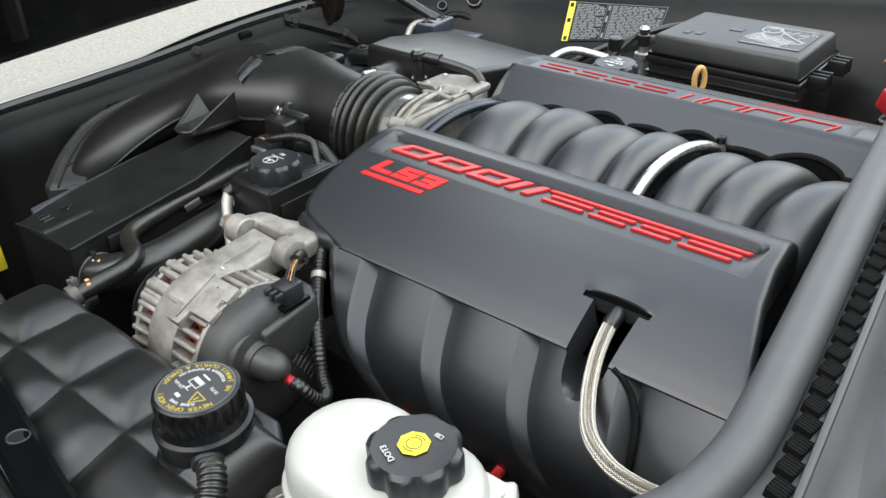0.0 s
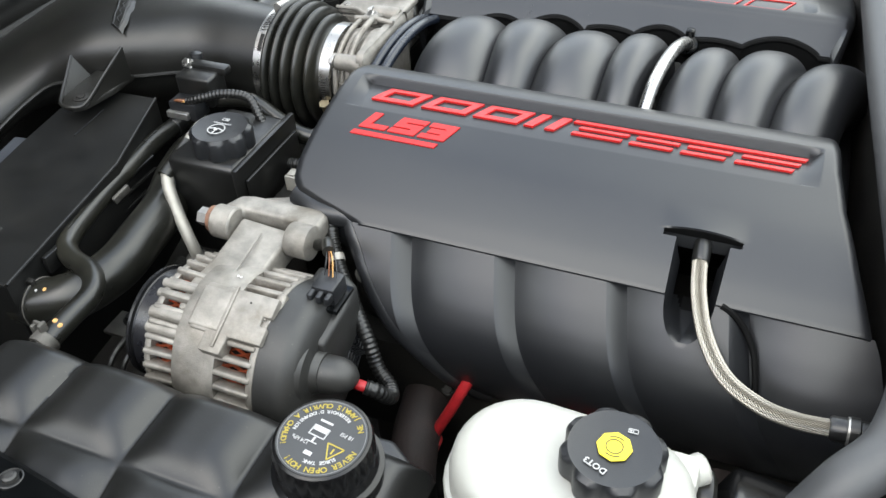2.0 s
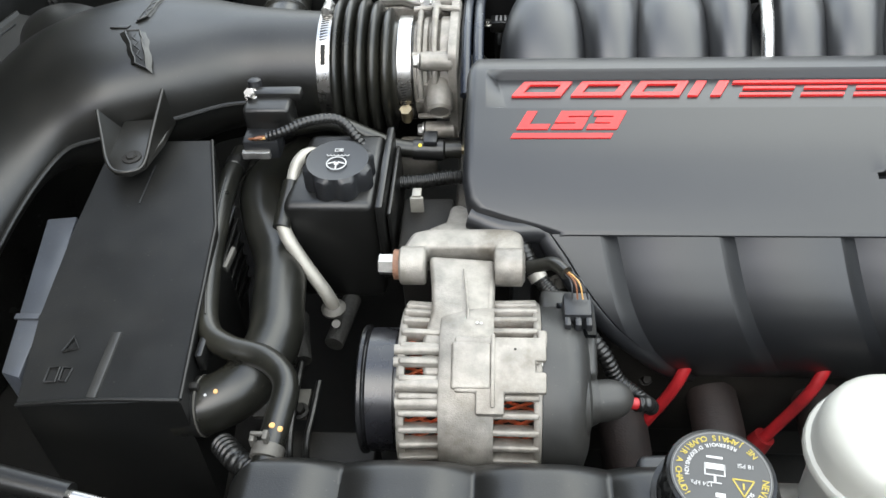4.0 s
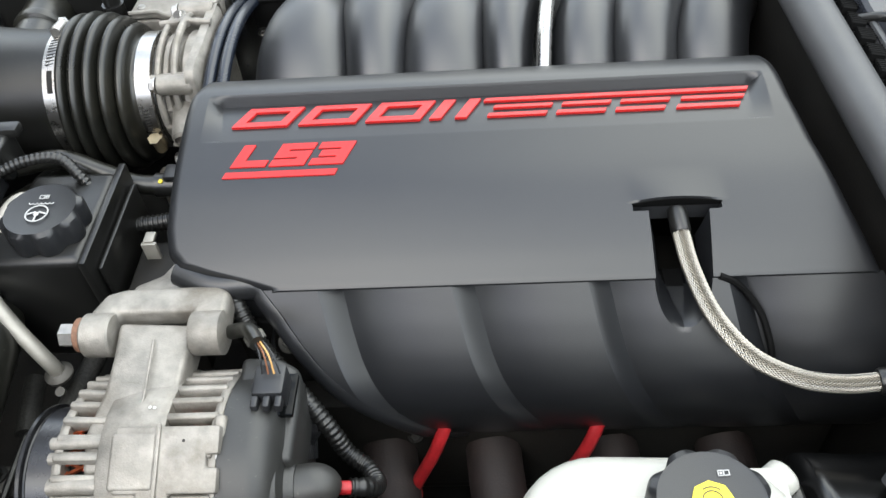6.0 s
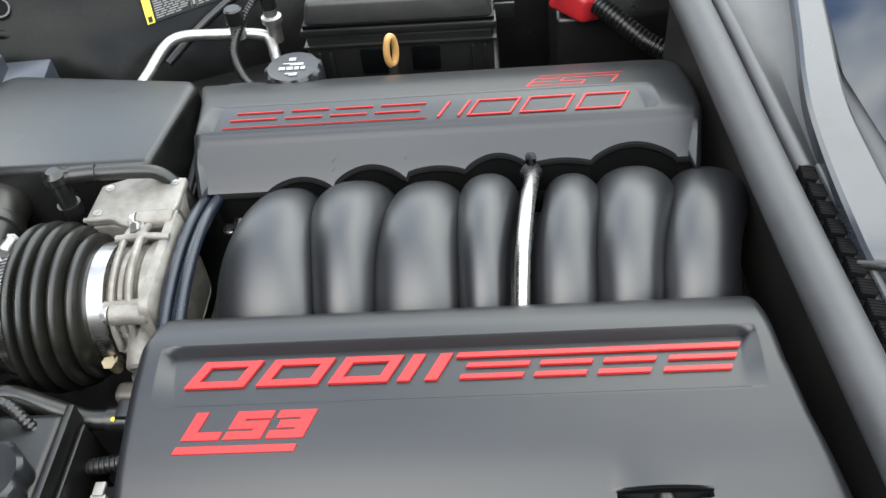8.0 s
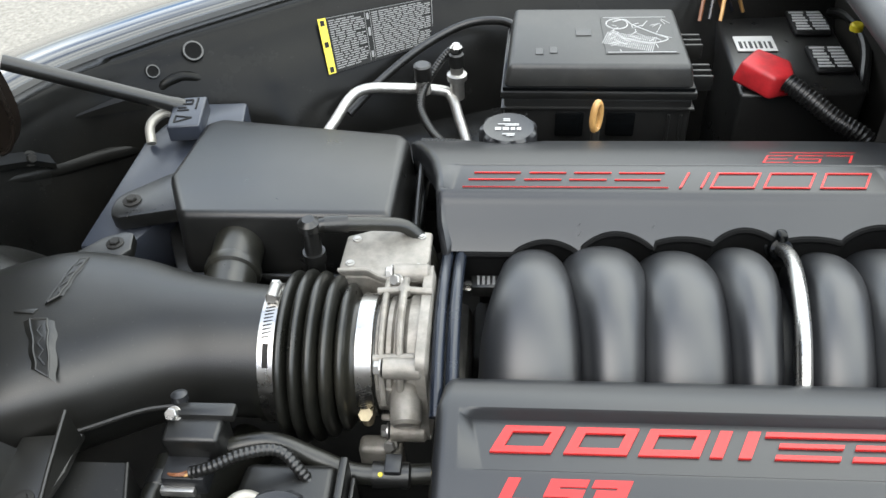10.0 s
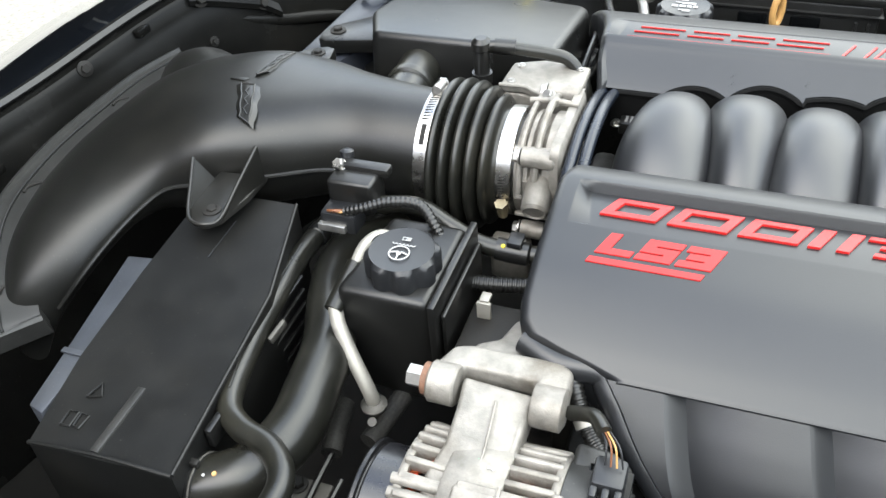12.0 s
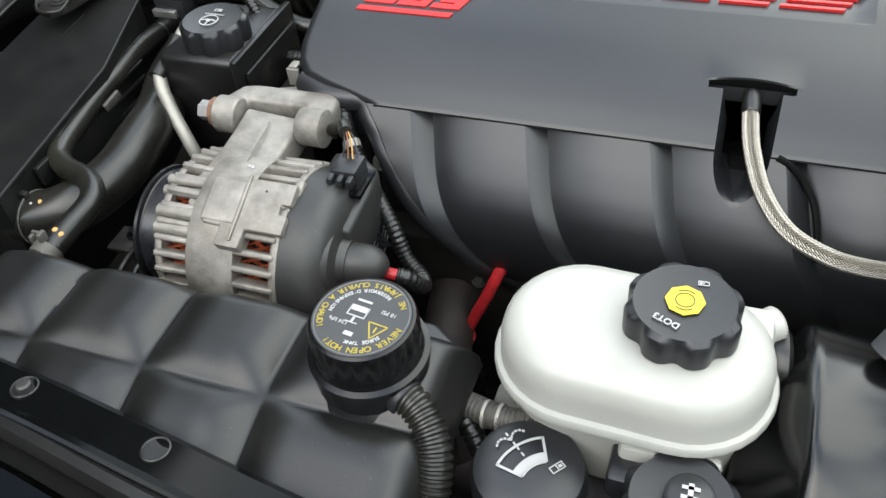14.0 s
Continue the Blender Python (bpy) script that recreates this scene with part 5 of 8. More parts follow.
# ---- bonnet, hinge arm and gas struts ----
def bonnet():
    ob = thing("bonnet", "raised black bonnet seen from its ribbed underside", "bonnet", (-0.95, 0.0, 0.67))
    a, c = V(-0.955, -1.0, 0.665), V(-0.955, 0.74, 0.748)
    up = V(0.08, 0.0, 0.99).normalized()
    edge = (c - a).normalized()
    nrm = edge.cross(up).normalized()
    rings = []
    for k in range(9):
        t = k / 8
        bow = 0.03 * math.sin(math.pi * t)
        p = a.lerp(c, t) - nrm * bow
        rings.append([p, p + up * 0.02 + nrm * 0.016, p + up * 0.7 + nrm * 0.03, p + up * 1.42 + nrm * 0.015, p + up * 1.43 - nrm * 0.012, p + up * 0.7 - nrm * 0.02, p + up * 0.02 - nrm * 0.016])
    part("panel", loft(rings), M_BAY, ob, sharp=50)
    for t in (0.25, 0.5, 0.75):
        p = a.lerp(c, t) + nrm * 0.035
        part("stiffener", tube([p + up * 0.06, p + up * 0.7, p + up * 1.34], 0.018, 10), M_BAY, ob)
    part("edge_plug", lathe([(0.014, 0), (0.013, 0.006), (0.008, 0.008)], 20, Matrix.Translation(a.lerp(c, 0.36) + up * 0.06 + nrm * 0.02) @ along(nrm)), M_RUBBER, ob)
    return ob


bonnet()


def hinge_arm():
    ob = thing("hinge_bracket", "black stamped steel hinge arm bolted to the bay", "hinge bracket", (-0.56, 0.30, 0.69))
    stops = [(-0.578, 0.750, 0.022), (-0.571, 0.762, 0.030), (-0.560, 0.784, 0.032), (-0.556, 0.812, 0.032), (-0.568, 0.850, 0.040), (-0.598, 0.896, 0.047), (-0.652, 0.940, 0.050), (-0.76, 0.99, 0.05), (-0.92, 1.04, 0.05), (-1.05, 1.06, 0.05)]
    path = spline([(x, 0.300, z) for x, z, w in stops], 6)
    wide = spline([(w, 0, 0) for x, z, w in stops], 6)
    rings, edges = [], ([], [])
    for i, p in enumerate(path):
        t = (path[min(i + 1, len(path) - 1)] - path[max(i - 1, 0)]).normalized()
        n, w = V(t.z, 0, -t.x), wide[i].x
        rings.append([p + n * a + V(0, d, 0) for a, d in ((w, 0), (w, 0.018), (w - 0.004, 0.018), (w - 0.006, 0.004), (0.006 - w, 0.004), (0.004 - w, 0.018), (-w, 0.018), (-w, 0))])
        edges[0].append(p + n * (w - 0.001) + V(0, -0.001, 0))
        edges[1].append(p - n * (w - 0.001) + V(0, -0.001, 0))
    part("arm", loft(rings), M_HINGE, ob, sharp=30)
    for edge in edges:
        part("arm_lip", tube(edge, 0.0028, 8, smooth_path=False), M_HINGE, ob)
    for x, z, r in ((-0.616, 0.896, 0.016), (-0.566, 0.850, 0.020)):
        boss = part("boss", lathe([(r, -0.003), (r * 0.94, 0.002), (r * 0.78, 0.0025), (r * 0.7, 0.0005), (0.0, 0.0005)], 32, place(x, 0.299, z, (0, -1, 0))), M_HINGE, ob)
        part("bolt", hexbolt((x, 0.2985, z), (0, -1, 0), r * 0.42, 0.004, 1.3), M_DARK, boss)
    foot = [V(-0.606, 0.232, 0.758), V(-0.590, 0.258, 0.748), V(-0.565, 0.295, 0.731), V(-0.545, 0.322, 0.717), V(-0.529, 0.340, 0.700)]
    off = V(0.84, -0.43, 0.31)
    part("foot", loft([[p - off * 0.006 + V(0, 0, -0.012), p + off * 0.010 + V(0, 0, -0.012), p + off * 0.012 + V(0, 0, -0.004), p + off * 0.004 + V(0, 0, 0.010), p - off * 0.006 + V(0, 0, 0.012)] for p in spline(foot, 5)]), M_BAY, ob, sharp=25)
    for p, r in ((foot[3], 0.0062), (V(-0.596, 0.247, 0.752), 0.0075)):
        part("bolt", hexbolt(p + off * 0.006, off, r, 0.006, 1.6), M_DARK, ob)
    return ob


hinge_arm()


def gas_strut(a, b, label):
    ob = thing("gas_strut", label, "gas strut", a)
    a, b = Vector(a), Vector(b)
    mid = a.lerp(b, 0.52)
    part("cylinder", tube([a, mid], 0.0095, 18), M_PLASTIC, ob)
    part("rod", tube([mid, b], 0.0045, 12), M_STEEL if "bright" in label else M_PLASTIC, ob)
    part("ball_socket", lathe([(0.010, -0.012), (0.012, 0), (0.010, 0.012)], 16, Matrix.Translation(b) @ along((b - a))), M_PLASTIC, ob)
    return ob


def prop():
    a, b = V(-0.548, 0.316, 0.866), V(-0.346, 0.372, 0.761)
    ob = thing("gas_strut", "black bonnet gas strut slanting to the inner wing", "gas strut", b)
    part("cylinder", tube([a.lerp(b, 0.12), a.lerp(b, 0.95)], 0.0092, 18), M_PLASTIC, ob)
    part("neck", lathe([(0.006, -0.004), (0.006, 0.014), (0.0092, 0.022)], 16, Matrix.Translation(a) @ along(b - a)), M_PLASTIC, ob)
    part("ball_socket", lathe([(0.0085, -0.014), (0.0105, 0), (0.0105, 0.010)], 16, Matrix.Translation(a.lerp(b, 0.96)) @ along(b - a)), M_PLASTIC, ob)
    return ob


prop()
gas_strut((-0.40, -0.480, 0.712), (-0.150, -0.525, 0.690), "gas strut with a bright rod beside the radiator shroud")


# ---- bay front: bolts and lamp seal ----
def front_panel():
    for k, (x, y, z) in enumerate(((-0.655, -0.02, 0.670), (-0.6626, 0.069, 0.729), (-0.579, 0.236, 0.694), (-0.685, -0.16, 0.652))):
        single("panel_bolt", hexbolt((x, y, z), (0.88, -0.37, 0.28), 0.0045 if k == 2 else 0.0065, 0.005, 1.6), M_DARK, "black flanged bolt in the front bay panel", "bolt", group="panel bolts")
    for k, (x, y, z) in enumerate(((-0.666, 0.157, 0.755), (-0.735, -0.09, 0.680))):
        single("panel_clip", box((0.012, 0.026, 0.012), (x + 0.035, y, z - 0.012), 0.003), M_BAY, "small black clip in the front bay panel", "clip", group="panel clips")


front_panel()
single("yellow_tag", box((0.012, 0.026, 0.050), (-0.735, -0.350, 0.470), 0.002), M_YELLOW, "small yellow warning tag on the front bay panel", "label")


def air_deflector():
    ob = thing("air_deflector", "satin grey-black plastic deflector strip beside the air duct", "deflector", (-0.66, -0.05, 0.645))
    path = spline([(-0.575, 0.175, 0.704), (-0.596, 0.105, 0.702), (-0.606, 0.02, 0.697), (-0.603, -0.07, 0.696), (-0.582, -0.164, 0.694), (-0.552, -0.228, 0.678), (-0.512, -0.281, 0.656), (-0.500, -0.292, 0.648)], 6)
    rings, ridge = [], []
    for p, (n, q) in zip(path, frames(path)):
        i = len(rings)
        t = path[min(i + 1, len(path) - 1)] - path[max(i - 1, 0)]
        out = V(t.y, -t.x, 0).normalized()
        rings.append([p + out * 0.030 + V(0, 0, -0.02), p + out * 0.030 + V(0, 0, 0.004), p + out * 0.026 + V(0, 0, 0.005), p + out * 0.024, p - out * 0.026, p - out * 0.030 + V(0, 0, -0.02)])
        ridge.append(p + out * 0.012 + V(0, 0, 0.001))
    part("strip", loft(rings), M_REAR, ob, sharp=25)
    part("ridge", tube(ridge[2:-2], 0.0018, 8, smooth_path=False), M_SHROUD, ob)
    for k in (10, 22, 33):
        part("slot", tube([path[k] + V(0.004, 0.012, 0.001), path[k] + V(-0.006, 0.0, 0.001), path[k] + V(-0.004, -0.010, 0.001)], 0.0018, 8), M_DARK, ob)
    return ob


air_deflector()
_flange = rim_rows([(-0.022, -0.040), (-0.030, -0.037), (-0.034, -0.043), (-0.028, -0.050)])
single("wall_flange", loft([list(r) for r in zip(*_flange)]), M_BAY, "black pressed flange below the wing edge", "flange", kind="structure", sharp=25)

single("wing_rail", tube([(-0.575, 0.286, 0.706), (-0.549, 0.320, 0.692), (-0.519, 0.361, 0.678), (-0.482, 0.401, 0.668), (-0.434, 0.443, 0.655)], 0.011, 12), M_BAY, "black pressed rail along the inner wing panel", "rail", kind="structure")
single("wing_pressing", loft([[V(x, y, z + h), V(x + 0.004 * w, y - 0.005 * w, z + h * 0.5), V(x + 0.006 * w, y - 0.007 * w, z - h), V(x, y, z - h)] for x, y, z, h, w in ((-0.510, 0.392, 0.732, 0.001, 0.2), (-0.470, 0.425, 0.730, 0.008, 1.0), (-0.436, 0.450, 0.728, 0.013, 1.4), (-0.428, 0.456, 0.726, 0.006, 0.3))]), M_BAY, "wedge pressed into the inner wing panel", "pressing", kind="structure", sharp=40)
single("wing_boss", tube([(-0.424, 0.467, 0.716), (-0.411, 0.474, 0.732), (-0.391, 0.488, 0.736), (-0.371, 0.497, 0.728), (-0.363, 0.499, 0.711)], 0.008, 12), M_BAY, "curved boss pressed into the inner wing panel", "boss", kind="structure")

for hx, hy, hz, hr, hn in ((-0.3752, 0.5146, 0.7605, 0.0115, 0.68), (-0.4214, 0.4735, 0.7523, 0.0075, 0.57)):
    hole = thing("wing_hole", "round pressed hole in the inner wing panel", "hole", (hx, hy, hz), group="wing holes")
    mw = place(hx + 0.0022, hy - 0.0032, hz + 0.0030, (0.44, -0.62, hn))
    part("rim", lathe([(hr * 1.25, -0.002), (hr * 1.2, 0.0008), (hr, 0.0010), (hr * 0.97, -0.002)], 32, mw), M_BAYRIM, hole)
    # A closed black disc stands in for the dark inside of the hole.
    part("hole_shade", lathe([(hr * 1.0, -0.003), (hr * 1.0, 0.0004), (0.0005, 0.0004)], 32, mw), M_SHADEBLACK, hole)


# ---- warning label on the far inner wing ----
def warning_label():
    ob = thing("warning_label", "black warning label with yellow strip and white print", "label", (-0.13, 0.60, 0.69))
    bl, br, tl = V(-0.200, 0.556, 0.6965), V(-0.053, 0.646, 0.6985), V(-0.219, 0.611, 0.7555)
    tr = V(-0.057, 0.699, 0.7465)
    nrm = (br - bl).cross(tl - bl).normalized()
    if nrm.z < 0:
        nrm = -nrm

    def at(u, v):
        return bl.lerp(br, u).lerp(tl.lerp(tr, u), v)

    def patch(u0, u1, v0, v1, lift):
        b = bmesh.new()
        q = [b.verts.new(at(u, v) + nrm * lift) for u, v in ((u0, v0), (u1, v0), (u1, v1), (u0, v1))]
        p = [b.verts.new(at(u, v) + nrm * (lift - 0.0006)) for u, v in ((u0, v0), (u1, v0), (u1, v1), (u0, v1))]
        b.faces.new(q)
        for i in range(4):
            b.faces.new((p[i], p[(i + 1) % 4], q[(i + 1) % 4], q[i]))
        return b
    part("sheet", patch(0, 1, 0, 1, 0.006), M_LABEL, ob)
    part("yellow_strip", patch(0, 0.065, 0.0, 1, 0.0066), M_YELLOW, ob, "yellow strip")
    for v in (0.47, 0.02, 0.86):
        part("strip_mark", patch(0.015, 0.05, v, v + 0.1, 0.0071), M_LABEL, ob)
    rng = random.Random(5)
    lines = bmesh.new()
    for col0, col1 in ((0.085, 0.38), (0.45, 0.97)):
        for k in range(22):
            v = 0.05 + k * 0.0415
            u = col0
            stop = col1 if k % 7 else col1 - 0.08
            while u < stop - 0.02:
                e = min(stop, u + rng.uniform(0.03, 0.09))
                join(lines, patch(u, e, v, v + 0.020, 0.0069))
                u = e + 0.012
    for v0, v1 in ((0.08, 0.2), (0.5, 0.66), (0.82, 0.94)):
        join(lines, patch(0.405, 0.425, v0, v1, 0.0069))
    for a in ((0.39, 0.393, 0.03, 0.97), (0.435, 0.438, 0.03, 0.97), (0.07, 0.99, 0.985, 0.993), (0.985, 0.989, 0.0, 1.0)):
        join(lines, patch(*a, 0.0069))
    tagged(part("print_block", lines, M_GREYPRINT, ob, "small unreadable white print"), kind="stuff")
    return ob


warning_label()


# ---- far side plumbing ----
def ac_lines():
    ob = thing("air_conditioning_pipe", "bright aluminium air conditioning pipe with a capped service valve", "pipe", (-0.08, 0.51, 0.66))
    part("pipe", tube([(-0.20, 0.415, 0.665), (-0.178, 0.455, 0.682), (-0.158, 0.490, 0.700), (-0.135, 0.505, 0.706), (-0.09, 0.512, 0.702), (-0.035, 0.520, 0.694), (-0.018, 0.515, 0.686), (-0.006, 0.48, 0.672), (0.006, 0.44, 0.660), (0.012, 0.41, 0.64)], 0.0075, 16), M_ZINC, ob, "bright aluminium tube")
    valve = part("service_valve", lathe([(0.010, -0.04), (0.010, -0.012), (0.014, -0.010), (0.014, -0.002), (0.009, 0.0), (0.009, 0.012)], 20, Matrix.Translation((-0.010, 0.520, 0.722))), M_ZINC, ob)
    part("valve_cap", lathe([(0.0105, 0), (0.0105, 0.018), (0.008, 0.020)], 16, Matrix.Translation((-0.010, 0.520, 0.733))), M_PLASTIC, valve)
    part("valve_switch", lathe([(0.006, 0), (0.009, 0.002), (0.009, 0.008), (0.005, 0.012)], 14, Matrix.Translation((-0.010, 0.520, 0.754))), M_STEEL, valve)
    low = part("low_valve", lathe([(0.0105, 0), (0.0105, 0.020), (0.0085, 0.022)], 18, Matrix.Translation((-0.056, 0.505, 0.700))), M_ZINC, ob)
    part("valve_cap", lathe([(0.0125, 0), (0.0125, 0.020), (0.010, 0.022), (0.004, 0.022)], 20, Matrix.Translation((-0.056, 0.505, 0.722))), M_PLASTIC, low)
    return ob


ac_lines()
single("wiring_conduit", corrugated([(-0.012, 0.530, 0.757), (-0.030, 0.522, 0.742), (-0.052, 0.500, 0.715), (-0.058, 0.470, 0.698), (-0.040, 0.425, 0.690), (-0.015, 0.395, 0.682)], 0.0058), M_PLASTIC, "black corrugated wiring conduit over the pipes", "conduit", group="wiring conduits")
single("wiring_conduit", corrugated([(-0.050, 0.395, 0.690), (-0.01, 0.388, 0.694), (0.03, 0.385, 0.69)], 0.0075), M_PLASTIC, "short black corrugated conduit behind the cover", "conduit", group="wiring conduits")
single("battery_cable", tube([(-0.165, 0.500, 0.668), (-0.12, 0.548, 0.696), (-0.06, 0.60, 0.722), (0.0, 0.625, 0.742), (0.055, 0.615, 0.75), (0.09, 0.585, 0.742)], 0.0062, 12), M_PLASTIC, "black sheathed cable running to the fuse box", "cable")
single("wing_shelf", prism([(-0.24, 0.44), (0.06, 0.55), (0.30, 0.60), (0.30, 0.40), (-0.05, 0.36), (-0.24, 0.36)], 0.60, 0.652, 0.006), M_BAY, "black pressed shelf along the inner wing", "shelf", kind="structure")


def airbox_extras():
    ob = thing("wing_cover_plate", "blue-grey plastic cover plate beside the air filter box", "cover plate", (-0.34, 0.30, 0.62))
    plate = prism([(-0.400, 0.14), (-0.345, 0.14), (-0.318, 0.20), (-0.30, 0.372), (-0.276, 0.378), (-0.283, 0.428), (-0.358, 0.424), (-0.383, 0.365), (-0.392, 0.335)], 0.60, 0.733, 0.004)
    part("plate", plate, M_BLUEGREY, ob)
    part("bracket", prism([(-0.370, 0.176), (-0.366, 0.164), (-0.356, 0.160), (-0.285, 0.178), (-0.285, 0.262), (-0.300, 0.260), (-0.362, 0.205), (-0.370, 0.192)], 0.738, 0.757, 0.003), M_PLASTIC, ob)
    part("bracket_bolt", hexbolt((-0.350, 0.188, 0.757), (0, 0, 1), 0.006, 0.005, 1.7), M_DARK, ob)
    turn = Matrix.Translation((-0.3335, 0.3515, 0.757)) @ Euler((0.0, 0.0, radians(7))).to_matrix().to_4x4()
    b = box((0.040, 0.066, 0.022), (0, 0, 0), 0.0025, 3, turn)
    blk = part("connector_block", b, M_BLUEGREY, ob)
    for x0, y0, x1, y1 in ((-0.013, 0.025, 0.004, 0.025), (-0.013, 0.016, 0.004, 0.016), (-0.013, 0.025, -0.013, 0.016), (0.004, 0.025, 0.004, 0.016), (0.010, 0.028, 0.010, 0.004), (-0.012, 0.008, -0.002, 0.008), (-0.012, 0.002, 0.002, 0.002),
                           (-0.012, -0.010, 0.008, -0.016), (0.008, -0.016, -0.012, -0.024), (-0.012, -0.024, -0.012, -0.010)):
        part("moulded_mark", tube([turn @ V(x0, y0, 0.0112), turn @ V(x1, y1, 0.0112)], 0.0013, 6, smooth_path=False), M_LABEL, blk)
    part("pipe_stub", tube([(-0.378, 0.325, 0.738), (-0.382, 0.345, 0.752), (-0.370, 0.366, 0.756), (-0.352, 0.372, 0.750)], 0.006, 12), M_PIPE, ob)
    return ob


airbox_extras()


def duct_ear():
    ob = thing("duct_bracket", "black triangular duct bracket with a screw", "bracket", (-0.33, 0.10, 0.76))
    b = prism([(-0.390, 0.066), (-0.325, 0.078), (-0.314, 0.094), (-0.319, 0.118), (-0.330, 0.121), (-0.349, 0.112)], 0.757, 0.772, 0.003)
    part("tab", b, M_DUCT, ob)
    part("screw", hexbolt((-0.333, 0.101, 0.772), (0, 0, 1), 0.0055, 0.004, 1.6), M_DARK, ob)
    return ob


duct_ear()


def battery():
    ob = thing("car_battery", "black car battery with paper labels and a red terminal cover", "battery", (0.43, 0.52, 0.55))
    part("case", prism([(0.345, 0.400), (0.500, 0.405), (0.505, 0.645), (0.350, 0.640)], 0.55, 0.752, 0.006, 3), M_PLASTIC, ob)
    for x, y, w, h in ((0.470, 0.578, 0.050, 0.066), (0.472, 0.478, 0.048, 0.066)):
        lab = part("vent_label", prism([(x - w / 2, y - h / 2), (x + w / 2, y - h / 2), (x + w / 2, y + h / 2), (x - w / 2, y + h / 2)], 0.7515, 0.7595, 0.004, 3), M_LABEL, ob)
        for k in range(7):
            for c, q in ((-0.23, 0.40 - 0.05 * (k % 3)), (0.24, 0.36 + 0.05 * (k % 2))):
                part("print_bar", box((w * q, 0.0042, 0.0008), (x + c * w, y - h * 0.36 + k * h * 0.12, 0.7598), 0), M_PRINT, lab)
    lab = part("paper_label", box((0.052, 0.040, 0.0016), (0.388, 0.525, 0.7535), 0.0004), M_PAPER, ob, "white paper label")
    for k in range(7):
        part("print_bar", box((0.0025 if k % 2 else 0.004, 0.018, 0.0006), (0.368 + k * 0.0065, 0.520, 0.7546), 0), M_CAP, lab)
    part("terminal", join(lathe([(0.012, 0), (0.011, 0.016)], 20, Matrix.Translation((0.405, 0.625, 0.752))), box((0.038, 0.022, 0.010), (0.405, 0.625, 0.762), 0.003), hexbolt((0.385, 0.627, 0.766), (0, 0, 1), 0.006, 0.008)), M_ZINC, ob, "grey lead terminal clamp")
    part("terminal_cover", prism([(-0.030, -0.024), (0.024, -0.028), (0.040, 0.0), (0.020, 0.030), (-0.030, 0.026)], 0.0, 0.030, 0.005, 3, Matrix.Translation((0.372, 0.418, 0.757)) @ Euler((0.0, 0.12, radians(-38))).to_matrix().to_4x4(), 0.12), M_REDRUB, ob, "red rubber terminal cover")
    part("cable_strap", tube([(0.498, 0.640, 0.74), (0.520, 0.58, 0.765), (0.522, 0.50, 0.762), (0.505, 0.43, 0.735)], 0.007, 10), M_PLASTIC, ob)
    eye = V(0.06, -0.512, 1.322)
    ob.location = eye + (ob.location - eye) * 1.10 + V(0.004, 0.014, 0)
    ob.scale = (1.10, 1.10, 1.10)
    return ob


battery()
single("battery_lead", corrugated([(0.428, 0.485, 0.726), (0.452, 0.462, 0.716), (0.482, 0.438, 0.700), (0.520, 0.415, 0.682), (0.55, 0.40, 0.64)], 0.0130, 0.006), M_PLASTIC, "thick black corrugated battery lead", "cable")
single("yellow_plug", lathe([(0.009, 0), (0.009, 0.008), (0.007, 0.010)], 18, Matrix.Translation((0.545, 0.60, 0.74))), M_YELLOW, "small yellow plug behind the battery", "plug")
for wx, wy, wm in ((0.34, 0.70, M_ORANGE), (0.355, 0.705, M_BLUEBLACK), (0.37, 0.70, M_TAN)):
    single("loom_wire", tube([(wx, wy - 0.05, 0.73), (wx + 0.01, wy - 0.02, 0.765), (wx + 0.03, wy, 0.75), (wx + 0.05, wy + 0.02, 0.71)], 0.0028, 8), wm, "thin coloured loom wire behind the battery", "wire", group="loom wires")


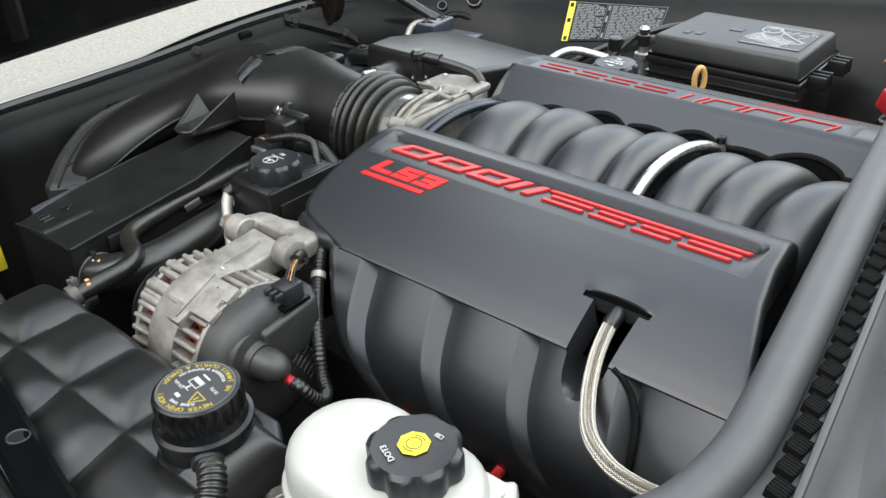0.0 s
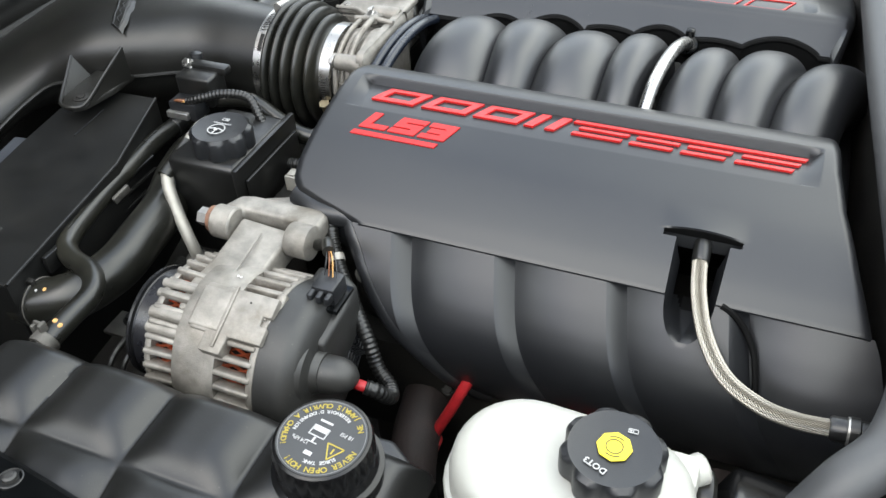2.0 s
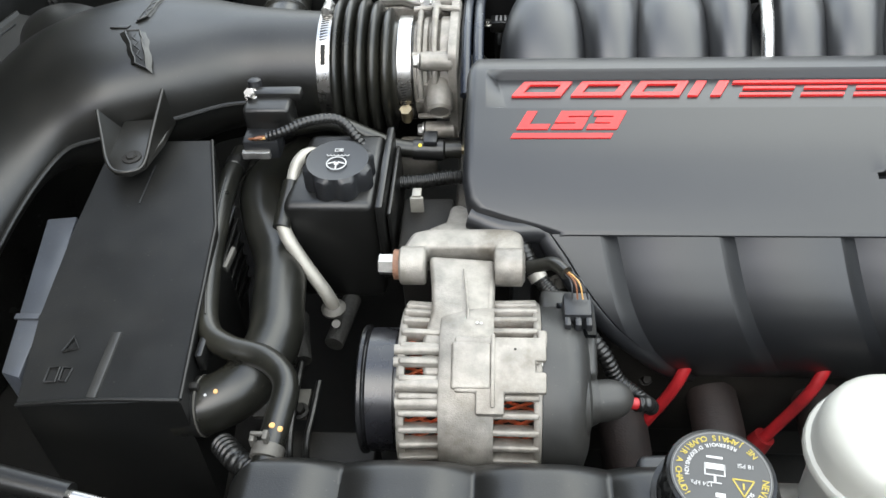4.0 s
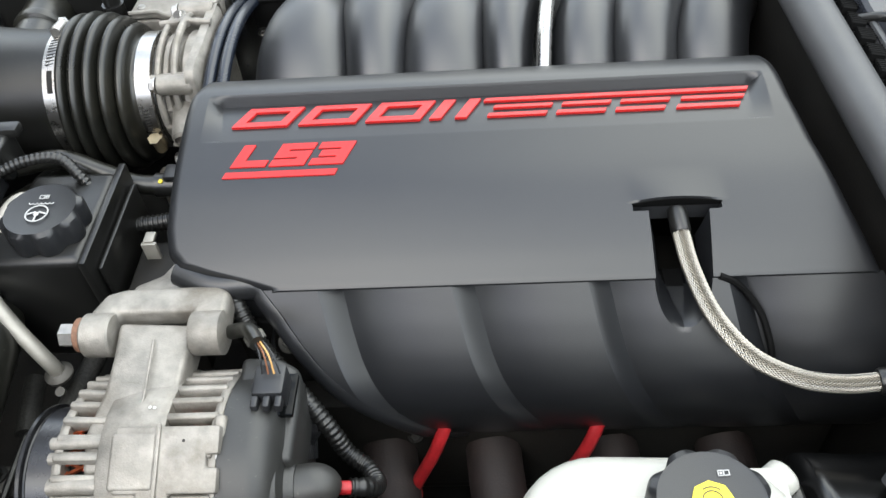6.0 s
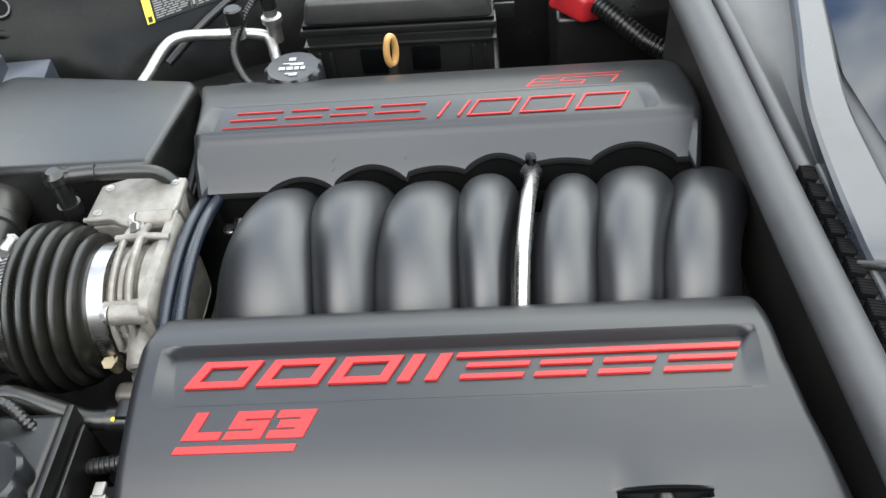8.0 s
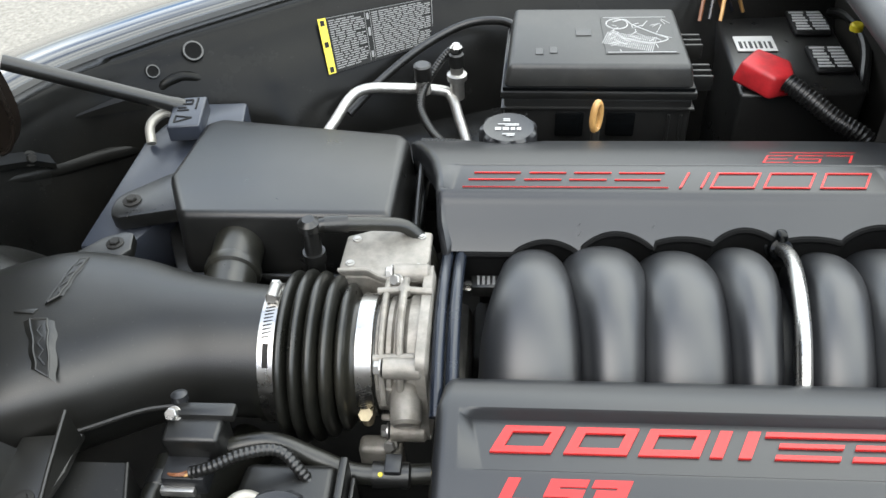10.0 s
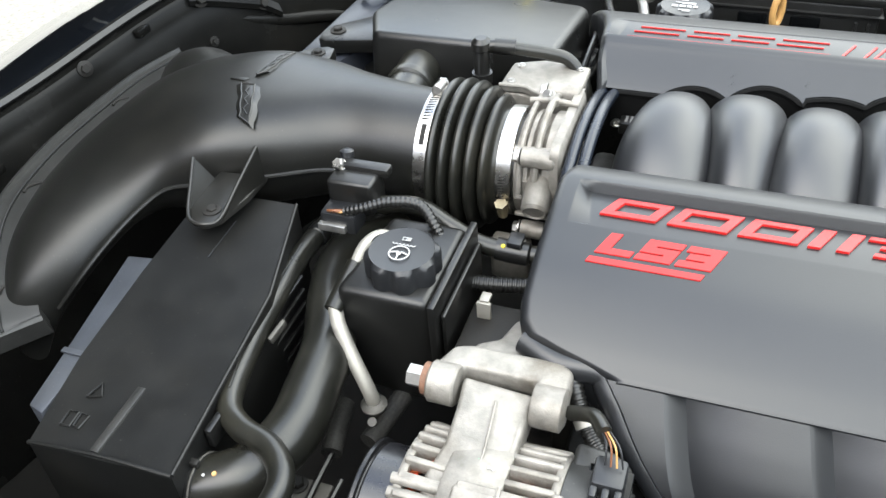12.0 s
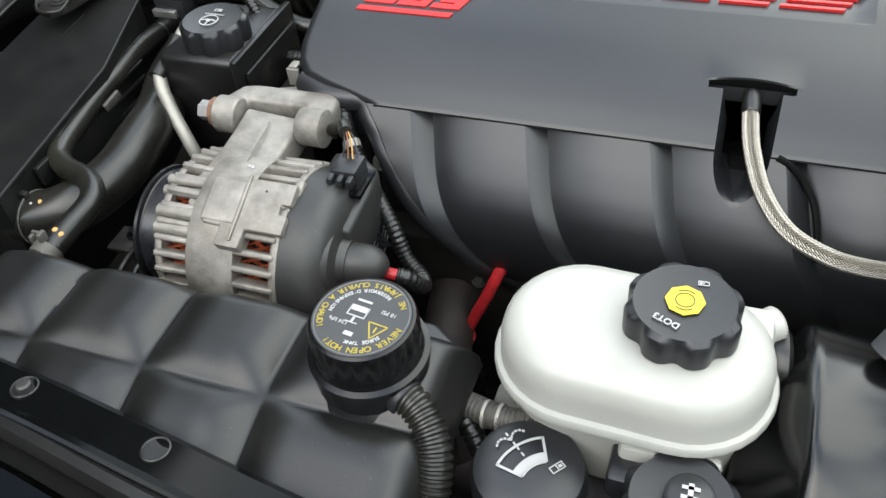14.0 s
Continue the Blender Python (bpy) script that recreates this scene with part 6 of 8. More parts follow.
def fuse_details():
    for k, y in enumerate((0.43, 0.444, 0.458, 0.51, 0.524, 0.538)):
        single("fuse_box_clip", box((0.026, 0.004, 0.022), (0.306, y + 0.01, 0.752), 0.0015), M_PLASTIC, "black ribbed fuse box latch", "latch", group="fuse box latches")
    sheet = thing("fuse_diagram", "faded white printed diagram on the fuse box lid", "label", (0.23, 0.50, 0.79))
    rng = random.Random(11)
    part("sheet", box((0.090, 0.098, 0.0006), (0.228, 0.493, 0.7918), 0), M_REAR, sheet)
    pts = [(0.198, 0.528), (0.214, 0.534), (0.222, 0.520), (0.236, 0.506), (0.252, 0.492), (0.264, 0.480), (0.244, 0.470), (0.224, 0.476), (0.206, 0.486), (0.196, 0.500)]
    part("outline", tube([(x, y, 0.7922) for x, y in pts], 0.0009, 5, 4), M_PRINT, sheet)
    part("circle", tube([(0.203 + 0.014 * math.cos(a), 0.522 + 0.014 * math.sin(a), 0.7922) for a in [i * 0.52 for i in range(13)]], 0.0009, 5, 2), M_PRINT, sheet)
    strokes = bmesh.new()
    for k in range(26):
        x = 0.190 + 0.0024 * k
        tube([(x, 0.500 - 0.0006 * k, 0.7922), (x - 0.010, 0.470 - 0.0009 * k, 0.7922)], 0.00045, 4, 2, bm=strokes)
    for k in range(30):
        x, y = rng.uniform(0.19, 0.262), rng.uniform(0.452, 0.535)
        tube([(x, y, 0.7922), (x + rng.uniform(-0.014, 0.014), y - rng.uniform(0.003, 0.016), 0.7922)], 0.0006, 4, 2, bm=strokes)
    tagged(part("strokes", strokes, M_PRINT, sheet), kind="stuff")
    for p, q in (((0.186, 0.540), (0.268, 0.540)), ((0.186, 0.447), (0.270, 0.447))):
        part("border", tube([(*p, 0.7922), (*q, 0.7922)], 0.0006, 4, 2), M_PRINT, sheet)
    for x, y in ((0.158, 0.500), (0.118, 0.455), (0.100, 0.452)):
        single("moulded_symbol", box((0.020 if x > 0.15 else 0.010, 0.016, 0.0012), (x, y, 0.7916), 0.0004, 1), M_CAP, "raised moulded symbol on the fuse box lid", "symbol", group="lid symbols")


fuse_details()


# ---- oil filler cap, dipstick ----
def oil_cap():
    ob = thing("oil_filler_cap", "dark lobed oil filler cap with faded white print", "cap", (0.062, 0.302, 0.745))
    m = Matrix.Translation((0.062, 0.302, 0.752))
    part("cap", lobed_cap((0.062, 0.302, 0.754), 0.034, 0.024, 9, 0.13), M_CAP, ob)
    for x, y, w, h in ((-0.002, 0.016, 0.008, 0.0022), (-0.002, 0.0125, 0.008, 0.0022), (0, 0.0055, 0.024, 0.0016), (0.004, 0.0028, 0.016, 0.0016), (-0.012, -0.004, 0.007, 0.0055), (-0.003, -0.004, 0.007, 0.0055), (0.005, -0.004, 0.005, 0.0055), (0.012, -0.004, 0.005, 0.0055), (0.0, -0.0145, 0.014, 0.0018), (0.002, -0.0175, 0.009, 0.0018)):
        part("print_bar", box((w, h, 0.0006), (0.062 + x, 0.302 + y, 0.7782), 0), M_PRINT, ob)
    return ob


oil_cap()
single("dipstick", tube([(0.168 + 0.0048 * math.cos(a), 0.360 + 0.006 * math.cos(a), 0.754 + 0.019 * math.sin(a)) for a in [-1.6 + i * 0.52 for i in range(13)]], 0.0042, 10, 3), M_TAN, "tan plastic dipstick pull ring", "dipstick")
single("dipstick_tube", tube([(0.168, 0.355, 0.66), (0.168, 0.358, 0.70), (0.168, 0.36, 0.735)], 0.0055, 12), M_DARK, "dark steel dipstick tube", "pipe")


# ---- throttle surroundings ----
def breather():
    ob = thing("breather_hose", "black breather hose with an upright elbow", "hose", (-0.12, 0.08, 0.75))
    part("elbow", join(lathe([(0.0085, 0), (0.0085, 0.052), (0.0105, 0.054), (0.0105, 0.062), (0.006, 0.066)], 20, Matrix.Translation((-0.124, 0.080, 0.758))), lathe([(0.011, 0), (0.011, 0.012)], 20, Matrix.Translation((-0.124, 0.080, 0.772)))), M_PLASTIC, ob)
    part("hose", tube([(-0.122, 0.081, 0.813), (-0.105, 0.084, 0.815), (-0.085, 0.089, 0.811), (-0.055, 0.095, 0.806), (-0.035, 0.098, 0.800), (-0.020, 0.095, 0.785), (-0.012, 0.090, 0.765), (-0.008, 0.085, 0.745)], 0.0068, 14), M_RUBBER, ob)
    part("collar", lathe([(0.0085, 0), (0.0085, 0.022)], 16, place(-0.110, 0.083, 0.8148, (1, 0.2, -0.08))), M_PLASTIC, ob)
    return ob


breather()
for k, x in enumerate((0.004, 0.0165)):
    pts = []
    for i in range(15):
        y = lerp(0.112, -0.100, i / 14)
        pts.append((x + 0.12 * y * y, y, 0.788 - 2.1 * y * y))
    single("coolant_sleeve", tube(pts, 0.0056, 12, 3), M_BLUEBLACK, "glossy blue-black sleeve round the intake mouth", "hose", group="intake mouth sleeves")


def map_sensor():
    ob = thing("pressure_sensor", "small black pressure sensor with a bright screw", "sensor", (0.032, 0.08, 0.73))
    part("body", box((0.030, 0.030, 0.014), (0.042, 0.084, 0.742), 0.002), M_PLASTIC, ob)
    part("screw", hexbolt((0.024, 0.074, 0.744), (0, 0, 1), 0.0045, 0.004, 1.4), M_STEEL, ob)
    for k in range(4):
        part("print_bar", box((0.0025, 0.012, 0.0006), (0.034 + k * 0.005, 0.078, 0.7494), 0), M_GREYPRINT, ob)
    return ob


map_sensor()


def air_sensor():
    ob = thing("air_flow_sensor", "black air sensor with connector clipped to the duct", "sensor", (-0.195, -0.12, 0.74))
    part("housing", box((0.046, 0.032, 0.036), (-0.188, -0.118, 0.757), 0.004, 3), M_PLASTIC, ob)
    part("top_lug", box((0.052, 0.014, 0.010), (-0.182, -0.106, 0.775), 0.003, 2), M_PLASTIC, ob)
    part("plug", box((0.036, 0.026, 0.022), (-0.193, -0.142, 0.742), 0.003), M_CAP, ob)
    part("lock_tab", box((0.028, 0.006, 0.008), (-0.198, -0.157, 0.739), 0.001), M_ZINC, ob, "pale grey lock tab")
    for k in range(3):
        part("wire", tube([(-0.205 + 0.005 * k, -0.150, 0.752), (-0.196 + 0.004 * k, -0.153, 0.756), (-0.184, -0.148, 0.755)], 0.0014, 6), M_ORANGE if k < 2 else M_TAN, ob)
    part("stud", lathe([(0.0055, 0), (0.0055, 0.014), (0.007, 0.014), (0.007, 0.020), (0.004, 0.022)], 14, place(-0.204, -0.100, 0.764, (-0.05, 0.25, 0.95))), M_CAP, ob)
    part("bolt", hexbolt((-0.206, -0.110, 0.776), (-0.1, -0.6, 0.8), 0.0055, 0.007, 1.25), M_STEEL, ob)
    return ob


air_sensor()
single("wiring_conduit", corrugated([(-0.186, -0.150, 0.755), (-0.170, -0.148, 0.760), (-0.145, -0.138, 0.765), (-0.118, -0.132, 0.762), (-0.100, -0.142, 0.748), (-0.088, -0.150, 0.73), (-0.08, -0.16, 0.70)], 0.0052), M_PLASTIC, "black corrugated conduit from the air sensor", "conduit", group="wiring conduits")
single("vacuum_hose", tube([(-0.170, -0.118, 0.742), (-0.13, -0.112, 0.744), (-0.095, -0.118, 0.732), (-0.065, -0.124, 0.722), (-0.03, -0.121, 0.716), (0.0, -0.118, 0.714)], 0.0088, 14), M_RUBBER, "black rubber vacuum hose below the bellows", "hose")


def vacuum_fitting():
    ob = thing("quick_connector", "black quick connector with yellow dots on a brass stub", "connector", (-0.03, -0.121, 0.70))
    part("body", lathe([(0.011, 0), (0.011, 0.03), (0.0085, 0.032)], 18, place(-0.048, -0.123, 0.7185, (1, 0.05, -0.08))), M_PLASTIC, ob)
    part("clip", box((0.014, 0.018, 0.006), (-0.030, -0.121, 0.7305), 0.0015), M_CAP, ob)
    part("stub", lathe([(0.0045, 0), (0.0045, 0.04)], 14, place(-0.016, -0.120, 0.7155, (1, 0.05, -0.06))), M_STEELBRASS, ob)
    part("dot", lathe([(0.0022, 0), (0.0018, 0.0006)], 10, place(-0.040, -0.129, 0.728, (0, -0.5, 0.87))), M_YELLOW, ob)
    return ob


vacuum_fitting()
single("wiring_conduit", corrugated([(-0.064, -0.160, 0.705), (-0.04, -0.156, 0.704), (-0.01, -0.150, 0.704), (0.02, -0.145, 0.70)], 0.0075), M_PLASTIC, "black corrugated conduit beside the reservoir", "conduit", group="wiring conduits")


def reservoir_bracket():
    ob = thing("reservoir_bracket", "black bracket with a bright spring clip by the reservoir", "bracket", (-0.03, -0.20, 0.62))
    part("plate", box((0.05, 0.07, 0.10), (-0.030, -0.205, 0.645), 0.004), M_DARK, ob)
    part("spring_clip", join(box((0.013, 0.004, 0.026), (-0.040, -0.190, 0.700), 0.001), box((0.009, 0.012, 0.004), (-0.040, -0.184, 0.713), 0.001)), M_PIPE, ob)
    return ob


reservoir_bracket()


# ---- duct bracket and mark ----
def duct_bracket():
    ob = thing("duct_mount", "black moulded mount with two pointed ears and a screw", "bracket", (-0.31, -0.15, 0.745))
    b = prism([(-0.341, -0.145), (-0.337, -0.180), (-0.326, -0.197), (-0.309, -0.199), (-0.298, -0.188), (-0.290, -0.150), (-0.289, -0.112), (-0.341, -0.118)], 0.744, 0.752, 0.003)
    part("tongue", b, M_DUCT, ob)
    for tip, foot, back in ((V(-0.354, -0.1355, 0.777), V(-0.335, -0.189, 0.748), V(-0.338, -0.130, 0.748)), (V(-0.290, -0.118, 0.789), V(-0.298, -0.188, 0.748), V(-0.290, -0.118, 0.748))):
        m = bmesh.new()
        s = V(0.0013, 0, 0)
        a = [m.verts.new(q - s) for q in (foot, back, tip)]
        c = [m.verts.new(q + s) for q in (foot, back, tip)]
        m.faces.new(a)
        m.faces.new(list(reversed(c)))
        for i in range(3):
            m.faces.new((a[i], a[(i + 1) % 3], c[(i + 1) % 3], c[i]))
        part("ear", m, M_DUCT, ob)
    part("rim", tube([(-0.354, -0.1355, 0.777), (-0.345, -0.160, 0.764), (-0.336, -0.183, 0.754), (-0.325, -0.197, 0.752), (-0.309, -0.199, 0.752), (-0.298, -0.188, 0.753), (-0.294, -0.155, 0.770), (-0.290, -0.118, 0.789)], 0.0020, 8), M_DUCT, ob)
    part("screw", hexbolt((-0.313, -0.178, 0.752), (0, 0, 1), 0.0055, 0.003, 1.7), M_DARK, ob)
    return ob


duct_bracket()


def duct_seam():
    pts = [(-0.215, -0.076, 0.744), (-0.25, -0.083, 0.744), (-0.290, -0.100, 0.742), (-0.342, -0.121, 0.739), (-0.368, -0.130, 0.737), (-0.398, -0.141, 0.733), (-0.421, -0.165, 0.718), (-0.441, -0.197, 0.698), (-0.459, -0.228, 0.675), (-0.479, -0.253, 0.648)]
    single("duct_seam", tube(pts, 0.0026, 8), M_DUCT, "raised mould seam along the air duct", "seam", kind="structure")


duct_seam()


def duct_mark():
    """A raised mark of plain bent plates on the duct."""
    ob = thing("duct_emblem", "raised black moulded flag emblem on the air duct", "emblem", (-0.34, -0.02, 0.80))
    def crest(x, y):
        return 0.7412 + 0.0622 * max(0.02, 1 - abs((y + 0.017) / 0.1025) ** 2.9) ** 0.345

    flags = ([(-0.347, -0.018), (-0.345, 0.048), (-0.330, 0.054), (-0.3325, -0.002)], [(-0.358, -0.035), (-0.332, -0.082), (-0.307, -0.093), (-0.327, -0.034)])
    for flag in flags:
        rows = []
        for i in range(9):
            u = i / 8
            p = (lerp(flag[0][0], flag[1][0], u) + (0.0018 if i in (3, 4, 7) else 0.0), lerp(flag[0][1], flag[1][1], u))
            q = (lerp(flag[3][0], flag[2][0], u) + (0.0018 if i in (2, 5, 6) else 0.0), lerp(flag[3][1], flag[2][1], u))
            rows.append([V(lerp(p[0], q[0], k / 4), lerp(p[1], q[1], k / 4), crest(lerp(p[0], q[0], k / 4), lerp(p[1], q[1], k / 4)) + (0.0016 if 0 < k < 4 else -0.002)) for k in range(5)])
        part("flag", loft(rows, False, False), M_DUCT, ob, sharp=30)
        rim = [r[1] for r in rows] + [r[3] for r in reversed(rows)]
        part("flag_rim", tube(rim + rim[:1], 0.0011, 6, smooth_path=False), M_DUCT, ob)
        part("flag_mark", tube([rows[i][2] + V(0.0022 if i % 2 else -0.0022, 0, 0) for i in range(1, 8)], 0.0010, 6, smooth_path=False), M_DUCT, ob)
    part("flag_point", prism([(-0.371, -0.0245), (-0.352, -0.0265), (-0.349, -0.0205), (-0.358, -0.0205)], 0.7985, 0.8035, 0.0008), M_DUCT, ob)
    return ob


duct_mark()


# ---- steering reservoir print, pipe ----
def disc_print(kind, centre, parent, z, scale=1.0, turn=0.0):
    """Printed symbols on a cap."""
    m = Matrix.Translation((centre[0], centre[1], z)) @ Matrix.Rotation(turn, 4, 'Z') @ Matrix.Scale(scale, 4)

    def bar(x, y, w, h, a=0.0):
        return box((w, h, 0.0005), (0, 0, 0), 0, 1, m @ Matrix.Translation((x, y, 0)) @ Matrix.Rotation(a, 4, 'Z'))

    def arc(x, y, r, a0, a1, w, n=24):
        b = bmesh.new()
        rings = []
        for k in range(n + 1):
            a = lerp(a0, a1, k / n)
            c, s = math.cos(a), math.sin(a)
            rings.append([V(x + (r - w / 2) * c, y + (r - w / 2) * s, -0.00025), V(x + (r + w / 2) * c, y + (r + w / 2) * s, -0.00025), V(x + (r + w / 2) * c, y + (r + w / 2) * s, 0.00025), V(x + (r - w / 2) * c, y + (r - w / 2) * s, 0.00025)])
        loft(rings, True, True, b)
        return moved(b, m)

    def book(x, y, s=1.0):
        return join(bar(x, y - 0.002 * s, 0.008 * s, 0.0006), bar(x, y + 0.002 * s, 0.008 * s, 0.0006), bar(x - 0.004 * s, y, 0.0006, 0.0046 * s), bar(x + 0.004 * s, y, 0.0006, 0.0046 * s), bar(x, y, 0.0006, 0.0046 * s), bar(x + 0.002 * s, y, 0.002 * s, 0.0018 * s))
    if kind == "wheel":
        part("wheel_symbol", join(arc(0, -0.006, 0.0088, 0, 2 * math.pi, 0.0011, 36), bar(-0.0045, -0.0055, 0.007, 0.0014, 0.35), bar(0.0045, -0.0055, 0.007, 0.0014, -0.35), bar(0, -0.0105, 0.0014, 0.007), lathe([(0.0022, 0), (0.0022, 0.0004)], 12, m @ Matrix.Translation((0, -0.007, 0)))), M_PRINT, parent)
        waves = arc(-0.0085, 0.0062, 0.0017, math.pi, 2 * math.pi, 0.0007, 8)
        for k in range(1, 6):
            join(waves, arc(-0.0085 + k * 0.0034, 0.0062, 0.0017, math.pi, 2 * math.pi, 0.0007, 8))
        part("level_symbol", waves, M_PRINT, parent)
        part("book_symbol", book(0, 0.0128, 0.9), M_PRINT, parent)
    if kind == "brake":
        part("yellow_octagon", lathe([(0.0125, 0), (0.0125, 0.0006)], 8, m), M_YELLOW, parent, "yellow octagon")
        part("ring_symbol", moved(join(arc(0, 0, 0.0058, 0, 2 * math.pi, 0.0007, 30), arc(0, 0, 0.0082, 0.9, 2.2, 0.0007), arc(0, 0, 0.0082, 4.0, 5.3, 0.0007)), Matrix.Translation((0, 0, 0.0006))), M_CAP, parent)
        part("fluid_grade", lettering("DOT3", 0.0066, m @ Matrix.Translation((0.0095, 0.0185, 0)) @ Matrix.Rotation(-0.42, 4, 'Z'), 0.0003, 0, 0.0001), M_PRINT, parent)
        part("book_symbol", book(-0.010, -0.017, 0.8), M_PRINT, parent)
    if kind == "washer":
        part("windscreen_symbol", join(arc(0, -0.028, 0.036, 1.08, 2.06, 0.0016), arc(0, -0.028, 0.019, 1.08, 2.06, 0.0016), bar(0.0132, -0.0035, 0.0016, 0.0175, -0.49), bar(-0.0132, -0.0035, 0.0016, 0.0175, 0.49), arc(0, -0.028, 0.0225, 1.1, 2.04, 0.006)), M_PRINT, parent)
        dots = bar(0, 0.001, 0.0012, 0.003)
        for k in range(4):
            join(dots, bar(0, 0.006 + 0.004 * k, 0.0012, 0.0024))
        for s in (-1, 1):
            for a in (0.5, 1.0, 1.5, 2.0, 2.5):
                join(dots, bar(s * 0.0055 + 0.005 * math.cos(a), 0.012 + 0.005 * math.sin(a), 0.0018, 0.0013, a + 1.57))
        part("spray_symbol", dots, M_PRINT, parent)
        part("book_symbol", book(0.012, -0.018, 1.1), M_PRINT, parent)


def curved_words(text, r, mid, size, z, centre, turn, inward=False):
    """Words set round a circle."""
    out = None
    step = size * 0.62 / r
    for i, ch in enumerate(text):
        if ch == " ":
            continue
        a = mid + (1 if inward else -1) * (i - (len(text) - 1) / 2) * step
        m = Matrix.Translation((centre[0], centre[1], z)) @ Matrix.Rotation(turn, 4, 'Z') @ Matrix.Translation((r * math.cos(a), r * math.sin(a), 0)) @ Matrix.Rotation(a + (math.pi / 2 if inward else -math.pi / 2), 4, 'Z')
        b = lettering(ch, size, m, 0.0002, 0, 0.00008)
        out = join(out, b) if out else b
    return out


for ob in [o for o in scene.objects if o.name.startswith("steering_fluid_reservoir")]:
    disc_print("wheel", (-0.108, -0.200), ob, 0.7684, 1.0, radians(0))
for ob in [o for o in scene.objects if o.name.startswith("brake_fluid_reservoir")]:
    disc_print("brake", (0.365, -0.466), ob, 0.7861, 0.92, radians(182))
    part("filler_spout", join(lathe([(0.011, 0), (0.011, 0.020), (0.009, 0.022)], 20, place(0.405, -0.440, 0.738, (0.7, 0.5, 0.1))), box((0.03, 0.03, 0.02), (0.405, -0.442, 0.742), 0.006)), M_WHITE, ob)
    part("level_plug", box((0.024, 0.03, 0.022), (0.350, -0.528, 0.693), 0.004), M_CAP, ob, "grey-black level sensor plug")
    part("nozzle", corrugated([(0.300, -0.505, 0.690), (0.270, -0.508, 0.686), (0.235, -0.500, 0.682), (0.205, -0.490, 0.676)], 0.0092, 0.0032, 0.08, 18), M_ALUDARK, ob, "dusty grey ribbed hose")
    for x in (0.252, 0.262):
        part("tape_band", lathe([(0.0098, 0), (0.0098, 0.0022)], 20, place(x, -0.5065, 0.6848, (1, -0.08, 0.1))), M_PIPE, ob, "pale tape band")
    plug = part("sensor_plug", box((0.018, 0.022, 0.030), (0.366, -0.531, 0.684), 0.003, 2), M_REAR, ob, "grey sensor plug")
    part("plug_latch", box((0.008, 0.004, 0.018), (0.366, -0.5435, 0.690), 0.001), M_CAP, plug)
    part("body_step", box((0.060, 0.010, 0.050), (0.372, -0.522, 0.690), 0.004, 2), M_WHITE, ob)
    for k in range(3):
        part("plug_wire", tube([(0.360 + 0.005 * k, -0.540, 0.672), (0.352 + 0.008 * k, -0.548, 0.652), (0.338 + 0.014 * k, -0.553, 0.630)], 0.0016, 6), M_CAP if k != 1 else M_ORANGE, ob)

